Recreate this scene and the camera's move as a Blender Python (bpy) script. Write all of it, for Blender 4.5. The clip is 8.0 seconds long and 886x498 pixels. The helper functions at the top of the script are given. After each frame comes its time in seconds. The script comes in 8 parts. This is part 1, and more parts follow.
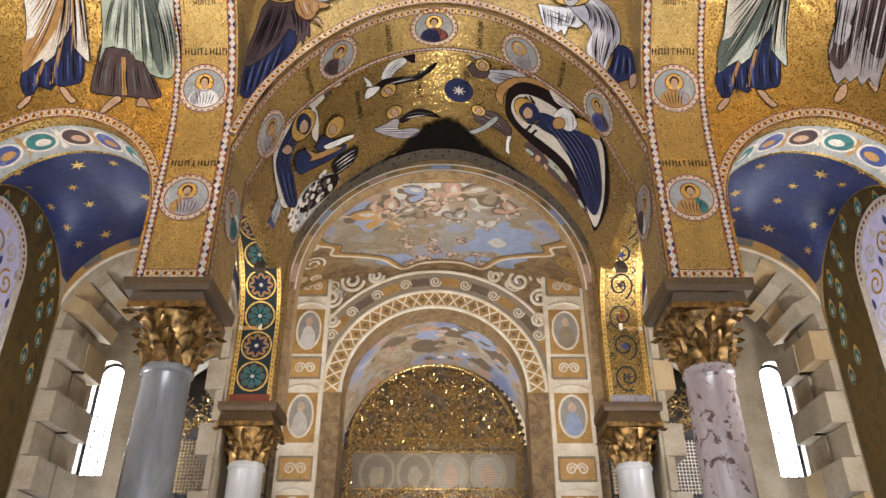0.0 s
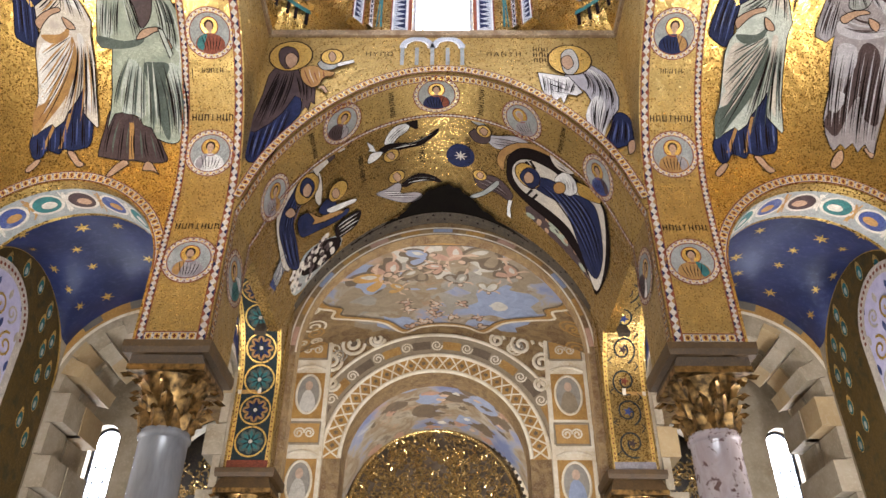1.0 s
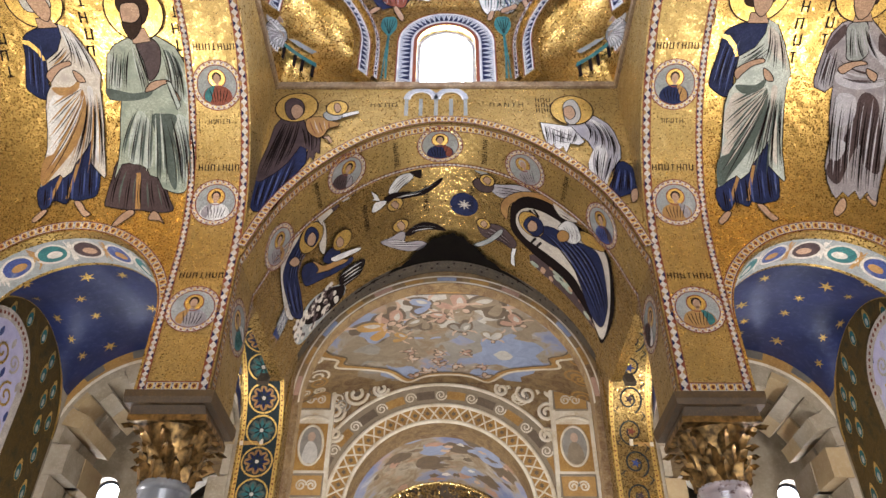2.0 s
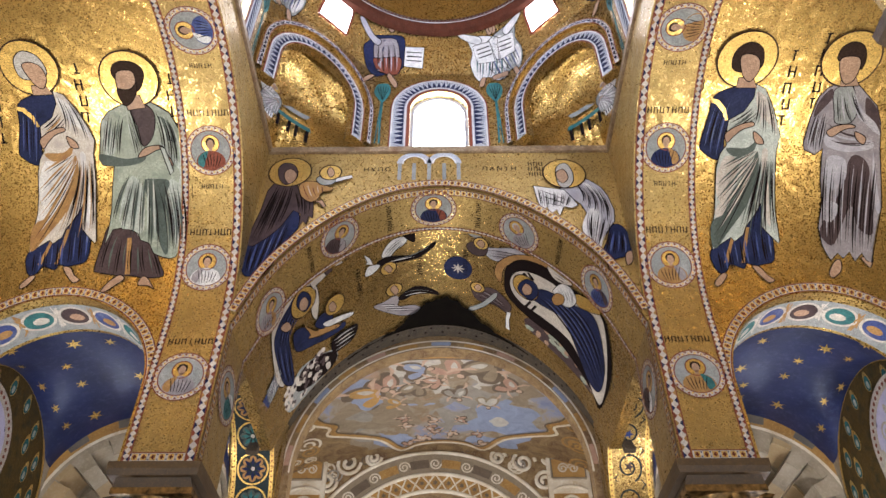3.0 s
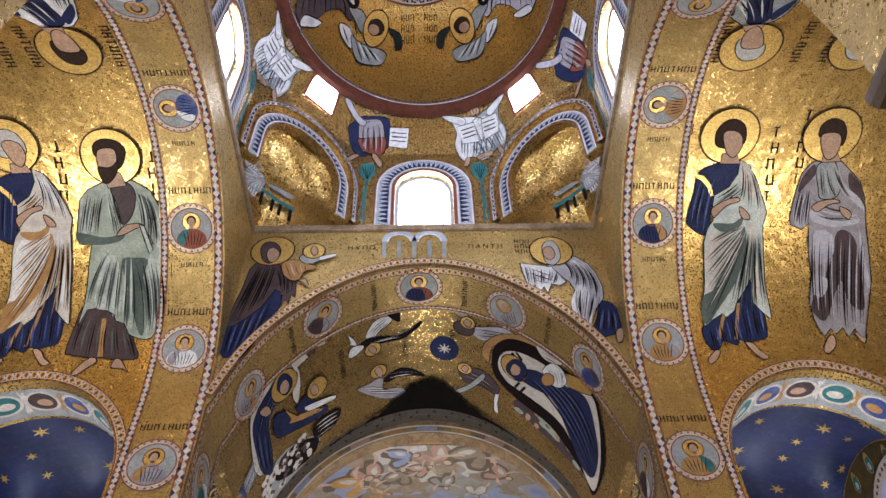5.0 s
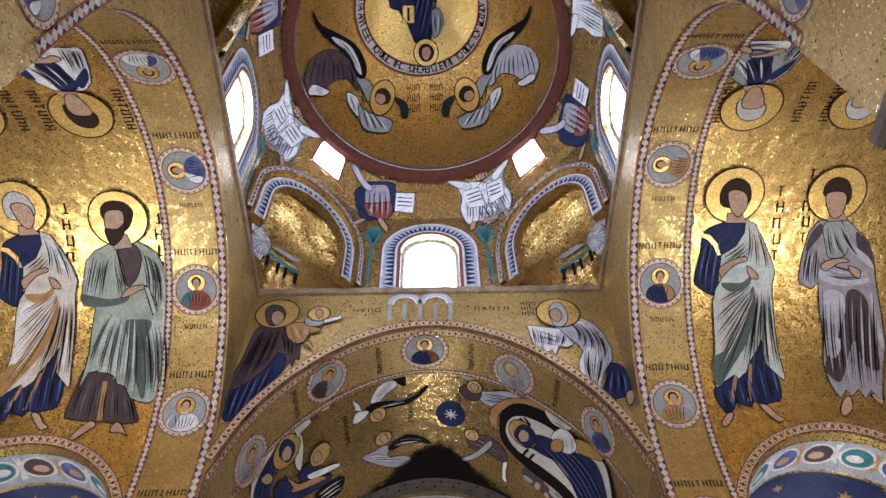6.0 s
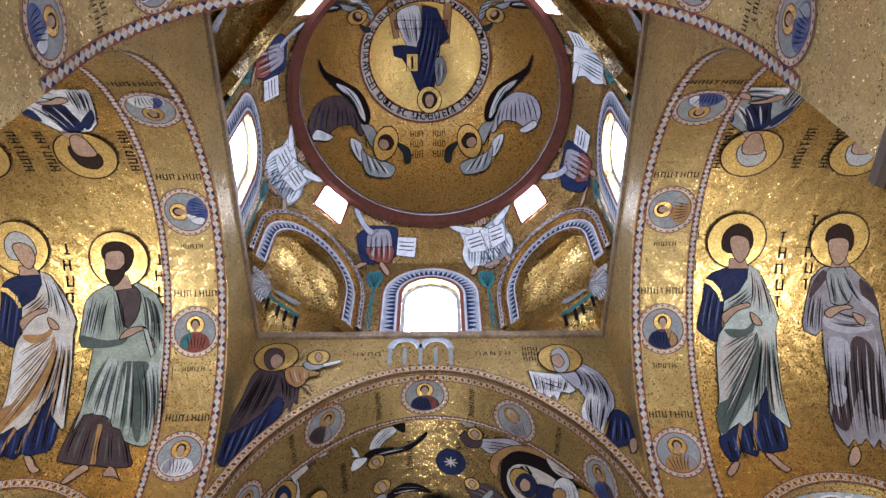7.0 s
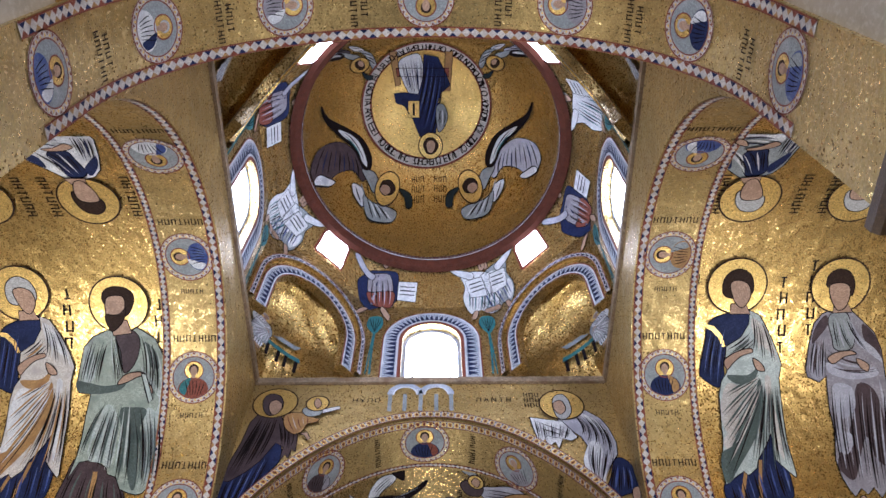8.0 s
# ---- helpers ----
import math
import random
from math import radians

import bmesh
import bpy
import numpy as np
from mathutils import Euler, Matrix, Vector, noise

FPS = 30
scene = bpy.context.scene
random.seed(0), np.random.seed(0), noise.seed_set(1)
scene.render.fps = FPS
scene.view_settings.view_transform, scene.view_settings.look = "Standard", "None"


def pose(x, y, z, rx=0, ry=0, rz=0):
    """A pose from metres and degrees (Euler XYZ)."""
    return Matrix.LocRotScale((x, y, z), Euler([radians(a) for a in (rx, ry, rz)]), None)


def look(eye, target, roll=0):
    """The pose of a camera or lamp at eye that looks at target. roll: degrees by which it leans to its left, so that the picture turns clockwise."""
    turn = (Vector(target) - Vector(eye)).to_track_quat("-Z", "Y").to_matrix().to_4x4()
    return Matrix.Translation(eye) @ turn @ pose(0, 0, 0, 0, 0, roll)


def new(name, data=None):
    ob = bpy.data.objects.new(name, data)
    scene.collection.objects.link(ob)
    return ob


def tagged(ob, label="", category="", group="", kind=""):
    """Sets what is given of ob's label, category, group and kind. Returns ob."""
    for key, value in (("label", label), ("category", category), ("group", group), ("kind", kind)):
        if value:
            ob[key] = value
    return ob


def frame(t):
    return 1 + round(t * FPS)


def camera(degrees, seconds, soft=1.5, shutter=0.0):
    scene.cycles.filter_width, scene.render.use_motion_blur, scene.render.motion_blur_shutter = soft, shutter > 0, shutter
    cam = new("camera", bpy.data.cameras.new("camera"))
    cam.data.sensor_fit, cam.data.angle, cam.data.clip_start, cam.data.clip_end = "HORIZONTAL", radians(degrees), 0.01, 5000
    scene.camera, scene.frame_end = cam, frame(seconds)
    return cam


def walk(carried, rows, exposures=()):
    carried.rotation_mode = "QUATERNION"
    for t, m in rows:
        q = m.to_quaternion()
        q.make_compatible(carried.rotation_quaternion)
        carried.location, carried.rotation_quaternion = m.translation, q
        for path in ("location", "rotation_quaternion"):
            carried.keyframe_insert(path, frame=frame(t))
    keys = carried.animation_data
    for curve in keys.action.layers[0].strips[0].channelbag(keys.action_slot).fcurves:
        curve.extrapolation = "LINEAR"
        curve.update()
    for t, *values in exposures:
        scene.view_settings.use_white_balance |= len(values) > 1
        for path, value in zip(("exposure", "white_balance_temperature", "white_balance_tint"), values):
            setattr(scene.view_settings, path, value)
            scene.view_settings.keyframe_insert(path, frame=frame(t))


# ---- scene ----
cam = camera(61.0, 8.0)
EYE = 1.6
PATH = [
    (0.0, 0.000, -0.000, -0.000, 119.49, -0.16, 0.17),
    (0.5, -0.003, -0.004, -0.004, 121.59, -0.27, 0.21),
    (1.0, -0.000, -0.011, -0.006, 124.30, -0.37, 0.18),
    (1.5, -0.001, -0.018, -0.012, 125.95, -0.51, 0.39),
    (3.0, -0.009, 0.064, 0.051, 132.87, 0.15, 0.32),
    (3.5, -0.017, 0.119, 0.090, 134.96, 0.54, -0.20),
    (4.0, -0.025, 0.170, 0.125, 137.11, 0.70, -0.18),
    (4.5, -0.029, 0.196, 0.144, 137.62, 1.33, -0.41),
    (6.0, -0.018, 0.411, 0.069, 144.98, 1.01, 0.25),
    (6.5, -0.009, 0.439, 0.062, 146.92, 0.84, -0.01),
    (7.0, 0.006, 0.473, 0.059, 148.66, 0.57, 0.01),
    (7.5, 0.021, 0.482, 0.059, 150.38, 0.48, -0.17),
    (8.0, 0.032, 0.462, 0.060, 152.02, 0.39, 0.08),
]
walk(cam, [(t, pose(x, y, EYE + z, rx, ry, rz)) for t, x, y, z, rx, ry, rz in PATH],
     [(0.0, 0.42, 6150, 11), (4.0, -0.02, 5850, 13), (8.0, -0.20, 5200, 14)])

# ---- light ----
world = bpy.data.worlds.new("sky")
scene.world = world
world.use_nodes = True
wt = world.node_tree
sky = wt.nodes.new("ShaderNodeTexSky")
sky.sky_type = 'NISHITA'
sky.sun_disc = False
sky.sun_elevation, sky.sun_rotation = radians(50), radians(200)
wt.links.new(sky.outputs[0], wt.nodes["Background"].inputs[0])
wt.nodes["Background"].inputs[1].default_value = 0.12


def area(name, place, target, size, power, color=(1, 0.95, 0.88)):
    d = bpy.data.lights.new(name, 'AREA')
    d.size, d.energy, d.color = size, power, color
    ob = new(name, d)
    ob.matrix_world = look(place, target)
    return ob


FLOODS = [((-5.2, 3.75, 4.4), (-3.9, 4.6, 9.0)), ((5.1, 3.75, 4.4), (3.8, 4.6, 9.0))]
for (q, aim), power in zip(FLOODS, (128, 102)):
    area("flood_lamp", q, aim, 0.25, power, (1, 0.93, 0.80)).data.spread = radians(140)
# unseen fills behind the camera, in place of daylight from the east windows
area("nave_fill", (-1.5, -3.0, 3.4), (-0.5, 6.0, 8.5), 0.8, 260, (0.96, 0.97, 1.0))
area("nave_fill", (1.3, -3.0, 3.4), (0.5, 6.0, 8.5), 0.8, 260, (0.96, 0.97, 1.0))
area("fresco_lamp", (-0.1, 10.6, 4.6), (-0.1, 12.2, 8.0), 0.8, 110, (1, 0.93, 0.82))
# added fills without fixtures, to brighten the choir, aisles and corner bays
area("choir_fill", (-0.1, 15.2, 4.8), (-0.1, 18, 6.9), 0.6, 140, (1, 0.93, 0.82))
area("aisle_fill", (-5.0, 11.5, 3.0), (-4.3, 10.2, 7.0), 0.6, 22, (0.95, 0.97, 1))
area("aisle_fill", (4.9, 11.5, 3.0), (4.2, 10.2, 7.0), 0.6, 22, (0.95, 0.97, 1))
area("bay_fill", (-4.6, 7.0, 3.4), (-4.3, 9.0, 7.0), 0.4, 85, (1, 0.95, 0.9))
area("bay_fill", (4.5, 7.0, 3.4), (4.2, 9.0, 7.0), 0.4, 135, (1, 0.95, 0.9))
area("arm_lamp", (-1.8, 8.9, 3.2), (1.6, 8.4, 8.2), 0.3, 55, (1, 0.94, 0.86))
area("arm_lamp", (1.65, 8.9, 3.2), (-1.75, 8.4, 8.2), 0.3, 55, (1, 0.94, 0.86))

# ---- plan (metres) ----
XC = -0.08            # axis of the nave
HW = 2.30             # half the dome square
YW = 6.655            # west side of the dome square
YD = YW - HW          # centre of the dome
PT = 0.73             # thickness of piers and arches
PTW = 0.80            # depth of the west arch
YE = YW - 2 * HW      # east side of the dome square
ZAB = EYE + 3.41      # top of the near abaci
ZS = EYE + 5.08       # springing of the four great arches
ZC = EYE + 7.98       # cornice under the drum
Y2 = 9.97             # east face of the far piers
PF = 0.62             # far pier width
ZAF = EYE + 3.22      # top of the far abaci
Y3 = 14.0             # arch between the painted bays
Y4 = 18.0             # gilded screen wall
XO = 5.55             # outer walls of the arms (from the axis)


def link(name, me, mat, parent=None, label=""):
    ob = new(name, me)
    if mat is not None:
        for m in (mat if isinstance(mat, (list, tuple)) else [mat]):
            ob.data.materials.append(m)
    if parent is not None:
        ob.parent = parent
    if label:
        ob["label"] = label
    return ob


def from_faces(name, verts, faces, mat, parent=None, label="", smooth=False):
    me = bpy.data.meshes.new(name)
    me.from_pydata([tuple(v) for v in verts], [], faces)
    me.validate()
    if smooth:
        for p in me.polygons:
            p.use_smooth = True
    me.update()
    return link(name, me, mat, parent, label)


def part(name, bm, mat, parent=None, label="", smooth=False):
    me = bpy.data.meshes.new(name)
    bm.normal_update()
    bm.to_mesh(me)
    bm.free()
    if smooth:
        for p in me.polygons:
            p.use_smooth = True
        me.set_sharp_from_angle(angle=radians(50))
    return link(name, me, mat, parent, label)


def box_bm(x0, x1, y0, y1, z0, z1, bevel=0.0):
    bm = bmesh.new()
    bmesh.ops.create_cube(bm, size=1)
    for v in bm.verts:
        v.co = ((x0 + x1) / 2 + v.co.x * (x1 - x0), (y0 + y1) / 2 + v.co.y * (y1 - y0), (z0 + z1) / 2 + v.co.z * (z1 - z0))
    if bevel:
        bmesh.ops.bevel(bm, geom=bm.edges[:], offset=bevel, segments=2, affect='EDGES')
    return bm


def structure(name, bm, mat, label, category, smooth=False):
    return tagged(part(name, bm, mat, None, "", smooth), label, category, kind="structure")


def arch_wall_bm(fn, u0, u1, zb, zt, uc, r, zs, thick, n=40, nz=1):
    """A wall from u0 to u1 and zb to zt, pierced by a round-headed opening that reaches down to zb. fn(u, z, d) gives the place."""
    bm = bmesh.new()
    arc = [(uc - r * math.cos(math.pi * i / n), zs + r * math.sin(math.pi * i / n)) for i in range(n + 1)]
    cols = [(u0, zb), (uc - r, zb)] if u0 < uc - r - 1e-4 else []
    low = ([(u0, zb)] if u0 < uc - r - 1e-4 else []) + [(uc - r, zb)] + arc + [(uc + r, zb)] + ([(u1, zb)] if u1 > uc + r + 1e-4 else [])
    clean = []
    for q in low:
        if not clean or abs(q[0] - clean[-1][0]) + abs(q[1] - clean[-1][1]) > 1e-5:
            clean.append(q)
    rows = []
    for u, z in clean:
        hs = [z + (zt - z) * k / nz for k in range(nz + 1)]
        rows.append(([bm.verts.new(fn(u, h, 0)) for h in hs], [bm.verts.new(fn(u, h, thick)) for h in hs]))
    for (af, ab), (bf, bb) in zip(rows, rows[1:]):
        bm.faces.new((af[0], ab[0], bb[0], bf[0]))
        if (af[-1].co - bf[-1].co).length < 1e-6:
            continue
        bm.faces.new((af[-1], bf[-1], bb[-1], ab[-1]))
        for k in range(nz):
            bm.faces.new((af[k], bf[k], bf[k + 1], af[k + 1]))
            bm.faces.new((ab[k], ab[k + 1], bb[k + 1], bb[k]))
    for f, k in (rows[0], rows[-1]):
        for i in range(nz):
            bm.faces.new((f[i], f[i + 1], k[i + 1], k[i]))
    bmesh.ops.remove_doubles(bm, verts=bm.verts[:], dist=1e-5)
    bmesh.ops.recalc_face_normals(bm, faces=bm.faces[:])
    return bm


def barrel_bm(fn, r, zs, l0, l1, thick=0.15, n=48, steps=8, a0=0.0, a1=math.pi):
    """A half-round vault shell. fn(u, z, l) gives the place."""
    bm = bmesh.new()
    g = []
    for k in range(steps + 1):
        l = l0 + (l1 - l0) * k / steps
        g.append([[bm.verts.new(fn(-q * math.cos(a0 + (a1 - a0) * i / n), zs + q * math.sin(a0 + (a1 - a0) * i / n), l)) for i in range(n + 1)] for q in (r, r + thick)])
    for k in range(steps):
        for i in range(n):
            bm.faces.new((g[k][0][i], g[k][0][i + 1], g[k + 1][0][i + 1], g[k + 1][0][i]))
            bm.faces.new((g[k][1][i], g[k + 1][1][i], g[k + 1][1][i + 1], g[k][1][i + 1]))
    for k, s in ((0, 1), (steps, -1)):
        for i in range(n):
            bm.faces.new((g[k][0][i], g[k][1][i], g[k][1][i + 1], g[k][0][i + 1]))
    for i in (0, n):
        for k in range(steps):
            bm.faces.new((g[k][0][i], g[k + 1][0][i], g[k + 1][1][i], g[k][1][i]))
    bmesh.ops.recalc_face_normals(bm, faces=bm.faces[:])
    return bm


def lathe_bm(profile, n=48, cx=0.0, cy=0.0, cz=0.0):
    bm = bmesh.new()
    rings = []
    for r, z in profile:
        rings.append([bm.verts.new((cx + r * math.cos(2 * math.pi * i / n), cy + r * math.sin(2 * math.pi * i / n), cz + z)) for i in range(n)])
    for a, b in zip(rings, rings[1:]):
        for i in range(n):
            bm.faces.new((a[i], a[(i + 1) % n], b[(i + 1) % n], b[i]))
    bmesh.ops.remove_doubles(bm, verts=bm.verts[:], dist=1e-6)
    return bm

# ---- materials ----
def nodes_of(name):
    m = bpy.data.materials.new(name)
    m.use_nodes = True
    t = m.node_tree
    return m, t, t.nodes["Principled BSDF"]


def put(t, kind, **vals):
    n = t.nodes.new(kind)
    for k, v in vals.items():
        if k in n.inputs:
            n.inputs[k].default_value = v
        else:
            setattr(n, k, v)
    return n


def mixc(t, fac, a, b, mode='MIX'):
    n = t.nodes.new("ShaderNodeMix")
    n.data_type, n.blend_type = 'RGBA', mode
    for sock, v in ((n.inputs[0], fac), (n.inputs[6], a), (n.inputs[7], b)):
        if isinstance(v, (int, float)):
            sock.default_value = v
        elif isinstance(v, (tuple, list)):
            sock.default_value = (*v, 1) if len(v) == 3 else v
        else:
            t.links.new(v, sock)
    return n.outputs[2]


def ramp(t, src, lo, hi, a=0.0, b=1.0):
    n = put(t, "ShaderNodeMapRange")
    t.links.new(src, n.inputs[0])
    n.inputs[1].default_value, n.inputs[2].default_value, n.inputs[3].default_value, n.inputs[4].default_value = lo, hi, a, b
    return n.outputs[0]


def mosaic(name, color, alt=None, metal=0.0, rough=0.45, tilt=0.12, vary=0.35, size=85.0, stain=0.5, wave=0.35, spec=0.15):
    """Small glass cubes set by hand: each cell has its own tone and lean."""
    m, t, b = nodes_of(name)
    geo = put(t, "ShaderNodeNewGeometry")
    cells = put(t, "ShaderNodeTexVoronoi", Scale=size)
    t.links.new(geo.outputs["Position"], cells.inputs["Vector"])
    big = put(t, "ShaderNodeTexNoise", Scale=1.1, Detail=5.0, Roughness=0.65)
    t.links.new(geo.outputs["Position"], big.inputs["Vector"])
    mid = put(t, "ShaderNodeTexNoise", Scale=7.0, Detail=3.0)
    t.links.new(geo.outputs["Position"], mid.inputs["Vector"])
    sep = put(t, "ShaderNodeSeparateColor")
    t.links.new(cells.outputs["Color"], sep.inputs[0])
    dark = tuple(c * (1 - vary) for c in color)
    lite = tuple(min(1.0, c * (1 + vary)) for c in color)
    c = mixc(t, sep.outputs[0], dark, lite)
    if alt:
        c = mixc(t, ramp(t, mid.outputs[0], 0.5, 0.68), c, alt)
    c = mixc(t, ramp(t, big.outputs[0], 0.35, 0.7, stain, 0.0), c, tuple(k * 0.55 for k in color))
    edge = put(t, "ShaderNodeTexVoronoi", Scale=size, feature='DISTANCE_TO_EDGE')
    t.links.new(geo.outputs["Position"], edge.inputs["Vector"])
    joint = ramp(t, edge.outputs["Distance"], 0.02, 0.10, 1.0, 0.0)
    c = mixc(t, joint, c, tuple(k * 0.70 for k in color))
    t.links.new(c, b.inputs["Base Color"])
    b.inputs["Metallic"].default_value = metal
    b.inputs["Specular IOR Level"].default_value = spec
    t.links.new(ramp(t, sep.outputs[1], 0, 1, rough - 0.12, rough + 0.15), b.inputs["Roughness"])
    off = put(t, "ShaderNodeVectorMath", operation='SUBTRACT')
    t.links.new(cells.outputs["Color"], off.inputs[0])
    off.inputs[1].default_value = (0.5, 0.5, 0.5)
    sc = put(t, "ShaderNodeVectorMath", operation='SCALE')
    t.links.new(off.outputs[0], sc.inputs[0])
    sc.inputs["Scale"].default_value = tilt
    add = put(t, "ShaderNodeVectorMath", operation='ADD')
    t.links.new(sc.outputs[0], add.inputs[0])
    bump = put(t, "ShaderNodeBump", Strength=wave, Distance=0.03)
    t.links.new(mid.outputs[0], bump.inputs["Height"])
    t.links.new(bump.outputs[0], add.inputs[1])
    nrm = put(t, "ShaderNodeVectorMath", operation='NORMALIZE')
    t.links.new(add.outputs[0], nrm.inputs[0])
    t.links.new(nrm.outputs[0], b.inputs["Normal"])
    return m


def plaster(name, colors, scale=1.5, rough=0.75, bump=0.15, warp=0.0, sharp=(0.35, 0.65)):
    """Painted plaster or stone: two tones in clouds, a finer third tone, and grain."""
    m, t, b = nodes_of(name)
    geo = put(t, "ShaderNodeNewGeometry")
    a = put(t, "ShaderNodeTexNoise", Scale=scale, Detail=6.0, Roughness=0.6, Distortion=warp)
    f = put(t, "ShaderNodeTexNoise", Scale=scale * 9, Detail=4.0, Roughness=0.7)
    for n in (a, f):
        t.links.new(geo.outputs["Position"], n.inputs["Vector"])
    c = mixc(t, ramp(t, a.outputs[0], *sharp), colors[0], colors[1])
    c = mixc(t, ramp(t, f.outputs[0], 0.5, 0.72, 0.0, 0.65), c, colors[2 % len(colors)])
    t.links.new(c, b.inputs["Base Color"])
    b.inputs["Roughness"].default_value = rough
    bp = put(t, "ShaderNodeBump", Strength=bump, Distance=0.02)
    t.links.new(f.outputs[0], bp.inputs["Height"])
    t.links.new(bp.outputs[0], b.inputs["Normal"])
    return m


def marble(name, base, vein, rough=0.22, scale=3.0, blot=None):
    m, t, b = nodes_of(name)
    geo = put(t, "ShaderNodeNewGeometry")
    a = put(t, "ShaderNodeTexNoise", Scale=scale, Detail=8.0, Roughness=0.62, Distortion=1.2)
    mp = put(t, "ShaderNodeMapping")
    mp.inputs["Scale"].default_value = (1, 1, 0.35)
    t.links.new(geo.outputs["Position"], mp.inputs[0])
    t.links.new(mp.outputs[0], a.inputs["Vector"])
    c = mixc(t, ramp(t, a.outputs[0], 0.38, 0.68), base, vein)
    if blot:
        v = put(t, "ShaderNodeTexNoise", Scale=9.0, Detail=4.0, Roughness=0.6, Distortion=0.6)
        t.links.new(geo.outputs["Position"], v.inputs["Vector"])
        c = mixc(t, ramp(t, v.outputs[0], 0.575, 0.63), c, blot)
    t.links.new(c, b.inputs["Base Color"])
    b.inputs["Roughness"].default_value = rough
    return m


def metal(name, color, rough=0.4, metallic=1.0, var=0.4):
    m, t, b = nodes_of(name)
    geo = put(t, "ShaderNodeNewGeometry")
    n = put(t, "ShaderNodeTexNoise", Scale=14.0, Detail=5.0)
    t.links.new(geo.outputs["Position"], n.inputs["Vector"])
    t.links.new(mixc(t, ramp(t, n.outputs[0], 0.35, 0.65), tuple(c * (1 - var) for c in color), color), b.inputs["Base Color"])
    t.links.new(ramp(t, n.outputs[0], 0.3, 0.7, rough + 0.15, rough - 0.1), b.inputs["Roughness"])
    b.inputs["Metallic"].default_value = metallic
    bp = put(t, "ShaderNodeBump", Strength=0.25, Distance=0.01)
    t.links.new(n.outputs[0], bp.inputs["Height"])
    t.links.new(bp.outputs[0], b.inputs["Normal"])
    return m


def daylight(name, color, strength):
    m, t, b = nodes_of(name)
    b.inputs["Base Color"].default_value = (0.8, 0.8, 0.8, 1)
    b.inputs["Emission Color"].default_value = (*color, 1)
    b.inputs["Emission Strength"].default_value = strength
    return m


GOLD = mosaic("gold_mosaic", (0.63, 0.41, 0.125), metal=0.93, rough=0.33, tilt=0.15, vary=0.30, size=74.0, stain=0.6, wave=0.6)
GOLD_WALL = mosaic("old_gold_mosaic", (0.50, 0.345, 0.125), metal=0.76, rough=0.37, tilt=0.14, vary=0.30, size=74.0, stain=0.7, wave=0.65)
GOLD_DULL = mosaic("dull_gold_mosaic", (0.44, 0.295, 0.105), metal=0.88, rough=0.31, tilt=0.19, vary=0.34, size=74.0, stain=0.85, wave=0.75)
BLUE = plaster("blue_vault_plaster", [(0.006, 0.010, 0.038), (0.014, 0.022, 0.085), (0.05, 0.06, 0.12)], 1.3, 0.38)
FRESCO_MAT = plaster("fresco_plaster", [(0.24, 0.155, 0.065), (0.13, 0.07, 0.028), (0.38, 0.30, 0.19)], 4.2, 0.7, 0.05, 1.0, (0.4, 0.6))


def painted(name, scale=0.9):
    """A faded ceiling picture: warped clouds of several pigments."""
    m, t, b = nodes_of(name)
    geo = put(t, "ShaderNodeNewGeometry")
    w = put(t, "ShaderNodeTexNoise", Scale=scale * 1.4, Detail=3.0)
    t.links.new(geo.outputs["Position"], w.inputs["Vector"])
    sc = put(t, "ShaderNodeVectorMath", operation='SCALE')
    sc.inputs["Scale"].default_value = 1.1
    t.links.new(w.outputs["Color"], sc.inputs[0])
    ad = put(t, "ShaderNodeVectorMath", operation='ADD')
    t.links.new(geo.outputs["Position"], ad.inputs[0])
    t.links.new(sc.outputs[0], ad.inputs[1])
    n1 = put(t, "ShaderNodeTexNoise", Scale=scale, Detail=7.0, Roughness=0.6)
    n2 = put(t, "ShaderNodeTexNoise", Scale=scale * 2.6, Detail=6.0, Roughness=0.65)
    for n in (n1, n2):
        t.links.new(ad.outputs[0], n.inputs["Vector"])
    r = put(t, "ShaderNodeValToRGB")
    cr = r.color_ramp
    stops = ((0.36, (0.15, 0.18, 0.32)), (0.44, (0.25, 0.26, 0.34)), (0.49, (0.30, 0.25, 0.19)), (0.54, (0.22, 0.155, 0.09)), (0.60, (0.34, 0.29, 0.22)), (0.67, (0.12, 0.08, 0.05)))
    while len(cr.elements) < len(stops):
        cr.elements.new(0.5)
    for el, (p, c) in zip(cr.elements, stops):
        el.position, el.color = p, (*c, 1)
    t.links.new(n1.outputs[0], r.inputs[0])
    c = mixc(t, ramp(t, n2.outputs[0], 0.57, 0.70, 0.0, 0.65), r.outputs[0], (0.42, 0.24, 0.15))
    c = mixc(t, ramp(t, n2.outputs[0], 0.40, 0.28, 0.0, 0.5), c, (0.56, 0.53, 0.48))
    t.links.new(c, b.inputs["Base Color"])
    b.inputs["Roughness"].default_value = 0.7
    return m


PAINTING = painted("faded_ceiling_painting", 0.7)
STUCCO = plaster("cream_stucco", [(0.70, 0.63, 0.51), (0.52, 0.42, 0.28), (0.78, 0.74, 0.65)], 3.0, 0.6)
OCHRE = plaster("ochre_paint", [(0.40, 0.22, 0.055), (0.24, 0.12, 0.03), (0.52, 0.34, 0.11)], 3.0, 0.6)
STONE = plaster("pale_stone", [(0.36, 0.30, 0.22), (0.25, 0.20, 0.13), (0.44, 0.38, 0.29)], 2.6, 0.8)
STONE2 = plaster("ochre_stone", [(0.40, 0.29, 0.15), (0.32, 0.22, 0.11), (0.44, 0.35, 0.22)], 2.5, 0.8)
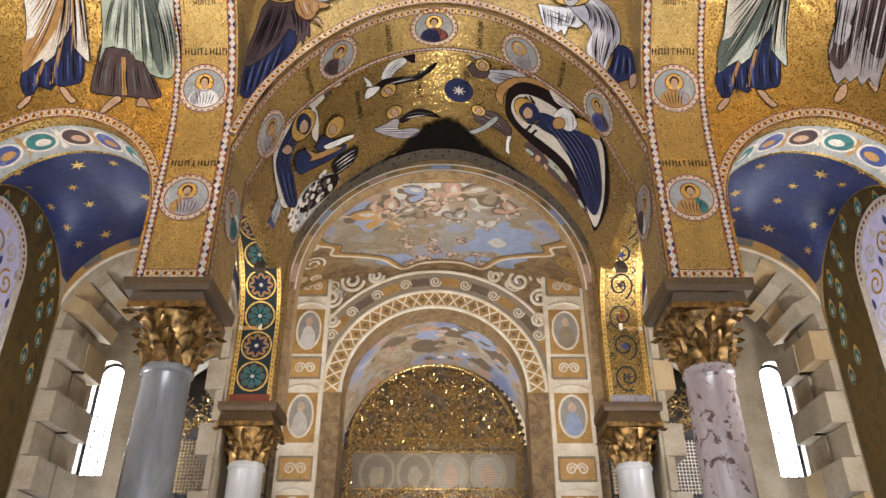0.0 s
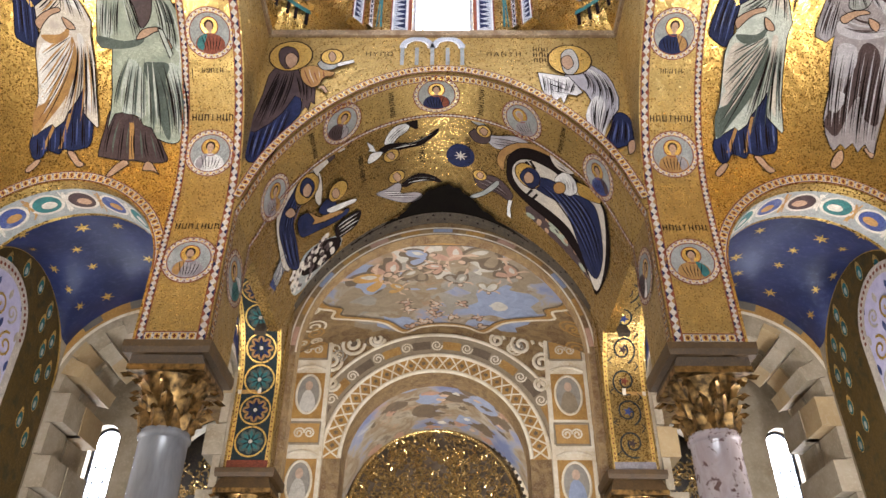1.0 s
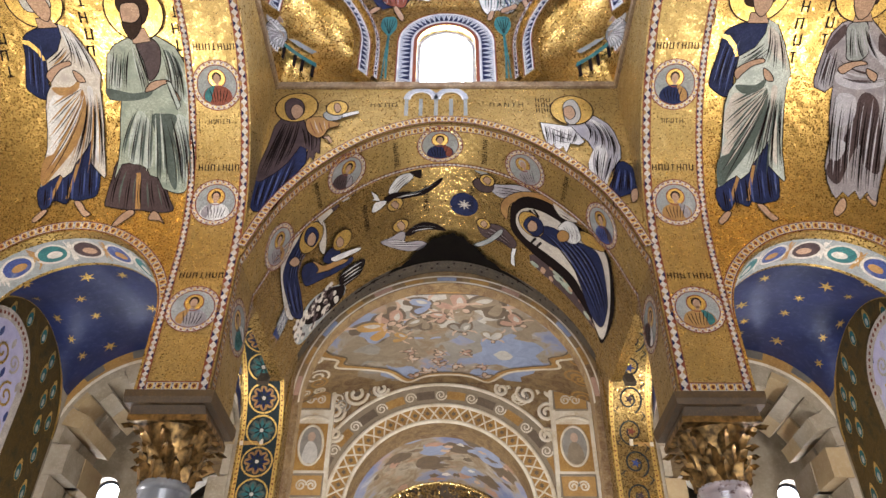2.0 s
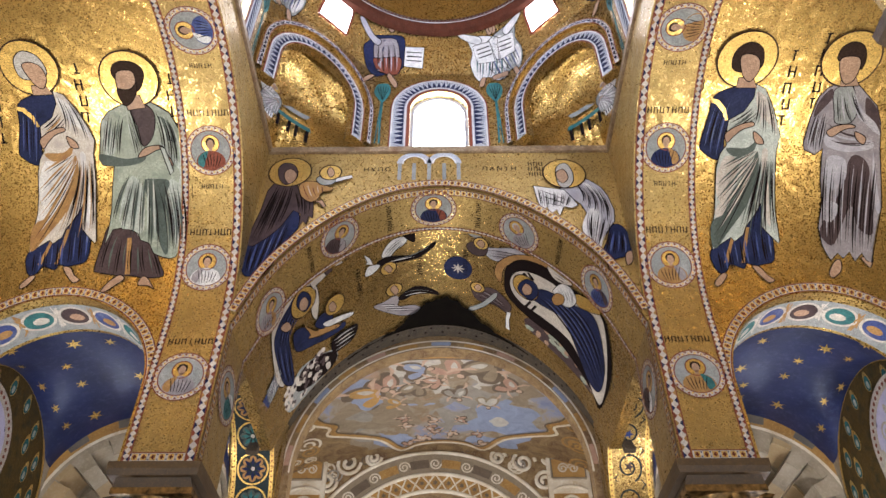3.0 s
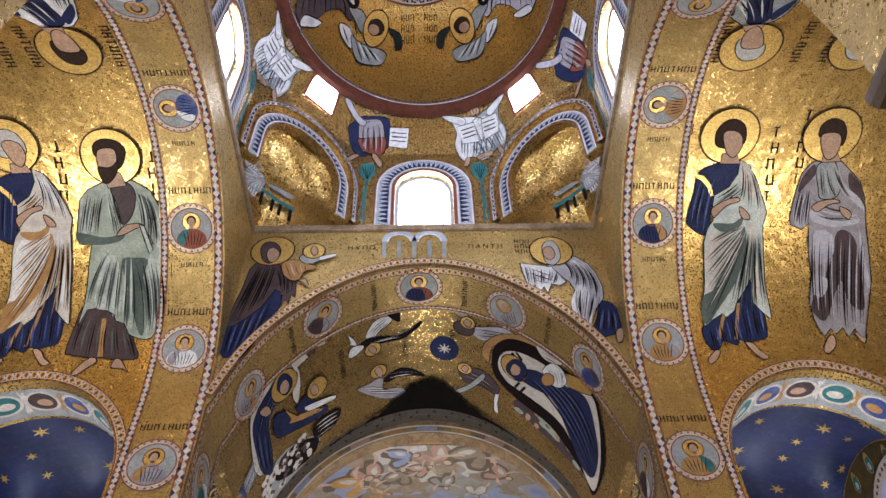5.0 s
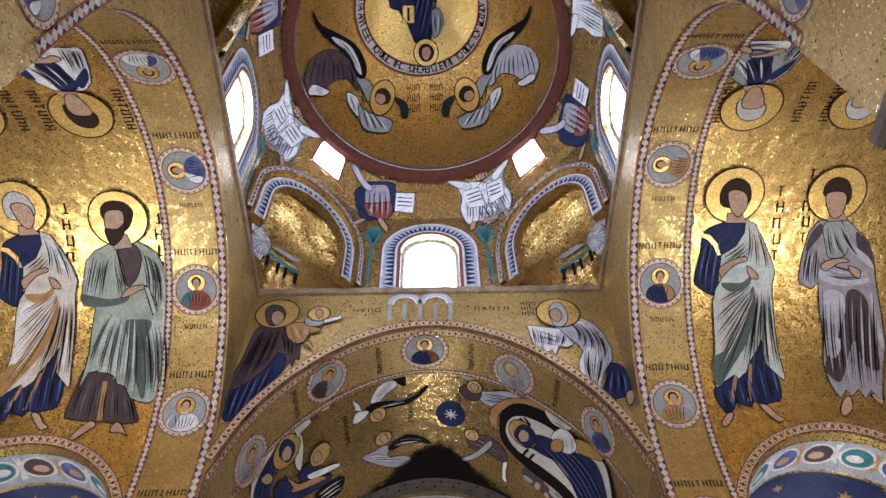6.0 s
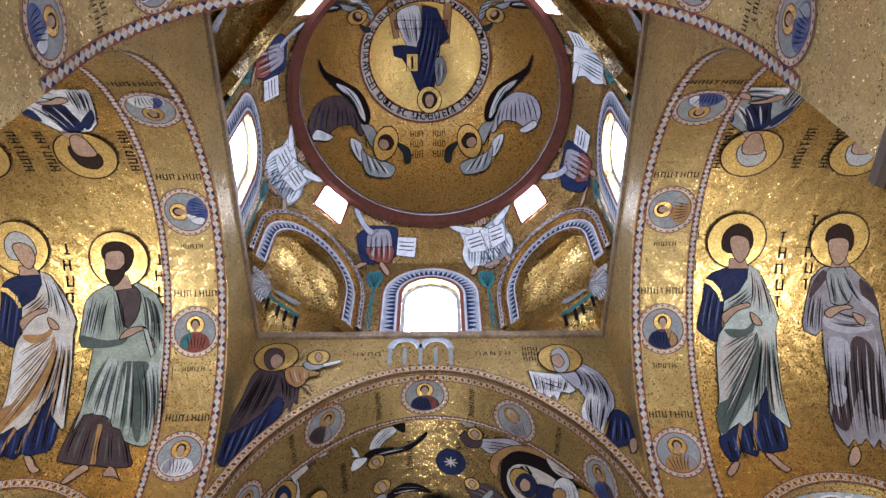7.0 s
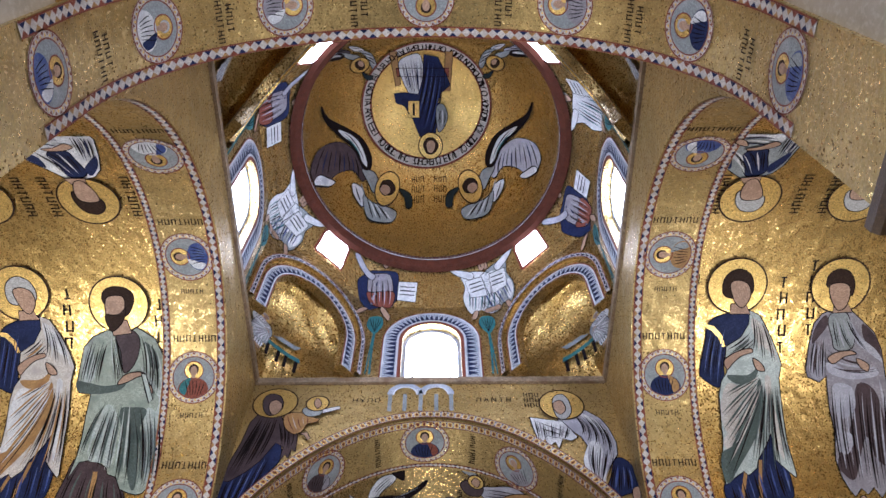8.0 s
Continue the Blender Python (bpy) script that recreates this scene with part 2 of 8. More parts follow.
LAVA = plaster("grey_lava_stone", [(0.10, 0.09, 0.08), (0.14, 0.12, 0.10), (0.17, 0.15, 0.12)], 3.0, 0.85)
DARK = plaster("dark_stucco", [(0.050, 0.036, 0.022), (0.020, 0.014, 0.010), (0.11, 0.075, 0.035)], 5.0, 0.7)
BANDD = plaster("brown_grey_stone", [(0.16, 0.14, 0.11), (0.20, 0.17, 0.13), (0.24, 0.20, 0.15)], 3.0, 0.85)
RELIEF = plaster("grey_stucco_relief", [(0.075, 0.065, 0.05), (0.05, 0.042, 0.032), (0.10, 0.09, 0.07)], 5.0, 0.8)
DARKRED = plaster("dark_red_marble", [(0.050, 0.016, 0.009), (0.075, 0.022, 0.012), (0.095, 0.048, 0.032)], 9.0, 0.85)
DARKRED.node_tree.nodes["Principled BSDF"].inputs["Specular IOR Level"].default_value = 0.05
GREYM = marble("grey_marble", (0.27, 0.275, 0.285), (0.12, 0.12, 0.13), 0.25, 2.2)
PINKM = marble("breccia_marble", (0.46, 0.41, 0.41), (0.33, 0.26, 0.26), 0.25, 4.0, (0.13, 0.08, 0.075))
WHITEM = marble("white_marble", (0.55, 0.54, 0.52), (0.42, 0.41, 0.40), 0.3)
GILT = metal("gilded_capital", (0.33, 0.19, 0.06), 0.42, 0.75, 0.85)
GILTWOOD = plaster("gilded_wood", [(0.075, 0.042, 0.013), (0.045, 0.024, 0.009), (0.15, 0.085, 0.025)], 6.0, 0.5)
IRON = metal("dark_iron", (0.03, 0.03, 0.035), 0.5, 0.6)
SCREEN = metal("gilt_screen", (0.58, 0.39, 0.15), 0.28, 0.85, 0.6)
FLOORM = marble("floor_marble", (0.24, 0.20, 0.17), (0.14, 0.11, 0.09), 0.3, 2.0)
PANE = daylight("bright_pane", (0.82, 0.87, 1.0), 26.0)
PANE2 = daylight("pale_pane", (0.95, 0.97, 1.0), 4.0)
LILAC = plaster("lilac_window_glass", [(0.52, 0.49, 0.68), (0.40, 0.38, 0.58), (0.66, 0.64, 0.72)], 6.0, 0.3)
PEACOCK = mosaic("dark_peacock_mosaic", (0.13, 0.085, 0.028), (0.04, 0.045, 0.028), metal=0.4, rough=0.5)
TEALD = mosaic("dark_teal_mosaic", (0.018, 0.028, 0.03), (0.012, 0.018, 0.02), rough=0.5)

# ---- structure: the dome square ----
def pinch(a, r):
    """The west arch is a little lower and sharper than a half circle: its radius at the angle a."""
    q = max(0.0, min(a, math.pi - a))
    return r - 0.13 * (1 - math.exp(-q / 0.12)) - 0.095 * math.sin(2 * q) ** 2


def pinched(u, z):
    r, a = math.hypot(u, z - ZS), math.atan2(z - ZS, -u)
    return (u, z) if z <= ZS else (u * pinch(a, r) / r, ZS + (z - ZS) * pinch(a, r) / r)


def west_fn(u, z, d):
    if z > ZS and abs(math.hypot(u, z - ZS) - HW + 0.001) < 1e-4:
        u, z = pinched(u, z)
    return (XC + u, YW + d, z)


def west_vault_fn(u, z, l):
    u, z = pinched(u, z)
    return (XC + u, l, z)



def east_fn(u, z, d): return (XC + u, YE - d, z)
def south_fn(u, z, d): return (XC - HW - d, YD + u, z)
def north_fn(u, z, d): return (XC + HW + d, YD + u, z)


for nm, fn, th in (("wall_west_arch", west_fn, PTW), ("wall_east_arch", east_fn, PT), ("wall_south_arch", south_fn, PT), ("wall_north_arch", north_fn, PT)):
    structure(nm, arch_wall_bm(fn, -HW, HW, ZS - 0.3, ZC, 0, HW - 0.001, ZS, th, 72), GOLD_WALL, "gold mosaic wall above a round dome arch", "wall")

for nm, sx, y0, y1 in (("pier_southwest", -1, YW, YW + PTW), ("pier_northwest", 1, YW, YW + PTW), ("pier_southeast", -1, YE - PT, YE), ("pier_northeast", 1, YE - PT, YE)):
    a, b = sorted((XC + sx * HW, XC + sx * (HW + PT)))
    structure(nm, box_bm(a, b, y0, y1, ZAB, ZC), GOLD_WALL, "square pier of gold mosaic over a column", "pier")

# barrel vaults of the four arms
RV = HW + 0.015
RW = HW + 0.03
structure("ceiling_west_vault", barrel_bm(west_vault_fn, RW, ZS, YW + PTW, 9.55, steps=10), GOLD_DULL, "gold mosaic barrel vault", "vault", True)
structure("ceiling_dark_vault", barrel_bm(west_vault_fn, RW + 0.22, ZS, 9.55, Y2 + 0.25, steps=4), DARK, "dark stucco band of the vault", "vault", True)
structure("ceiling_east_vault", barrel_bm(lambda u, z, l: (XC + u, l, z), RW, ZS, YE - PT, -5.0), GOLD, "gold mosaic barrel vault", "vault", True)
ZV = 7.40             # where the arms' west walls turn into the vaults
TV = math.asin((ZV - ZS) / RV)
for nm, s in (("ceiling_south_vault", -1), ("ceiling_north_vault", 1)):
    structure(nm, barrel_bm(lambda u, z, l, s=s: (XC + s * l, YD + u, z), RV, ZS, HW + PT, XO + 0.1, a1=math.pi - TV), GOLD, "gold mosaic barrel vault", "vault", True)


def arm_y(z):
    return YD + (RV if z < ZS else math.sqrt(RV * RV - (z - ZS) ** 2))


# arms' west walls with the arches of the corner bays
AR, AZ = 1.17, EYE + 4.28
AU = HW + PT + AR + 0.03
for nm, s in (("wall_southwest", -1), ("wall_northwest", 1)):
    structure(nm, arch_wall_bm(lambda u, z, d, s=s: (XC + s * u, (arm_y(z) + d) if d < 0.3 else YD + RV + d, z), HW + PT, XO, ZAB - 0.12, ZV, AU, AR, AZ, 0.62, 48, 8), GOLD, "gold mosaic wall over a low arch", "wall")
for nm, s in (("wall_southeast", -1), ("wall_northeast", 1)):
    structure(nm, box_bm(*sorted((XC + s * (HW + PT), XC + s * XO)), YE - PT, YE - 0.1, 0, ZS + 0.1), STONE, "plain stone wall", "wall")
for nm, s in (("wall_south", -1), ("wall_north", 1)):
    structure(nm, box_bm(*sorted((XC + s * XO, XC + s * (XO + 0.5))), -5.0, Y2, 0, 9.6), STONE, "outer wall of pale stone", "wall")
    structure(nm + "_aisle", box_bm(*sorted((XC + s * 6.6, XC + s * 7.0)), Y2, 21.0, 0, 9.6), STONE, "outer aisle wall of pale stone", "wall")
structure("wall_east", box_bm(-6.5, 6.4, -5.5, -5.0, 0, 9.6), STONE, "plain stone wall", "wall")
for nm, s in (("wall_choir_south", -1), ("wall_choir_north", 1)):
    structure(nm, box_bm(*sorted((XC + s * (HW + 0.04), XC + s * (HW + PT))), -5.0, YE - PT, 0, ZS + 0.05), STONE, "plain stone wall", "wall")
structure("floor", box_bm(-7.1, 7.0, -5.5, 21.5, -0.2, 0), FLOORM, "polished marble floor", "floor")

# west arm: walls over the side arches, then the far piers
SY0 = YW + PTW
SR = (Y2 - SY0) / 2
SZ = EYE + 4.28
for nm, s in (("wall_arm_south", -1), ("wall_arm_north", 1)):
    structure(nm, arch_wall_bm(lambda u, z, d, s=s: (XC + s * ((HW + 0.03 + d) if z < ZS else (d + math.sqrt(RW ** 2 - (z - ZS) ** 2))), u, z), SY0, Y2, ZAB - 0.2, ZS + 0.62, (SY0 + Y2) / 2, SR - 0.001, SZ, 0.6, 32, 6), GOLD_DULL, "dull gold mosaic wall over a side arch", "wall")
for nm, s in (("pier_far_south", -1), ("pier_far_north", 1)):
    structure(nm, box_bm(*sorted((XC + s * HW, XC + s * (HW + PF))), Y2, Y2 + 0.6, ZAF, ZS + 1.1), GOLD_DULL, "square pier of mosaic over a small column", "pier")

# drum and dome
ZD0, ZD1, ZR, RR = ZC, EYE + 9.80, EYE + 10.60, 2.03
APO = HW
SIDE = APO * math.tan(math.pi / 8)
ZN = ZD0 + 0.07


def oct_fn(k):
    a = math.pi / 4 * k
    nx, ny = math.sin(a), math.cos(a)
    return lambda u, z, d: (XC + nx * (APO + d) + ny * u, YD + ny * (APO + d) - nx * u, z)


WR, WS = 0.415, 0.90
NR, NS = 0.60, 0.62
for k in range(8):
    if k % 2 == 0:
        bm = arch_wall_bm(oct_fn(k), -SIDE, SIDE, ZN, ZD1, 0, WR, ZN + WS, 0.45, 24)
    else:
        bm = arch_wall_bm(oct_fn(k), -SIDE, SIDE, ZN, ZD1, 0, NR, ZN + NS, 0.12, 24)
    structure("wall_drum_%d" % (k + 1), bm, GOLD_DULL, "gold mosaic wall of the dome's drum", "wall")


def drum_at(a, z, h=0.0):
    """The drum's inner face at the angle a from west and the height z, h metres inwards."""
    b = (a + math.pi / 8) % (math.pi / 4) - math.pi / 8
    r = APO / math.cos(b)
    if z > ZD1:
        r += (RR - r) * (z - ZD1) / (ZR - ZD1)
    return (XC + math.sin(a) * (r - h), YD + math.cos(a) * (r - h), z)


bm = bmesh.new()
NA, NV = 96, 6
g = [[bm.verts.new(drum_at(2 * math.pi * i / NA, ZD1 + (ZR - ZD1) * j / NV)) for i in range(NA)] for j in range(NV + 1)]
for j in range(NV):
    for i in range(NA):
        bm.faces.new((g[j][i], g[j + 1][i], g[j + 1][(i + 1) % NA], g[j][(i + 1) % NA]))
structure("ceiling_drum_transition", bm, GOLD_DULL, "gold mosaic zone under the dome", "vault")

# squinch niches in the corners of the square
for nm, k in (("wall_niche_southwest", 7), ("wall_niche_northwest", 1), ("wall_niche_northeast", 3), ("wall_niche_southeast", 5)):
    fn = oct_fn(k)
    bm = bmesh.new()
    plan = []
    for i in range(25):
        q = math.pi * i / 24
        plan.append((-0.93 * math.cos(q), 0.62 * math.sin(q) ** 0.8))
    rows = []
    for j in range(7):
        w = 1 - (1 - j / 6) ** 2
        rows.append([bm.verts.new(fn(u, ZN - 0.04 + (NS + 0.04) * j / 6, d * w + (0.945 - abs(u)) * (1 - w))) for u, d in plan])
    for j in range(1, 13):
        q = math.pi / 2 * j / 12
        rows.append([bm.verts.new(fn(u * math.cos(q) * (1 if j < 12 else 0), ZN + NS + 0.85 * math.sin(q), 0.01 + d * math.cos(q))) for u, d in plan])
    for a, b in zip(rows, rows[1:]):
        for i in range(24):
            bm.faces.new((a[i], b[i], b[i + 1], a[i + 1]))
    bmesh.ops.remove_doubles(bm, verts=bm.verts[:], dist=1e-5)
    structure(nm, bm, GOLD, "gold mosaic squinch niche", "niche", True)

DH = 2.42


def dome_at(a, q, h=0.0):
    """The dome's inner face: a from west, q from the rim (0) to the crown (pi / 2)."""
    r = RR * math.cos(q) ** 0.95 - h * math.cos(q)
    z = ZR + 0.12 + (DH - 0.12) * math.sin(q) - h * math.sin(q)
    return (XC + math.sin(a) * r, YD + math.cos(a) * r, z)


dome_prof = [(RR, -0.01)] + [(max(RR * math.cos(q) ** 0.95, 0.0005), 0.12 + (DH - 0.12) * math.sin(q)) for q in [math.pi / 2 * i / 40 for i in range(41)]]
structure("ceiling_dome", lathe_bm(dome_prof, 128, XC, YD, ZR), GOLD, "gold mosaic dome", "dome", True)
structure("trim_dome_rim", lathe_bm([(RR + 0.03, -0.13), (RR - 0.05, -0.10), (RR - 0.11, -0.02), (RR - 0.12, 0.0), (RR - 0.12, 0.11), (RR - 0.06, 0.16), (RR + 0.01, 0.16)], 128, XC, YD, ZR), DARKRED, "dark marble rim under the dome", "trim")
bm = bmesh.new()
for x0, x1, y0, y1 in ((-HW, HW, HW - 0.035, HW + 0.1), (-HW, HW, -HW - 0.1, -HW + 0.035), (-HW - 0.1, -HW + 0.035, -HW, HW), (HW - 0.035, HW + 0.1, -HW, HW)):
    o = box_bm(XC + x0, XC + x1, YD + y0, YD + y1, ZC - 0.045, ZN + 0.01, 0.012)
    me = bpy.data.meshes.new("tmp")
    o.to_mesh(me)
    o.free()
    bm.from_mesh(me)
    bpy.data.meshes.remove(me)
structure("trim_drum_cornice", bm, mosaic("cornice_mosaic", (0.34, 0.25, 0.16), (0.20, 0.12, 0.07), 0.4, 0.45, size=40.0), "patterned cornice under the drum", "trim")
# unseen roof and shell added over the drum and arms, so that no sky shows
structure("roof", box_bm(-7.1, 7.0, -5.5, 21.5, EYE + 14.2, EYE + 14.4), STONE, "unseen flat roof that keeps out the sky", "roof")
for nm, (x0, x1, y0, y1) in (("wall_shell_south", (-7.1, -6.9, -5.5, 21.5)), ("wall_shell_north", (6.8, 7.0, -5.5, 21.5)), ("wall_shell_east", (-7.1, 7, -5.6, -5.4)), ("wall_shell_west", (-7.1, 7, 21.4, 21.6))):
    structure(nm, box_bm(x0, x1, y0, y1, 0, EYE + 14.3), STONE, "unseen shell wall that keeps out the sky", "wall")

# painted bays beyond the far piers
RF, RISE, ZF = 3.6, 1.3, EYE + 6.12
structure("ceiling_fresco_vault", barrel_bm(lambda u, z, l: (XC + u * RF / RISE, l, z), RISE, ZF, Y2 + 0.5, Y3, steps=10), FRESCO_MAT, "frescoed vault with painted clouds", "vault", True)
RA, ZA3, XA = 1.80, EYE + 4.73, -0.22
structure("wall_bay_opening", arch_wall_bm(lambda u, z, d: (XC + u, Y2 + 0.25 + d, z), -2.92, 2.92, ZAF, 9.3, 0, 2.2, ZS - 0.02, 0.25, 48), FRESCO_MAT, "painted wall round the opening to the far bay", "wall")
structure("wall_fresco_arch", arch_wall_bm(lambda u, z, d: (u, Y3 + d, z), -3.7, 3.55, 0, 9.3, XA, RA, ZA3, 0.7, 48), FRESCO_MAT, "frescoed wall over a wide arch", "wall")
structure("ceiling_inner_vault", barrel_bm(lambda u, z, l: (XA + u, l, z), 2.25, EYE + 4.55, Y3 + 0.7, Y4, steps=4), PAINTING, "frescoed vault over the choir", "vault", True)
structure("wall_choir_end", box_bm(-7, 7, Y4 + 0.25, Y4 + 0.5, 0, 9.3), FRESCO_MAT, "frescoed end wall", "wall")
for nm, s in (("wall_bay_south", -1), ("wall_bay_north", 1)):
    structure(nm, box_bm(*sorted((XC + s * RF, XC + s * 3.9)), 11.13, Y3, 6.4, ZF + 0.3), FRESCO_MAT, "frescoed wall of the bay", "wall")
    structure(nm + "_choir", box_bm(*sorted((XA + s * 2.25, XA + s * 2.5)), Y3 + 0.7, Y4, 0, EYE + 4.6), FRESCO_MAT, "frescoed wall of the choir", "wall")
    structure("ceiling_aisle_" + ("south", "north")[s > 0], box_bm(*sorted((XC + s * 3.9, XC + s * 7.0)), Y2 + 1.2, Y4, 8.2, 8.4), STONE, "plain ceiling of the aisle", "ceiling")

# corner bays: starry vaults, banded arches, end walls with slit windows
for nm, s in (("south", -1), ("north", 1)):
    def cf(u, z, l, s=s):
        return (XC + s * (4.30 + u), l, z)
    bm = bmesh.new()
    gx, gy, grid = 30, 32, []
    for i in range(gx + 1):
        u = 4.30 - 1.355 + 2.71 * i / gx
        line = []
        for j in range(gy + 1):
            y = YD + RV + 0.5 + (Y2 + 0.02 - YD - RV - 0.5) * j / gy
            long_z = EYE + 4.55 + math.sqrt(max(0.0, 1.36 ** 2 - (u - 4.30) ** 2))
            cross_z = 5.95 + math.sqrt(max(0.0, 1.30 ** 2 - (y - 8.62) ** 2))
            line.append(bm.verts.new((XC + s * u, y, math.log(math.exp(9 * long_z - 60) + math.exp(9 * cross_z - 60)) / 9 + 60 / 9 - 0.03)))
        grid.append(line)
    for a, b in zip(grid, grid[1:]):
        for j in range(gy):
            bm.faces.new((a[j], a[j + 1], b[j + 1], b[j]))
    structure("ceiling_star_vault_" + nm, bm, BLUE, "dark blue groin vault painted with stars", "vault", True)
    structure("wall_banded_arch_" + nm, arch_wall_bm(lambda u, z, d, s=s: (XC + s * u, Y2 + d, z), HW + PF + 0.002, 6.6, 0, 8.3, 4.25, 1.22, EYE + 4.3, 1.15, 40), STONE, "stone wall with a deep banded arch", "wall")
    wx = 5.66
    structure("wall_aisle_end_" + nm, arch_wall_bm(lambda u, z, d, s=s: (XC + s * u, 12.2 + d, z), 4.75, 6.6, 4.35, 8.3, wx, 0.24, 6.05, 0.35, 16), STONE, "aisle end wall with a slit window", "wall")
    structure("wall_aisle_base_" + nm, box_bm(*sorted((XC + s * 4.75, XC + s * 6.6)), 12.2, 12.55, 0, 4.35), STONE, "aisle wall under the window", "wall")


# ---- windows ----
def window(name, fn, half, spring, zb, depth, lead, label):
    """A round-headed window: frame, glazing bars, panes of bright glass."""
    e = tagged(new(name), label, "window", kind="structure")
    n = 20
    out = [(-half, zb)] + [(-half * math.cos(math.pi * i / n), spring + half * math.sin(math.pi * i / n)) for i in range(n + 1)] + [(half, zb)]
    bm = bmesh.new()
    bm.faces.new([bm.verts.new(fn(u, z, depth)) for u, z in out])
    part("pane", bm, PANE, e)
    bm = bmesh.new()
    rows = []
    for u, z in out:
        c = (0.0, spring - 0.2)
        iu, iz = u * (1 - 0.05 / half), z + (0.03 if z <= zb + 1e-6 else -0.05 * max(0, (z - spring)) / half)
        rows.append([bm.verts.new(fn(a, b, d)) for a, b, d in ((u, z, depth - 0.04), (iu, iz, depth - 0.04), (iu, iz, depth - 0.002))])
    for a, b in zip(rows, rows[1:]):
        bm.faces.new((a[0], b[0], b[1], a[1]))
        bm.faces.new((a[1], b[1], b[2], a[2]))
    part("window_frame", bm, lead, e)
    return e, fn


def bar_bm(bm, p, q, w):
    """A square rod from p to q."""
    p, q = Vector(p), Vector(q)
    d = (q - p).normalized()
    a = d.cross(Vector((0, 0, 1)))
    if a.length < 1e-3:
        a = d.cross(Vector((0, 1, 0)))
    a = a.normalized() * w / 2
    b = d.cross(a).normalized() * w / 2
    vs = [bm.verts.new(o + x * a + y * b) for o in (p, q) for x, y in ((-1, -1), (1, -1), (1, 1), (-1, 1))]
    for f in ((0, 1, 2, 3), (7, 6, 5, 4), (0, 4, 5, 1), (1, 5, 6, 2), (2, 6, 7, 3), (3, 7, 4, 0)):
        bm.faces.new([vs[i] for i in f])


LEADW = metal("pale_window_lead", (0.5, 0.5, 0.55), 0.5, 0.2)
for k in (0, 2, 4, 6):
    e, fn = window("window_%d" % (k // 2 + 1), oct_fn(k), WR, ZN + WS, ZN, 0.16, LEADW, "round-headed drum window glaring with daylight")
    bm = bmesh.new()
    arc = [(0.31 * math.cos(math.pi * i / 16), ZN + 0.05 + 0.34 * math.sin(math.pi * i / 16)) for i in range(17)]
    for (a, b), (c, d) in zip(arc, arc[1:]):
        bar_bm(bm, fn(a, b, 0.145), fn(c, d, 0.145), 0.018)
    part("glazing_bar", bm, LEADW, e)
for i, (nm, s) in enumerate((("south", -1), ("north", 1))):
    fn = lambda u, z, d, s=s: (XC + s * (5.66 + u), 12.2 + d, z)
    e, fn = window("window_%d" % (i + 5), fn, 0.24, 6.05, 4.35, 0.2, IRON, "tall slit window with an iron grille")
    for x in (-0.08, 0.09):
        bm = bmesh.new()
        bar_bm(bm, fn(x, 4.36, 0.13), fn(x, 5.7, 0.13), 0.022)
        part("bar", bm, IRON, e)
    for z in (4.6, 4.85, 5.1, 5.35, 5.6):
        bm = bmesh.new()
        bar_bm(bm, fn(-0.23, z, 0.14), fn(0.23, z, 0.14), 0.016)
        part("bar", bm, IRON, e)


# ---- columns ----
def leaf_bm(bm, base, ang, r0, z0, h, w, out):
    """One curling acanthus leaf on a bell of radius r0."""
    cx, cy = base
    rows = []
    n = 7
    for i in range(n + 1):
        t = i / n
        wd = w * (0.75 + 0.5 * math.sin(math.pi * min(t * 1.15, 1))) * (1.0 if t < 0.8 else 1 - (t - 0.8) * 2.2)
        rr = r0 + out * t ** 2.2 + (0.02 if t < 0.95 else 0.03)
        z = z0 + h * (t if t < 0.82 else 0.82 - (t - 0.82) * 0.9)
        row = []
        for j in range(-2, 3):
            a = ang + j / 2 * wd / max(rr, 0.05) * (1 + 0.12 * (i % 2))
            q = rr - 0.018 * abs(j) + (0.018 if j == 0 else 0)
            row.append(bm.verts.new((cx + q * math.cos(a), cy + q * math.sin(a), z - 0.012 * abs(j))))
        rows.append(row)
    for a, b in zip(rows, rows[1:]):
        for j in range(4):
            bm.faces.new((a[j], a[j + 1], b[j + 1], b[j]))


def add_box(bm, x0, x1, y0, y1, z0, z1, sx=1.0, sy=1.0):
    """A block, its top scaled by sx, sy."""
    cx, cy = (x0 + x1) / 2, (y0 + y1) / 2
    vs = []
    for z, fx, fy in ((z0, 1, 1), (z1, sx, sy)):
        for x, y in ((x0, y0), (x1, y0), (x1, y1), (x0, y1)):
            vs.append(bm.verts.new((cx + (x - cx) * fx, cy + (y - cy) * fy, z)))
    for f in ((3, 2, 1, 0), (4, 5, 6, 7), (0, 1, 5, 4), (1, 2, 6, 5), (2, 3, 7, 6), (3, 0, 4, 7)):
        bm.faces.new([vs[i] for i in f])


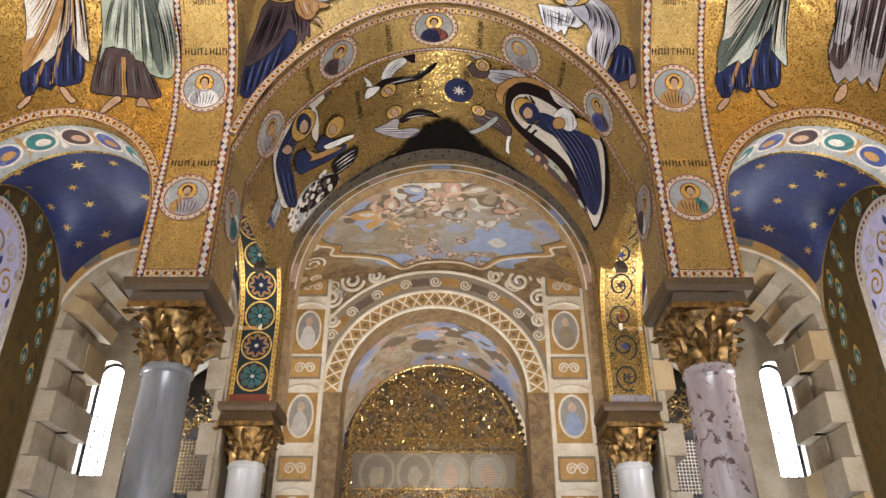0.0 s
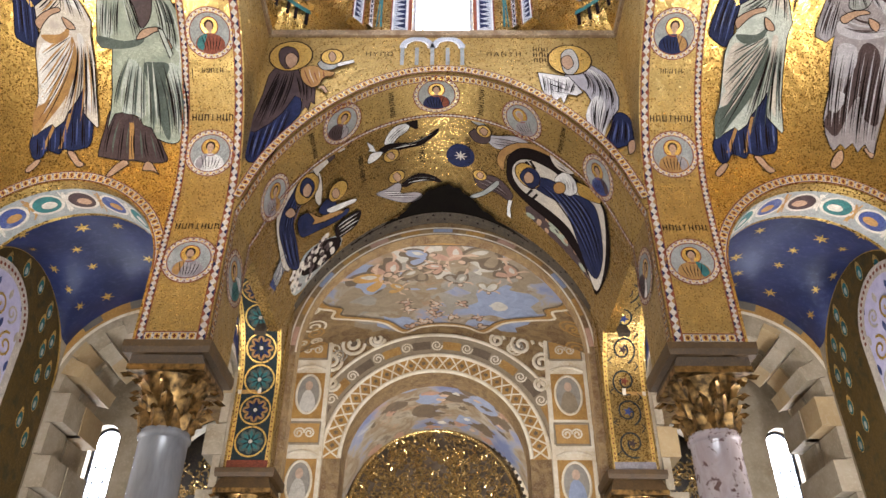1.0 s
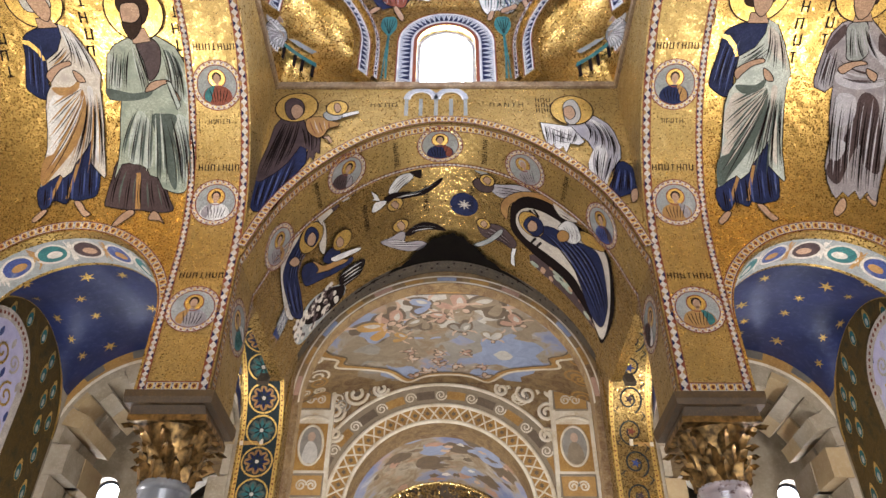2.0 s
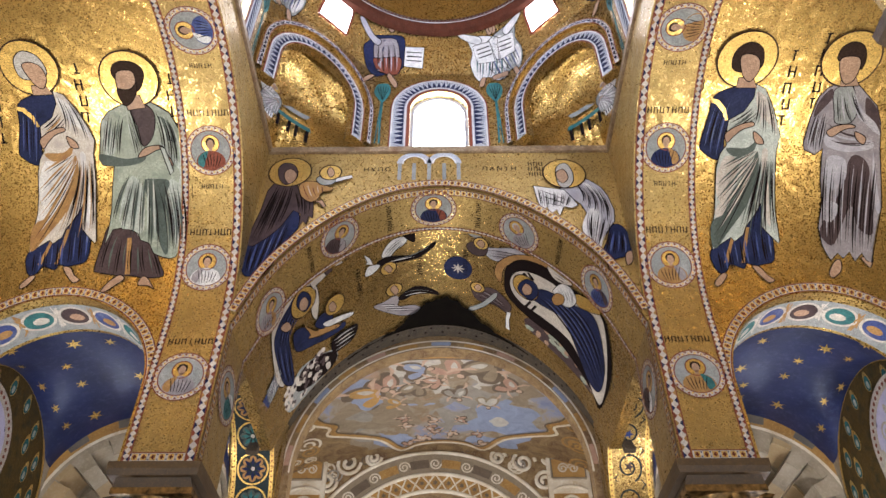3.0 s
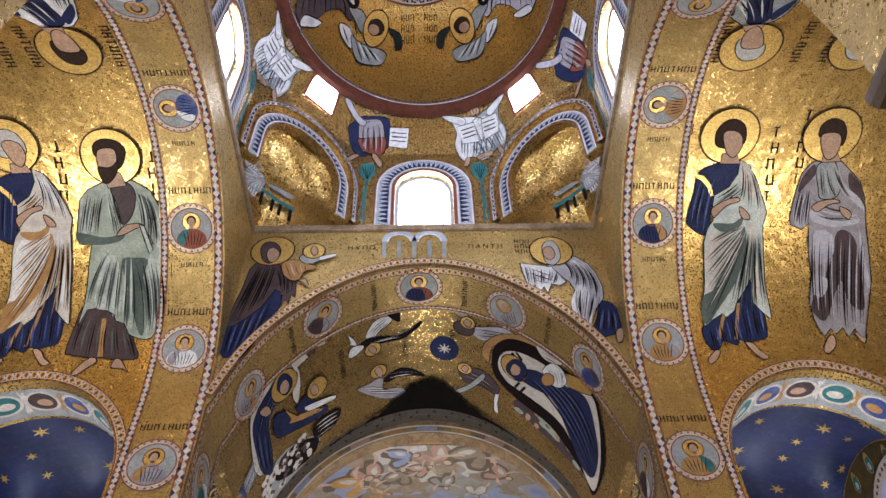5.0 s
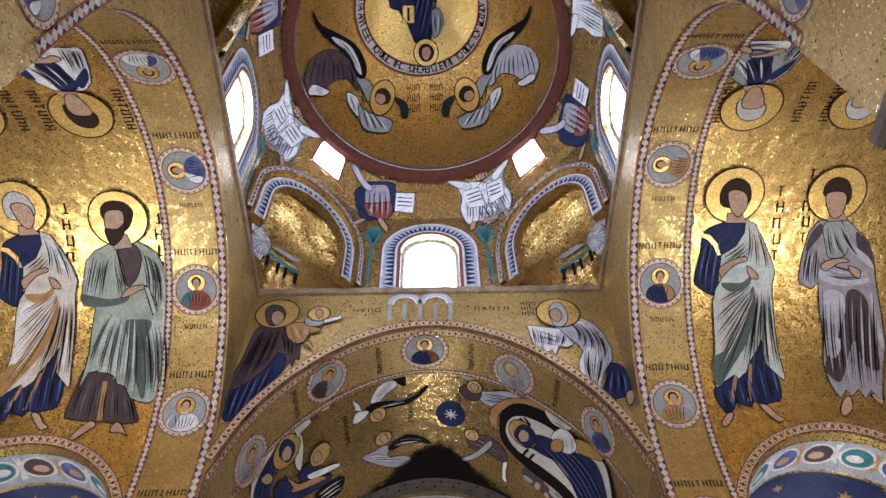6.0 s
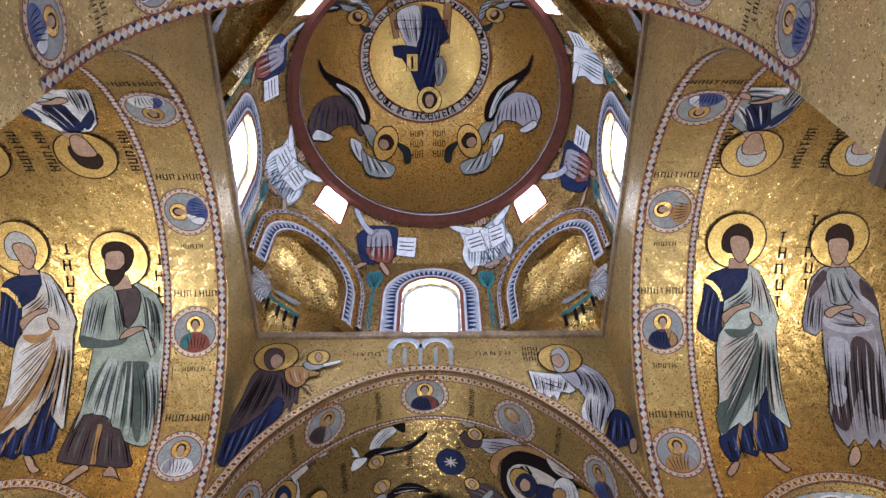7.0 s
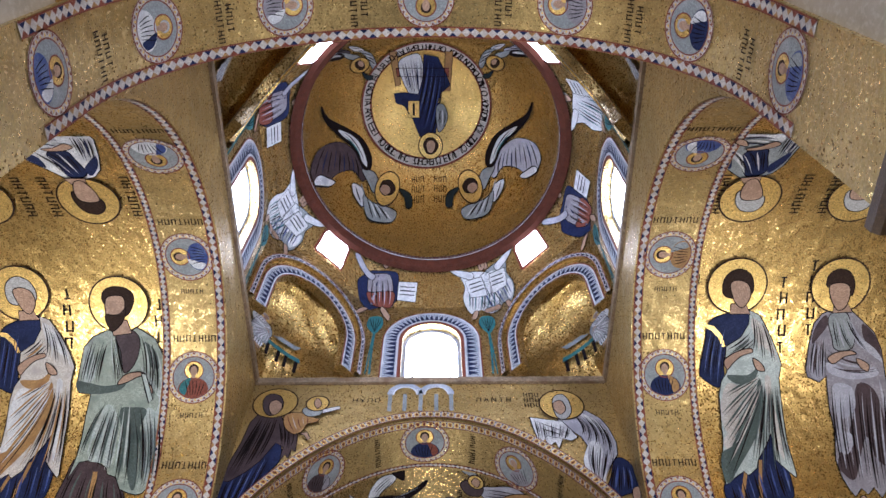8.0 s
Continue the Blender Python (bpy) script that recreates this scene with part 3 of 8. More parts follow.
def column(label, x, y, r, ztop, zcap, zab, hx, hy, shaft_mat, ztopab):
    e = tagged(new("column"), label, "column", "church columns")
    e.location = (x, y, 0)
    prof = [(r * 1.45, 0.0), (r * 1.45, 0.12), (r * 1.35, 0.17), (r * 1.15, 0.2), (r * 1.2, 0.26), (r * 1.1, 0.3)] + [(r * (1.10 - 0.12 * i / 12), 0.32 + (ztop - 0.42) * i / 12) for i in range(13)] + [(r * 1.0, ztop - 0.09), (r * 1.07, ztop - 0.075), (r * 1.07, ztop - 0.045), (r * 1.0, ztop - 0.03), (r * 1.0, ztop)]
    part("shaft", lathe_bm(prof, 48), shaft_mat, e, "", True)
    hc = zcap - ztop
    bell = [(r * 0.98, ztop), (r * 1.0, ztop + hc * 0.3), (r * 1.12, ztop + hc * 0.65), (r * 1.4, ztop + hc * 0.92), (r * 1.45, zcap)]
    cap = part("capital", lathe_bm(bell, 32), GILT, e, "gilded acanthus capital", True)
    for tier, (n, z0, h, out, w) in enumerate(((10, 0.0, 0.46, 0.09, 0.06), (10, 0.26, 0.46, 0.12, 0.06), (8, 0.50, 0.48, 0.15, 0.05), (4, 0.50, 0.58, 0.27, 0.06))):
        for i in range(n):
            bm = bmesh.new()
            leaf_bm(bm, (0, 0), 2 * math.pi * (i + 0.5 * (tier == 1)) / n + math.pi / 4, r * (1.0 + 0.05 * tier), ztop + z0 * hc, h * hc, w * r / 0.235, out * r / 0.235)
            part("acanthus_leaf", bm, GILT, cap, "", True)
    bm = bmesh.new()
    k = r * 1.62
    add_box(bm, -k, k, -k, k, zcap - 0.012, zcap + 0.05)
    part("capital_plate", bm, GILT, cap)
    bm = bmesh.new()
    add_box(bm, -k * 0.98, k * 0.98, -k * 0.98, k * 0.98, zcap + 0.052, zab, hx / (k * 0.98) * 0.80, hy / (k * 0.98) * 0.86)
    part("impost", bm, GILTWOOD, e, "dark gilded wooden impost")
    bm = bmesh.new()
    add_box(bm, -hx * 0.97, hx * 0.97, -hy * 0.97, hy * 0.97, zab + 0.001, zab + (ztopab - zab) * 0.45, 1.03, 1.03)
    add_box(bm, -hx, hx, -hy, hy, zab + (ztopab - zab) * 0.45, ztopab - 0.001)
    part("abacus", bm, GILTWOOD, e, "moulded gilded abacus")
    return e


for s, m, lb in ((-1, GREYM, "grey marble column with a gilded Corinthian capital"), (1, PINKM, "pink breccia marble column with a gilded Corinthian capital")):
    column(lb, XC + s * (HW + PT / 2), YW + PTW / 2, 0.235, 4.22, 4.74, 4.875, PT / 2 + 0.07, PTW / 2 + 0.07, m, ZAB)
    column("small white marble column with a gilded capital", XC + s * (HW + PF / 2), Y2 + 0.30, 0.235, 4.06, 4.50, 4.70, PF / 2 + 0.09, 0.38, WHITEM, ZAF)
    column("marble column beside the choir", XC + s * (HW + PT / 2), YE - PT / 2, 0.235, 4.22, 4.72, 4.885, PT / 2 + 0.07, PT / 2 + 0.07, m, ZAB)


# ---- mosaic pictures: flat shapes laid on walls, vaults and dome ----
INK = mosaic("dark_line_mosaic", (0.012, 0.008, 0.008), rough=0.7, spec=0.03)
# near-black colour that paints the shade in the recess past the west vault
VOID = plaster("black_recess_shade", [(0.004, 0.003, 0.003), (0.006, 0.005, 0.004), (0.010, 0.008, 0.006)], 5.0, 0.95)
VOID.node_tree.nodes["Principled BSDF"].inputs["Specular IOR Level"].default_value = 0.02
REDB = mosaic("red_brown_mosaic", (0.20, 0.055, 0.03), rough=0.5)
CREAM = mosaic("cream_mosaic", (0.56, 0.50, 0.43), (0.36, 0.31, 0.29), rough=0.5)
WHITE = mosaic("white_mosaic", (0.66, 0.64, 0.62), (0.36, 0.34, 0.36), rough=0.5)
GREYV = mosaic("grey_violet_mosaic", (0.29, 0.26, 0.27), (0.17, 0.145, 0.165), rough=0.5)
SAGE = mosaic("sage_mosaic", (0.33, 0.36, 0.29), (0.17, 0.21, 0.17), rough=0.5)
SAGED = mosaic("deep_sage_mosaic", (0.085, 0.105, 0.09), (0.05, 0.062, 0.055), rough=0.5)
NAVY = mosaic("navy_mosaic", (0.020, 0.026, 0.072), (0.010, 0.012, 0.03), rough=0.5, spec=0.06)
COBALT = mosaic("cobalt_mosaic", (0.05, 0.07, 0.20), (0.16, 0.19, 0.30), rough=0.5)
TEAL = mosaic("teal_mosaic", (0.04, 0.15, 0.15), (0.02, 0.07, 0.08), rough=0.5)
PLUM = mosaic("plum_brown_mosaic", (0.075, 0.05, 0.05), (0.04, 0.027, 0.03), rough=0.5, spec=0.08)
FLESH = mosaic("flesh_mosaic", (0.41, 0.26, 0.17), (0.28, 0.17, 0.11), rough=0.5)
HAIR = mosaic("dark_hair_mosaic", (0.035, 0.020, 0.014), rough=0.6, spec=0.05)
GREYH = mosaic("grey_hair_mosaic", (0.42, 0.40, 0.37), rough=0.5)
OCHREM = mosaic("ochre_mosaic", (0.36, 0.20, 0.07), (0.24, 0.12, 0.05), rough=0.5)
PALESAGE = mosaic("pale_sage_mosaic", (0.46, 0.49, 0.44), (0.28, 0.32, 0.28), rough=0.5)
PALEV = mosaic("pale_violet_mosaic", (0.42, 0.40, 0.43), (0.27, 0.25, 0.29), rough=0.5)
SLATE = mosaic("slate_mosaic", (0.27, 0.28, 0.27), (0.38, 0.38, 0.37), rough=0.5)
HALO = mosaic("halo_gold_mosaic", (0.74, 0.49, 0.14), metal=0.75, rough=0.38, tilt=0.16)
from mathutils.geometry import tessellate_polygon


def decal(name, chart, polys, mat, parent, h, seg=0.09, label=""):
    """Flat polygons in the chart's metres, bent onto its surface h metres above it."""
    bm = bmesh.new()
    for poly in polys:
        vs = [bm.verts.new((u, v, 0)) for u, v in poly]
        for tri in tessellate_polygon([[Vector((u, v, 0)) for u, v in poly]]):
            if len(set(tri)) == 3:
                try:
                    bm.faces.new([vs[i] for i in tri])
                except ValueError:
                    pass
    if seg:
        for _ in range(4):
            long = [e for e in bm.edges if e.calc_length() > seg]
            if not long:
                break
            bmesh.ops.subdivide_edges(bm, edges=long, cuts=1)
            bmesh.ops.triangulate(bm, faces=[f for f in bm.faces if len(f.verts) > 3])
    for v in bm.verts:
        v.co = Vector(chart(v.co.x, v.co.y, h))
    loose = [v for v in bm.verts if not v.link_faces]
    bmesh.ops.delete(bm, geom=loose, context='VERTS')
    ob = part(name, bm, mat, parent, label)
    if name in ("triangle_inlay", "dark_fold", "light_fold", "tunic_fold", "fold", "chest_fold", "lettering", "brushwork", "star_ray", "plate"):
        ob["kind"] = "stuff"
    return ob


def ell(cx, cy, rx, ry=None, n=24, a0=0.0):
    ry = rx if ry is None else ry
    return [(cx + rx * math.cos(2 * math.pi * i / n + a0), cy + ry * math.sin(2 * math.pi * i / n + a0)) for i in range(n)]


def ring(cx, cy, r0, r1, n=36, ratio=1.0):
    out = []
    for i in range(n):
        a, b = 2 * math.pi * i / n, 2 * math.pi * (i + 1) / n
        out.append([(cx + r * math.cos(q), cy + ratio * r * math.sin(q)) for r, q in ((r0, a), (r1, a), (r1, b), (r0, b))])
    return out


def smooth_poly(pts, k=4):
    """A closed Catmull-Rom outline."""
    n, out = len(pts), []
    for i in range(n):
        p0, p1, p2, p3 = (Vector(pts[(i + j) % n]) for j in (-1, 0, 1, 2))
        for s in range(k):
            t = s / k
            q = 0.5 * (2 * p1 + (p2 - p0) * t + (2 * p0 - 5 * p1 + 4 * p2 - p3) * t * t + (3 * p1 - p0 - 3 * p2 + p3) * t ** 3)
            out.append((q.x, q.y))
    return out


def stroke(pts, w, taper=True):
    """Quads along a line."""
    out, n = [], len(pts)
    side = []
    for i, p in enumerate(pts):
        a, b = pts[max(i - 1, 0)], pts[min(i + 1, n - 1)]
        d = Vector((b[0] - a[0], b[1] - a[1]))
        d = d.normalized() if d.length > 1e-9 else Vector((0, 1))
        k = w / 2 * (math.sin(math.pi * (i + 0.35) / (n - 0.3)) if taper else 1.0)
        side.append(((p[0] - d.y * k, p[1] + d.x * k), (p[0] + d.y * k, p[1] - d.x * k)))
    for a, b in zip(side, side[1:]):
        out.append([a[0], a[1], b[1], b[0]])
    return out


def ribbon_pts(pts, off):
    n = len(pts)
    out = []
    for i, p in enumerate(pts):
        a, b = pts[max(i - 1, 0)], pts[min(i + 1, n - 1)]
        d = Vector((b[0] - a[0], b[1] - a[1])).normalized()
        out.append((p[0] - d.y * off, p[1] + d.x * off))
    return out


def border(chart, pts, w, label="patterned mosaic border of white, red and blue triangles", step=0.085, rose=False):
    """A patterned band along a line: a pale ground, dark edges and small triangles or crosses."""
    total = sum(math.hypot(b[0] - a[0], b[1] - a[1]) for a, b in zip(pts, pts[1:]))
    n = max(2, int(total / step))

    def at(t):
        t *= total
        for a, b in zip(pts, pts[1:]):
            l = math.hypot(b[0] - a[0], b[1] - a[1])
            if t <= l or b is pts[-1]:
                d = ((b[0] - a[0]) / l, (b[1] - a[1]) / l)
                return (a[0] + d[0] * t, a[1] + d[1] * t), d
            t -= l
    e = tagged(new("mosaic_border"), label, "mosaic border", "mosaic borders")
    fine = [at(i / (n * 2))[0] for i in range(n * 2 + 1)]
    decal("ground", chart, stroke(fine, w, False), CREAM, e, 0.006, 0)
    decal("edge_line", chart, stroke(ribbon_pts(fine, w / 2), 0.012, False), REDB, e, 0.008, 0)
    decal("edge_line", chart, stroke(ribbon_pts(fine, -w / 2), 0.012, False), REDB, e, 0.008, 0)
    sets, plates = {0: [], 1: [], 2: []}, []
    for i in range(n):
        p, d = at((i + 0.5) / n)
        nx, ny = -d[1], d[0]
        k = step * 0.46
        if rose:
            at_ = lambda a, b: (p[0] + a * d[0] + b * nx, p[1] + a * d[1] + b * ny)
            q = w * 0.36
            plates.append([at_(-k * 0.72, -q), at_(k * 0.72, -q), at_(k * 0.72, q), at_(-k * 0.72, q)])
            sets[0].append([at_(-k * 0.5, -0.009), at_(k * 0.5, -0.009), at_(k * 0.5, 0.009), at_(-k * 0.5, 0.009)])
            sets[0].append([at_(-0.009, -q * 0.75), at_(0.009, -q * 0.75), at_(0.009, q * 0.75), at_(-0.009, q * 0.75)])
            for e_ in (-1, 1):
                sets[1].append([at_(k * 0.78, e_ * q * 0.95), at_(k * 1.3, e_ * q * 0.95), at_(k * 1.04, e_ * q * 0.35)])
        else:
            for s in (-1, 1):
                sets[(i + (s > 0)) % 3].append([(p[0] + a * d[0] + s * b * nx, p[1] + a * d[1] + s * b * ny) for a, b in ((-k, w * 0.43), (k, w * 0.43), (0, w * 0.03))])
    if plates:
        decal("plate", chart, plates, HALO, e, 0.0075, 0)
    for key, m in ((0, REDB), (1, NAVY), (2, OCHREM)):
        if sets[key]:
            decal("triangle_inlay", chart, sets[key], m, e, 0.009, 0)
    return e


class Local:
    """Places a figure's own coordinates (feet at 0, crown of the head at 1) between two chart points."""

    def __init__(self, foot, head, wide=1.0, mirror=False):
        self.o = Vector(foot)
        self.y = Vector(head) - self.o
        self.x = Vector((self.y.y, -self.y.x)) * wide * (-1 if mirror else 1)

    def __call__(self, pts):
        return [tuple(self.o + self.x * a + self.y * b) for a, b in pts]


def figure(chart, foot, head, tunic, mantle, label, wide=1.0, mirror=False, hair=None, halo=True, lite=None, dark=None, rng=None, bent=0.0, h=0.006, stance=0.0):
    """A robed figure as plain flat shapes: tunic, mantle, drapery, feet, halo and an empty oval for the head."""
    rng = rng or random.Random(len(label))
    L = Local(foot, head, wide, mirror)
    B = lambda pts: L([(x + bent * math.sin(math.pi * min(max(y, 0), 1)), y) for x, y in pts])
    hair = hair or HAIR
    e = tagged(new("mosaic_figure"), label, "mosaic figure", "mosaic figures")
    hem = [(-0.125 + 0.25 * i / 10, 0.048 + 0.016 * ((i + 1) % 2)) for i in range(11)]
    decal("tunic", chart, [B(hem + [(0.115, 0.30), (0.09, 0.55), (-0.09, 0.55), (-0.115, 0.30)])], tunic, e, h)
    chest = smooth_poly([(-0.10, 0.48), (-0.172, 0.555), (-0.165, 0.66), (-0.125, 0.745), (-0.05, 0.785), (0.0, 0.795), (0.06, 0.785), (0.13, 0.735), (0.155, 0.65), (0.14, 0.55), (0.07, 0.48)], 3)
    decal("chest", chart, [B(chest)], tunic, e, h + 0.001)
    zig = [(0.158, 0.30), (0.168, 0.235), (0.145, 0.262), (0.138, 0.205), (0.115, 0.235), (0.102, 0.175), (0.075, 0.205), (0.05, 0.150), (0.02, 0.178), (-0.02, 0.128), (-0.06, 0.152), (-0.105, 0.118)]
    body = [(-0.105, 0.60), (-0.06, 0.632), (-0.02, 0.66), (0.005, 0.70), (0.02, 0.74), (0.032, 0.77), (0.05, 0.790), (0.09, 0.780), (0.115, 0.762), (0.135, 0.735), (0.152, 0.69), (0.165, 0.64), (0.172, 0.59), (0.172, 0.54), (0.166, 0.49), (0.158, 0.44)] + zig + [(-0.118, 0.20), (-0.127, 0.27), (-0.131, 0.34), (-0.129, 0.42), (-0.118, 0.50), (-0.110, 0.56)]
    decal("mantle", chart, [B(body)], mantle, e, h + 0.002)
    decal("outline", chart, [B(q) for q in stroke(body + body[:1], 0.007, False)], INK, e, h + 0.0042, 0)
    arm = smooth_poly([(-0.172, 0.575), (-0.125, 0.515), (-0.03, 0.56), (0.05, 0.60), (0.045, 0.632), (-0.03, 0.625), (-0.11, 0.60)], 3)
    decal("sleeve", chart, [B(arm)], tunic if tunic is not mantle else (dark or GREYV), e, h + 0.003)
    decal("hand", chart, [B(smooth_poly([(0.04, 0.60), (0.09, 0.625), (0.115, 0.622), (0.10, 0.605), (0.06, 0.59)], 2))], FLESH, e, h + 0.0055)
    decal("hand", chart, [B(smooth_poly([(0.105, 0.625), (0.125, 0.60), (0.13, 0.565), (0.115, 0.565), (0.10, 0.60)], 2))], FLESH, e, h + 0.0055)
    bez = lambda p, q, r, n=9: [((1 - t) ** 2 * p[0] + 2 * t * (1 - t) * q[0] + t * t * r[0], (1 - t) ** 2 * p[1] + 2 * t * (1 - t) * q[1] + t * t * r[1]) for t in [k / n for k in range(n + 1)]]
    dk, lt, shade, shine = [], [], [], []
    ends = [(-0.112, 0.44), (-0.122, 0.37), (-0.122, 0.30), (-0.115, 0.22), (-0.098, 0.14), (-0.065, 0.16), (-0.025, 0.14), (0.015, 0.185), (0.045, 0.165), (0.07, 0.21), (0.095, 0.19)]
    for i, r in enumerate(ends):
        p = (0.085 + 0.004 * i, 0.592 - 0.008 * i)
        q = (r[0] * 0.55 + rng.uniform(-0.02, 0.01), r[1] + (p[1] - r[1]) * 0.52 - 0.02)
        pts = bez(p, q, r)
        (dk if i % 2 else lt).extend(B(k) for k in stroke(pts, rng.uniform(0.010, 0.017) if i % 2 else rng.uniform(0.007, 0.012)))
        off = [(x + 0.013, y - 0.012) for x, y in pts[2:]]
        (lt if i % 2 else dk).extend(B(k) for k in stroke(off, 0.006))
    for i in range(4):
        x0 = 0.118 + 0.014 * i
        (dk if i % 2 else lt).extend(B(k) for k in stroke([(x0 - 0.012, 0.57 - 0.02 * i), (x0, 0.42), (x0 - 0.006 + 0.004 * i, 0.27)], 0.009))
    for i in range(6):
        p, r = (0.035 + 0.02 * i, 0.785 - 0.006 * i * i * 0.5), (-0.06 + 0.028 * i, 0.625)
        (dk if i % 2 else lt).extend(B(k) for k in stroke(bez(p, (0.03 + 0.02 * i, 0.69), r), 0.009))
    shade += [B(k) for p, q, r, w in (((0.06, 0.55), (0.0, 0.40), (0.0, 0.17), 0.040), ((-0.07, 0.56), (-0.105, 0.45), (-0.115, 0.30), 0.026), ((0.135, 0.62), (0.16, 0.5), (0.148, 0.30), 0.026)) for k in stroke(bez(p, q, r), w)]
    shine += [B(k) for p, q, r, w in (((0.02, 0.54), (-0.07, 0.44), (-0.075, 0.27), 0.044), ((0.09, 0.53), (0.065, 0.40), (0.06, 0.24), 0.030), ((0.09, 0.77), (0.10, 0.70), (0.06, 0.64), 0.028)) for k in stroke(bez(p, q, r), w)]
    decal("dark_fold", chart, shade, dark or GREYV, e, h + 0.0036, 0)
    decal("light_fold", chart, shine, lite or WHITE, e, h + 0.0040, 0)
    decal("dark_fold", chart, dk, dark or GREYV, e, h + 0.0048, 0)
    decal("light_fold", chart, lt, lite or WHITE, e, h + 0.0054, 0)
    decal("chest_fold", chart, [B(k) for i in range(4) for k in stroke(bez((-0.10 + 0.03 * i, 0.745 + 0.01 * i), (-0.12 + 0.03 * i, 0.68), (-0.13 + 0.035 * i, 0.61)), 0.007)], INK if tunic is not NAVY else COBALT, e, h + 0.0028, 0)
    decal("tunic_fold", chart, [B(q) for i in range(7) for q in stroke([(-0.11 + 0.035 * i, 0.06), (-0.10 + 0.033 * i, 0.12), (-0.09 + 0.03 * i, 0.2)], 0.012)], INK, e, h + 0.001, 0)
    for s in (-1, 1):
        decal("foot", chart, [B(smooth_poly([(s * 0.062, 0.06), (s * 0.075, 0.03), (s * 0.112, -0.004), (s * 0.098, -0.016), (s * 0.062, 0.002), (s * 0.042, 0.025), (s * 0.042, 0.06)], 2))], FLESH, e, h + 0.001)
    c = 0.885
    if halo:
        decal("halo", chart, [B(ell(0, c, 0.108, 0.108, 32))], HALO, e, h)
        decal("halo_line", chart, [B(q) for q in ring(0, c, 0.102, 0.112, 36)], REDB, e, h + 0.001, 0)
    decal("neck", chart, [B([(-0.025, 0.78), (0.025, 0.78), (0.02, 0.85), (-0.02, 0.85)])], FLESH, e, h + 0.003, 0)
    decal("hair", chart, [B(ell(0, c + 0.012, 0.054, 0.058, 20))], hair, e, h + 0.002)
    decal("head", chart, [B(ell(0.004, c - 0.006, 0.038, 0.05, 20))], FLESH, e, h + 0.004)
    return e


class Picture:
    """A mosaic figure built up of flat shapes in its own coordinates: the foot at (0, 0), the crown of the head at (0, 1)."""

    def __init__(self, chart, foot, head, label, tunic, mantle, light=None, dark=None, hair=None, skin=None, mirror=False, h=0.006, name="mosaic_figure", category="mosaic figure"):
        self.chart, self.place, self.h = chart, Local(foot, head, 1.0, mirror), h
        self.tunic, self.mantle, self.light, self.dark = tunic, mantle, light or WHITE, dark or GREYV
        self.hair, self.skin = hair or HAIR, skin or FLESH
        self.root = tagged(new(name), label, category, category + "s")

    def shape(self, name, mat, pts, sharp=False):
        """A filled outline; all but flat tone areas get a thin dark contour."""
        line = self.place(pts if sharp else smooth_poly(pts, 4))
        bm = bmesh.new()
        lines = [] if name in ("stripe", "light_area", "dark_area", "scroll_line", "book_mark") else stroke(line + line[:1], 0.011, False)
        for polys, lift, slot in (([line], 0.0, 0), (lines, 0.0008, 1)):
            old = set(bm.verts)
            for poly in polys:
                vs = [bm.verts.new((u, v, lift)) for u, v in poly]
                for tri in (tessellate_polygon([[Vector((u, v, 0)) for u, v in poly]]) if slot == 0 else [(0, 1, 2), (0, 2, 3)]):
                    if len(set(tri)) == 3:
                        bm.faces.new([vs[i] for i in tri]).material_index = slot
            if slot == 0:
                for _ in range(5):
                    long = [e for e in bm.edges if e.calc_length() > 0.06]
                    if not long:
                        break
                    bmesh.ops.subdivide_edges(bm, edges=long, cuts=1)
                    bmesh.ops.triangulate(bm, faces=[f for f in bm.faces if len(f.verts) > 3])
        for v in bm.verts:
            v.co = Vector(self.chart(v.co.x, v.co.y, self.h + v.co.z))
        bmesh.ops.delete(bm, geom=[v for v in bm.verts if not v.link_faces], context='VERTS')
        ob = part(name, bm, [mat, INK] if lines else mat, self.root)
        if name in ("light_area", "dark_area", "scroll_line"):
            ob["kind"] = "stuff"
        self.h += 0.0009

    def folds(self, first, second, n, w, a, b):
        """Drapery lines that pass from the curve a to the curve b, in two alternating tones."""
        tones, fine = ([], []), []
        w *= 0.40 + 0.60 * min(1.0, self.place.y.length / 2.7)
        for i in range(n):
            k = i / max(n - 1, 1)
            p, q, r = (tuple(x * (1 - k) + y * k for x, y in zip(m, o)) for m, o in zip(a, b))
            wave = 0.008 * math.sin(2.3 * i)
            pts = [((1 - t) ** 2 * p[0] + 2 * t * (1 - t) * (q[0] + wave) + t * t * r[0], (1 - t) ** 2 * p[1] + 2 * t * (1 - t) * q[1] + t * t * r[1]) for t in [(0.05 * (i % 3) + (0.95 - 0.07 * (i % 2)) * j / 16) for j in range(17)]]
            if i % 2 == 0:
                fine.extend(stroke(self.place([(x + 0.010, y - 0.006) for x, y in pts[1:]]), w * 0.75))
            tones[i % 2].extend(stroke(self.place(pts), w * (1.5 + 0.5 * math.sin(1.7 * i))))
        for nm, mat, polys in (("fold", first, tones[0]), ("light_fold", second, tones[1]), ("dark_fold", INK, fine)):
            if polys:
                decal(nm, self.chart, polys, mat, self.root, self.h, 0)
            self.h += 0.0005

    def halo(self, c, r):
        decal("halo", self.chart, [self.place(ell(*c, r, r, 36))], HALO, self.root, self.h)
        decal("halo_line", self.chart, [self.place(q) for q in ring(*c, r - 0.006 / self.place.y.length, r + 0.012 / self.place.y.length, 40)], HAIR, self.root, self.h + 0.0008, 0)
        self.h += 0.0014


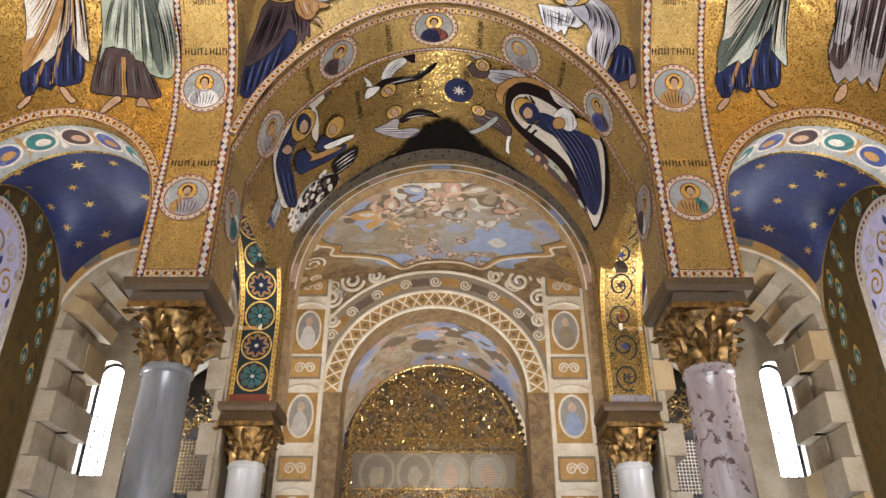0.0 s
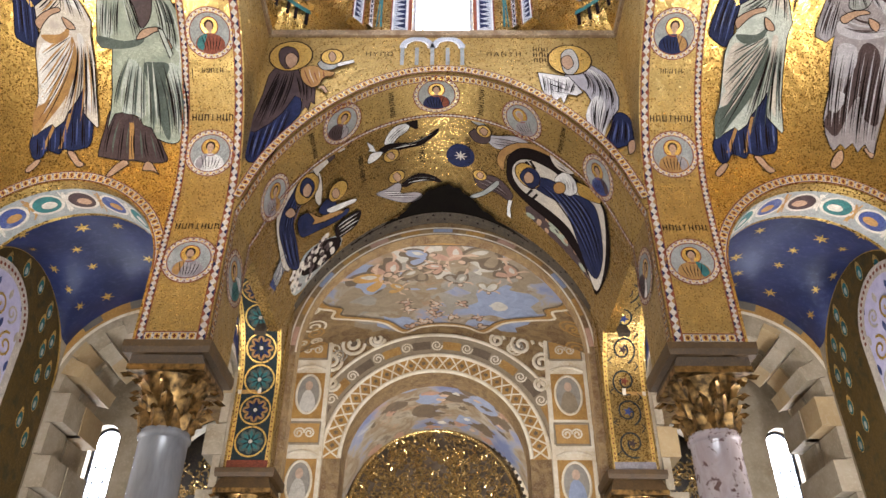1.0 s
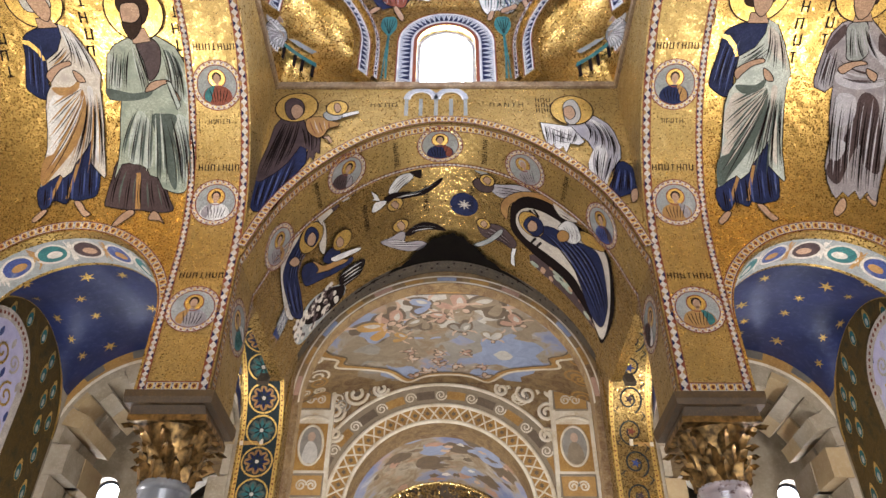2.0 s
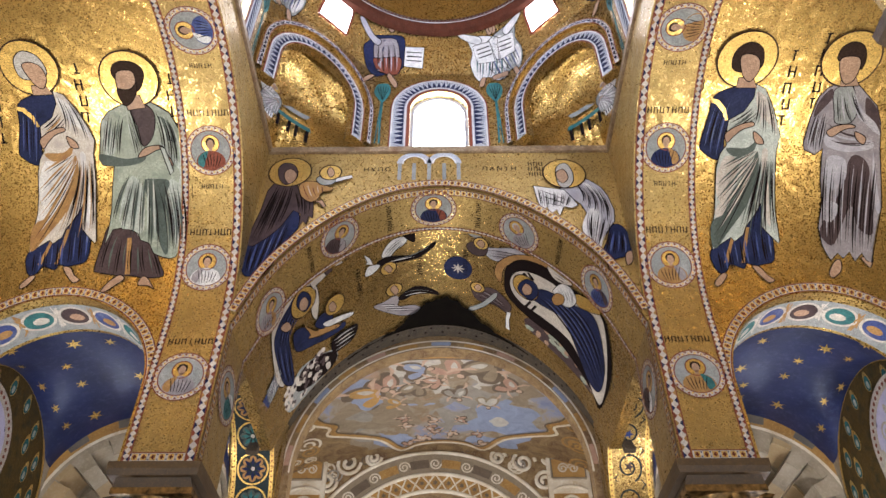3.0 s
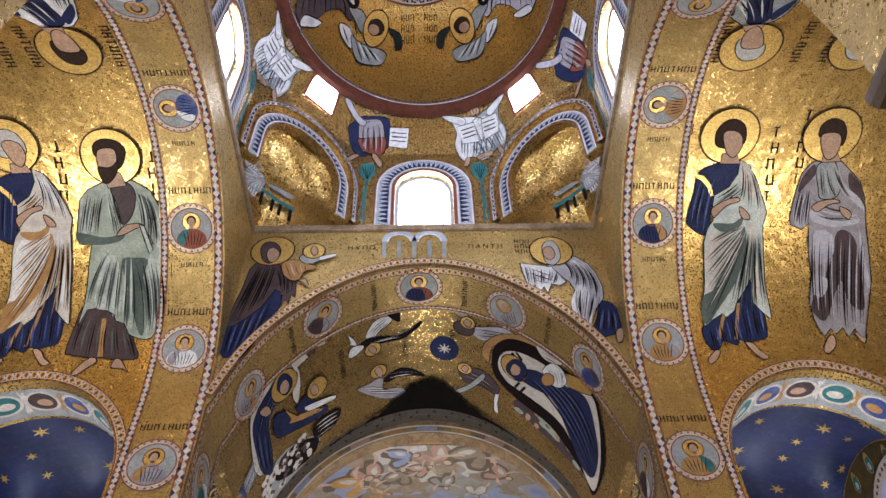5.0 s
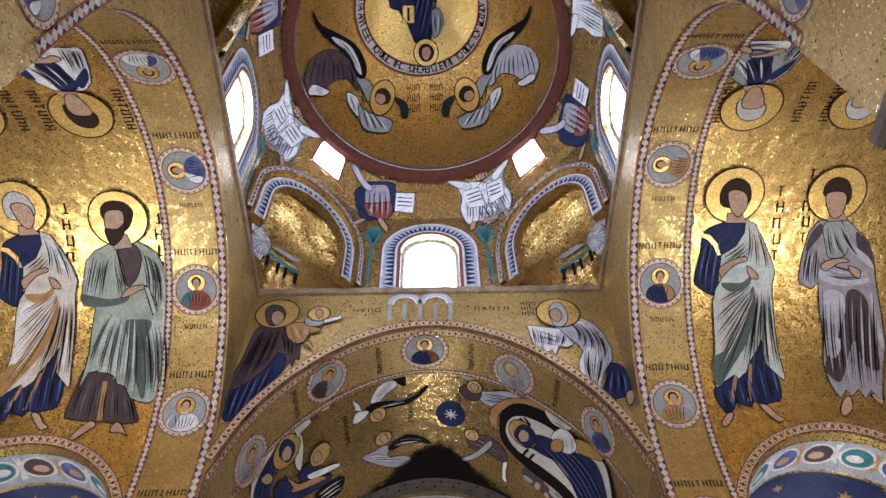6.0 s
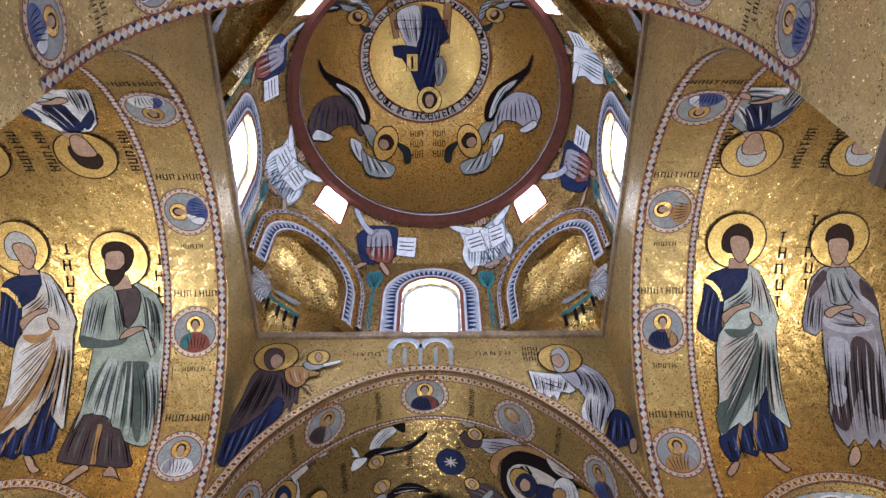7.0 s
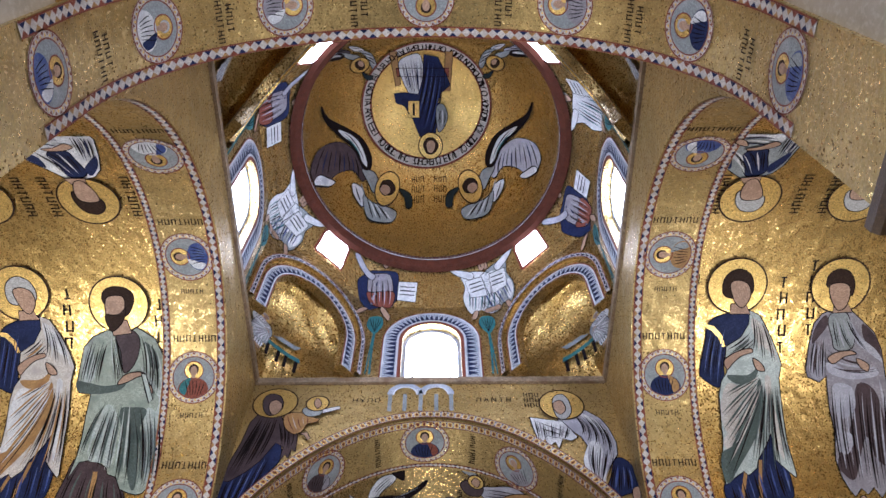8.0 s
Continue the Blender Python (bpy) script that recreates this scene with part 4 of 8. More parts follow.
def saint_turning(c):
    c.shape("tunic", c.tunic, [(0.105, 0.263), (0.14, 0.168), (0.154, 0.06), (0.132, 0.043), (0.043, 0.029), (-0.013, 0.029), (-0.072, 0.02), (-0.147, 0.03), (-0.126, 0.085), (-0.061, 0.193)])
    c.shape("stripe", OCHREM, [(0.034, 0.204), (0.015, 0.204), (-0.004, 0.036), (0.018, 0.036)], True)
    c.folds(INK, c.dark, 9, 0.012, ((0.097, 0.228), (0.13, 0.132), (0.119, 0.043)), ((-0.081, 0.157), (-0.107, 0.097), (-0.136, 0.032)))
    c.shape("foot", c.skin, [(0.047, 0.029), (0.078, -0), (0.102, -0.044), (0.083, -0.049), (0.049, -0.02), (0.015, 0.012), (0.025, 0.029)])
    c.shape("foot", c.skin, [(-0.059, 0.025), (-0.049, -0.014), (-0.095, -0.019), (-0.122, -0.036), (-0.109, -0.014), (-0.083, 0.02)])
    c.shape("mantle", c.mantle, [(-0.061, 0.81), (-0.001, 0.8), (0.047, 0.79), (0.108, 0.76), (0.146, 0.716), (0.158, 0.644), (0.167, 0.548), (0.153, 0.524), (0.105, 0.52), (0.113, 0.429), (0.113, 0.335), (0.116, 0.263), (0.128, 0.168), (0.099, 0.24), (0.044, 0.252), (-0.006, 0.235), (-0.027, 0.193), (-0.064, 0.181), (-0.091, 0.133), (-0.13, 0.117), (-0.161, 0.11), (-0.186, 0.117), (-0.207, 0.158), (-0.23, 0.158), (-0.23, 0.242), (-0.212, 0.384), (-0.213, 0.468), (-0.241, 0.361), (-0.234, 0.48), (-0.214, 0.575), (-0.188, 0.683), (-0.153, 0.755), (-0.096, 0.791)], True)
    c.shape("chest", c.tunic, [(0.013, 0.766), (-0.009, 0.693), (-0.026, 0.609), (-0.068, 0.646), (-0.088, 0.718), (-0.082, 0.766), (-0.048, 0.79)])
    c.shape("light_area", c.light, [(0.031, 0.478), (0.058, 0.406), (0.055, 0.311), (0.067, 0.252), (0.018, 0.24), (-0.031, 0.229), (-0.032, 0.336), (-0.013, 0.442)])
    c.shape("light_area", c.light, [(-0.097, 0.634), (-0.154, 0.574), (-0.219, 0.479), (-0.237, 0.373), (-0.2, 0.432), (-0.175, 0.443), (-0.182, 0.503), (-0.123, 0.574)])
    c.shape("light_area", c.light, [(0.146, 0.704), (0.122, 0.716), (0.094, 0.644), (0.097, 0.584), (0.144, 0.572)])
    c.shape("light_area", c.light, [(-0.131, 0.455), (-0.188, 0.432), (-0.204, 0.289), (-0.191, 0.158), (-0.156, 0.265)])
    c.shape("dark_area", c.dark, [(-0.026, 0.454), (-0.058, 0.336), (-0.122, 0.157), (-0.152, 0.146), (-0.118, 0.36), (-0.138, 0.455), (-0.078, 0.467)])
    c.shape("dark_area", c.dark, [(0.168, 0.572), (0.154, 0.529), (0.07, 0.52), (-0.013, 0.537), (-0.035, 0.566), (0.048, 0.554), (0.12, 0.567)])
    c.shape("dark_area", c.dark, [(-0.105, 0.742), (-0.152, 0.706), (-0.176, 0.634), (-0.14, 0.634), (-0.116, 0.682)])
    c.folds(INK, c.dark, 5, 0.012, ((0.109, 0.741), (0.135, 0.644), (0.144, 0.56)), ((0.045, 0.741), (0.07, 0.668), (0.078, 0.573)))
    c.folds(INK, c.light, 4, 0.012, ((0.013, 0.766), (-0.006, 0.669), (-0.027, 0.573)), ((0.029, 0.778), (0.027, 0.669), (0.006, 0.573)))
    c.folds(INK, c.light, 6, 0.012, ((-0.094, 0.766), (-0.135, 0.646), (-0.114, 0.55)), ((-0.146, 0.743), (-0.188, 0.623), (-0.186, 0.515)))
    c.folds(c.dark, c.light, 11, 0.016, ((0.032, 0.489), (0.09, 0.382), (0.093, 0.263)), ((-0.076, 0.478), (-0.101, 0.288), (-0.118, 0.145)))
    c.folds(c.dark, INK, 6, 0.013, ((-0.088, 0.478), (-0.152, 0.289), (-0.16, 0.134)), ((-0.186, 0.455), (-0.214, 0.313), (-0.223, 0.17)))
    c.shape("hand", c.skin, [(-0.004, 0.561), (-0.033, 0.602), (-0.093, 0.615), (-0.117, 0.603), (-0.082, 0.591), (-0.042, 0.569)])
    c.shape("hand", c.skin, [(-0.118, 0.574), (-0.142, 0.562), (-0.156, 0.527), (-0.125, 0.531)])
    c.shape("cloth", c.light, [(-0.1, 0.61), (-0.122, 0.603), (-0.158, 0.503), (-0.143, 0.484)], True)
    c.halo((-0.008, 0.905), 0.122)
    c.shape("neck", c.skin, [(0.032, 0.834), (-0.039, 0.834), (-0.057, 0.778), (0.02, 0.766)], True)
    c.shape("hair", c.hair, [(0.059, 0.917), (0.05, 0.962), (0.01, 0.982), (-0.043, 0.975), (-0.073, 0.938), (-0.06, 0.884), (-0.033, 0.851), (0.018, 0.863)])
    c.shape("face", c.skin, [(0.04, 0.932), (-0.003, 0.943), (-0.03, 0.933), (-0.032, 0.888), (-0.014, 0.844), (0.015, 0.814), (0.043, 0.838), (0.05, 0.888)])
    c.shape("beard", c.hair, [(0.051, 0.858), (0.045, 0.814), (0.024, 0.785), (-0.009, 0.81), (-0.031, 0.851), (-0.035, 0.888), (-0.011, 0.863), (0.018, 0.856)])


def saint_pointing(c):
    c.shape("tunic", c.tunic, [(-0.032, 0.125), (-0.021, 0.057), (0.005, 0.028), (0.029, 0.044), (0.045, 0.073), (0.095, 0.058), (0.11, 0.082), (0.14, 0.075), (0.173, 0.082), (0.221, 0.108), (0.219, 0.223), (0.21, 0.335), (0.156, 0.354), (0.032, 0.209)])
    c.shape("stripe", OCHREM, [(0.055, 0.199), (0.068, 0.2), (0.035, 0.079), (0.02, 0.078)], True)
    c.shape("stripe", OCHREM, [(0.114, 0.238), (0.127, 0.239), (0.102, 0.084), (0.089, 0.083)], True)
    c.folds(INK, COBALT, 10, 0.014, ((-0.004, 0.127), (0.004, 0.081), (0.007, 0.035)), ((0.197, 0.266), (0.204, 0.164), (0.21, 0.107)))
    c.shape("foot", c.skin, [(0.005, 0.028), (-0.027, -0.014), (-0.017, -0.032), (0.008, -0.011), (0.026, 0.025)])
    c.shape("foot", c.skin, [(0.129, 0.072), (0.153, 0.034), (0.187, 0.001), (0.211, 0.015), (0.185, 0.036), (0.16, 0.069)])
    c.shape("chest", c.tunic, [(0.062, 0.822), (-0.025, 0.797), (-0.077, 0.759), (-0.083, 0.678), (-0.097, 0.574), (-0.087, 0.54), (-0.022, 0.507), (-0, 0.547), (-0.004, 0.615), (0.015, 0.662), (0.058, 0.688), (0.087, 0.736), (0.088, 0.806)])
    c.shape("stripe", HALO, [(-0.083, 0.754), (-0.053, 0.749), (-0.019, 0.717), (0, 0.672), (-0.013, 0.669), (-0.031, 0.704), (-0.062, 0.732), (-0.083, 0.737)], True)
    c.folds(COBALT, INK, 5, 0.01, ((-0.061, 0.725), (-0.074, 0.632), (-0.078, 0.552)), ((-0.007, 0.752), (-0.024, 0.636), (-0.027, 0.522)))
    c.shape("mantle", c.mantle, [(0.002, 0.672), (0.056, 0.711), (0.084, 0.77), (0.08, 0.824), (0.122, 0.808), (0.167, 0.742), (0.202, 0.675), (0.225, 0.62), (0.216, 0.562), (0.224, 0.45), (0.231, 0.314), (0.247, 0.19), (0.241, 0.178), (0.207, 0.21), (0.178, 0.242), (0.175, 0.31), (0.173, 0.344), (0.151, 0.297), (0.112, 0.238), (0.101, 0.203), (0.067, 0.173), (0.051, 0.188), (0.016, 0.162), (-0.025, 0.13), (-0.029, 0.205), (-0.015, 0.297), (-0.017, 0.387), (-0.021, 0.477), (-0.011, 0.535), (0.01, 0.57), (0.001, 0.615)], True)
    c.shape("light_area", c.light, [(0.012, 0.525), (-0.016, 0.432), (-0.001, 0.343), (0.043, 0.335), (0.058, 0.438), (0.07, 0.506)])
    c.shape("light_area", c.light, [(0.01, 0.332), (-0.016, 0.285), (0.016, 0.265), (0.041, 0.301)])
    c.shape("light_area", c.light, [(0.159, 0.558), (0.172, 0.446), (0.186, 0.311), (0.211, 0.245), (0.212, 0.358), (0.188, 0.47), (0.182, 0.56)])
    c.shape("light_area", c.light, [(0.09, 0.794), (0.141, 0.763), (0.194, 0.663), (0.163, 0.673), (0.113, 0.715)])
    c.shape("dark_area", c.dark, [(-0.025, 0.251), (-0.028, 0.159), (-0.009, 0.138), (0.031, 0.198), (0.114, 0.328), (0.152, 0.467), (0.137, 0.557), (0.11, 0.441), (0.041, 0.301)])
    c.shape("dark_area", c.dark, [(0.011, 0.559), (0.091, 0.565), (0.134, 0.602), (0.114, 0.544), (0.046, 0.527)])
    c.folds(INK, c.light, 6, 0.012, ((0.092, 0.806), (0.124, 0.716), (0.107, 0.657)), ((0.137, 0.786), (0.19, 0.698), (0.209, 0.619)))
    c.folds(INK, c.dark, 4, 0.012, ((0.01, 0.661), (0.058, 0.688), (0.094, 0.736)), ((0.03, 0.617), (0.074, 0.643), (0.115, 0.692)))
    c.folds(c.dark, c.light, 11, 0.016, ((0.136, 0.568), (0.069, 0.529), (-0.003, 0.478)), ((0.149, 0.535), (0.089, 0.349), (-0.019, 0.149)))
    c.folds(c.dark, INK, 8, 0.013, ((0.149, 0.535), (0.149, 0.444), (0.078, 0.194)), ((0.206, 0.539), (0.208, 0.403), (0.238, 0.201)))
    c.shape("hand", c.skin, [(-0.004, 0.615), (0.039, 0.652), (0.094, 0.672), (0.107, 0.657), (0.063, 0.638), (0.031, 0.606), (0.01, 0.581)])
    c.shape("hand", c.skin, [(0.109, 0.634), (0.145, 0.614), (0.158, 0.586), (0.124, 0.59)])
    c.halo((0.012, 0.924), 0.115)
    c.shape("neck", c.skin, [(0, 0.846), (0.057, 0.85), (0.083, 0.81), (0.001, 0.804)], True)
    c.shape("hair", c.hair, [(-0.037, 0.885), (-0.045, 0.942), (-0.022, 0.981), (0.013, 0.994), (0.057, 0.973), (0.078, 0.922), (0.068, 0.886), (0.003, 0.869)])
    c.shape("face", c.skin, [(-0.016, 0.927), (0.014, 0.946), (0.055, 0.932), (0.071, 0.893), (0.065, 0.858), (0.044, 0.833), (0.012, 0.858)])


def saint_standing(c):
    c.shape("foot", c.skin, [(0.014, 0.055), (-0.022, -0), (-0.009, -0.024), (0.031, 0.012), (0.037, 0.055)])
    c.shape("foot", c.skin, [(0.125, 0.072), (0.137, 0.041), (0.155, 0.025), (0.173, 0.072)])
    c.shape("mantle", c.mantle, [(0.034, 0.828), (-0.032, 0.797), (-0.063, 0.756), (-0.081, 0.672), (-0.098, 0.565), (-0.092, 0.535), (-0.045, 0.514), (-0.013, 0.542), (-0.015, 0.507), (-0.017, 0.413), (-0.012, 0.32), (-0.035, 0.202), (-0.03, 0.131), (-0.017, 0.084), (-0.003, 0.055), (0.03, 0.089), (0.049, 0.065), (0.081, 0.094), (0.096, 0.051), (0.131, 0.089), (0.144, 0.056), (0.163, 0.046), (0.241, 0.297), (0.242, 0.415), (0.229, 0.544), (0.218, 0.65), (0.189, 0.721), (0.137, 0.769), (0.083, 0.817)], True)
    c.shape("chest", c.tunic, [(-0.006, 0.78), (0.013, 0.696), (0.027, 0.649), (0.087, 0.649), (0.108, 0.697), (0.075, 0.793), (0.037, 0.812)])
    c.shape("dark_area", c.dark, [(0.109, 0.508), (0.178, 0.485), (0.2, 0.368), (0.193, 0.179), (0.131, 0.203), (0.11, 0.297), (0.024, 0.131), (-0.021, 0.15), (-0.026, 0.202), (0.071, 0.367)])
    c.shape("dark_area", c.dark, [(-0.02, 0.792), (-0.061, 0.732), (-0.069, 0.672), (-0.035, 0.708), (-0.004, 0.756)])
    c.shape("dark_area", c.dark, [(0.138, 0.757), (0.198, 0.698), (0.219, 0.603), (0.183, 0.626), (0.144, 0.697)])
    c.shape("light_area", c.light, [(0.014, 0.507), (-0.006, 0.413), (0.035, 0.367), (0.089, 0.414), (0.084, 0.496)])
    c.shape("light_area", c.light, [(-0.002, 0.32), (-0.016, 0.249), (0.021, 0.226), (0.059, 0.296)])
    c.shape("light_area", c.light, [(-0.003, 0.601), (0.087, 0.56), (0.183, 0.579), (0.194, 0.544), (0.086, 0.527), (-0.003, 0.554)])
    c.shape("light_area", c.light, [(0.075, 0.793), (0.106, 0.721), (0.194, 0.65), (0.219, 0.598), (0.158, 0.643), (0.109, 0.685)])
    c.shape("light_area", c.light, [(0.2, 0.532), (0.219, 0.415), (0.234, 0.286), (0.217, 0.274), (0.206, 0.391)])
    c.shape("light_area", c.light, [(-0.057, 0.672), (-0.084, 0.577), (-0.068, 0.53), (-0.032, 0.531), (-0.019, 0.601), (-0.032, 0.649)])
    c.folds(INK, c.light, 13, 0.013, ((0.002, 0.507), (-0.007, 0.32), (-0.023, 0.143)), ((0.214, 0.485), (0.199, 0.297), (0.152, 0.084)))
    c.folds(c.dark, c.light, 4, 0.012, ((-0.008, 0.649), (0.076, 0.578), (0.183, 0.603)), ((-0.003, 0.554), (0.086, 0.531), (0.194, 0.555)))
    c.folds(INK, c.light, 6, 0.01, ((0.01, 0.78), (0.025, 0.696), (0.039, 0.649)), ((0.075, 0.793), (0.106, 0.721), (0.177, 0.65)))
    c.folds(INK, c.dark, 5, 0.012, ((-0.058, 0.696), (-0.079, 0.601), (-0.08, 0.542)), ((-0.023, 0.696), (-0.031, 0.601), (-0.032, 0.535)))
    c.shape("hand", c.skin, [(-0.008, 0.613), (0.028, 0.637), (0.087, 0.645), (0.111, 0.631), (0.064, 0.621), (0.016, 0.59)])
    c.shape("hand", c.skin, [(0.111, 0.614), (0.159, 0.591), (0.154, 0.56), (0.123, 0.579)])
    c.halo((0.025, 0.923), 0.118)
    c.shape("neck", c.skin, [(0.009, 0.84), (0.068, 0.841), (0.087, 0.807), (0.007, 0.802)], True)
    c.shape("hair", c.hair, [(-0.03, 0.918), (-0.031, 0.963), (0.002, 0.993), (0.051, 0.983), (0.08, 0.939), (0.083, 0.89), (0.062, 0.877), (-0.003, 0.909)])
    c.shape("face", c.skin, [(-0.019, 0.918), (0.016, 0.933), (0.057, 0.924), (0.07, 0.885), (0.058, 0.829), (0.024, 0.816), (-0.007, 0.865)])


def veiled_bearer(c):
    c.shape("robe", c.tunic, [(-0.119, 0.205), (-0.115, 0.078), (-0.082, -0.003), (-0.041, -0.017), (0.02, -0.019), (0.041, 0.021), (0.071, 0.084), (0.121, 0.279), (0.172, 0.419), (0.096, 0.612), (-0.063, 0.556)])
    c.folds(INK, c.light, 9, 0.018, ((-0.077, 0.228), (-0.086, 0.12), (-0.072, 0.006)), ((0.112, 0.464), (0.077, 0.19), (0.04, 0.001)))
    c.shape("mantle", c.mantle, [(0.003, 0.988), (-0.037, 0.953), (-0.048, 0.873), (-0.05, 0.79), (-0.084, 0.709), (-0.091, 0.53), (-0.113, 0.362), (-0.115, 0.227), (-0.075, 0.22), (0.002, 0.298), (0.062, 0.391), (0.113, 0.537), (0.164, 0.505), (0.17, 0.395), (0.19, 0.443), (0.214, 0.411), (0.218, 0.487), (0.245, 0.469), (0.227, 0.616), (0.189, 0.666), (0.132, 0.69), (0.1, 0.758), (0.069, 0.833), (0.052, 0.933)], True)
    c.folds(INK, c.dark, 8, 0.018, ((-0.026, 0.764), (-0.063, 0.556), (-0.099, 0.25)), ((0.069, 0.767), (0.086, 0.611), (0.045, 0.391)))
    c.folds(c.dark, INK, 4, 0.014, ((0.091, 0.715), (0.131, 0.613), (0.152, 0.514)), ((0.194, 0.64), (0.216, 0.565), (0.207, 0.491)))
    c.halo((0.027, 0.892), 0.138)
    c.shape("hood", c.mantle, [(-0.028, 0.818), (-0.055, 0.918), (-0.028, 0.976), (0.037, 0.966), (0.077, 0.9), (0.079, 0.822), (0.027, 0.766)])
    c.shape("face", c.skin, [(-0.005, 0.891), (0.029, 0.92), (0.074, 0.877), (0.074, 0.811), (0.039, 0.777), (0.002, 0.83)])
    c.shape("hand", c.skin, [(0.165, 0.665), (0.201, 0.692), (0.225, 0.641), (0.181, 0.62)])


def held_child(c):
    c.shape("robe", OCHREM, [(-0.404, 0.44), (-0.326, 0.169), (-0.146, 0.025), (-0.024, 0.092), (0.021, 0.274), (0.148, 0.33), (0.174, 0.417), (0.021, 0.457), (-0.191, 0.535)])
    c.folds(REDB, CREAM, 5, 0.012, ((-0.358, 0.445), (-0.281, 0.242), (-0.135, 0.053)), ((-0.025, 0.452), (0.003, 0.342), (0.024, 0.261)))
    c.shape("tunic", SLATE, [(-0.155, 0.582), (-0.025, 0.452), (0.153, 0.5), (0.182, 0.618), (0.054, 0.706), (-0.088, 0.691)])
    c.shape("arm", WHITE, [(0.166, 0.645), (0.428, 0.76), (0.463, 0.691), (0.199, 0.547)], True)
    c.shape("leg", c.skin, [(-0.056, 0.034), (0.045, 0.005), (0.117, -0.094), (0.16, -0.05), (0.069, 0.088)], True)
    c.halo((0.055, 0.78), 0.185)
    c.shape("face", c.skin, [(-0.009, 0.803), (0.022, 0.911), (0.114, 0.816), (0.123, 0.699), (0.065, 0.663)])


def stooping_elder(c):
    c.shape("tunic", c.tunic, [(0.086, 0.32), (0.013, 0.203), (-0.051, 0.114), (-0.044, 0.036), (0.037, 0.041), (0.1, 0.051), (0.167, 0.112), (0.17, 0.164), (0.175, 0.271), (0.141, 0.334)])
    c.folds(INK, COBALT, 7, 0.018, ((0.083, 0.293), (0.004, 0.179), (-0.042, 0.086)), ((0.165, 0.246), (0.159, 0.141), (0.114, 0.063)))
    c.shape("foot", c.skin, [(-0.04, 0.045), (-0.068, -0.033), (-0.03, -0.042), (-0.004, 0.046)])
    c.shape("foot", c.skin, [(0.087, 0.065), (0.058, -0.029), (0.107, -0.006), (0.136, 0.078)])
    c.shape("mantle", c.mantle, [(-0.068, 0.813), (-0.134, 0.749), (-0.165, 0.697), (-0.068, 0.643), (-0.031, 0.575), (-0.023, 0.487), (-0.099, 0.365), (-0.12, 0.289), (-0.112, 0.207), (-0.077, 0.146), (-0.002, 0.233), (0.086, 0.32), (0.133, 0.364), (0.172, 0.468), (0.182, 0.612), (0.169, 0.706), (0.117, 0.793), (0.056, 0.858)], True)
    c.shape("light_area", c.light, [(0.006, 0.508), (-0.099, 0.365), (-0.103, 0.231), (-0.042, 0.232), (0.037, 0.36), (0.066, 0.494)])
    c.shape("light_area", c.light, [(0.039, 0.812), (0.138, 0.683), (0.16, 0.517), (0.133, 0.565), (0.08, 0.697)])
    c.shape("light_area", c.light, [(0.017, 0.271), (-0.059, 0.142), (-0.105, 0.174), (-0.03, 0.213)])
    c.folds(INK, c.dark, 10, 0.018, ((-0.005, 0.81), (0.058, 0.642), (-0.031, 0.575)), ((0.139, 0.738), (0.187, 0.522), (0.103, 0.36)))
    c.folds(c.dark, INK, 7, 0.016, ((0.006, 0.508), (-0.084, 0.362), (-0.094, 0.203)), ((0.121, 0.423), (0.054, 0.3), (-0.062, 0.153)))
    c.shape("cloth", c.light, [(-0.296, 0.832), (-0.186, 0.781), (-0.095, 0.74), (-0.068, 0.643), (-0.054, 0.569), (-0.104, 0.547), (-0.155, 0.577), (-0.213, 0.494), (-0.213, 0.562), (-0.266, 0.529), (-0.269, 0.604), (-0.315, 0.564), (-0.313, 0.656), (-0.308, 0.732)], True)
    c.folds(INK, c.dark, 9, 0.016, ((-0.272, 0.802), (-0.283, 0.708), (-0.312, 0.598)), ((-0.07, 0.692), (-0.104, 0.623), (-0.141, 0.579)))
    c.folds(c.dark, INK, 3, 0.012, ((-0.27, 0.783), (-0.192, 0.704), (-0.084, 0.6)), ((-0.288, 0.668), (-0.225, 0.611), (-0.153, 0.582)))
    c.halo((-0.037, 0.9), 0.152)
    c.shape("hair", c.hair, [(-0.1, 0.915), (-0.055, 0.994), (0.01, 1.004), (0.026, 0.916), (-0.001, 0.809), (-0.069, 0.752), (-0.116, 0.788)])
    c.shape("face", c.skin, [(-0.086, 0.931), (-0.026, 0.942), (-0.024, 0.852), (-0.08, 0.804), (-0.107, 0.86)])


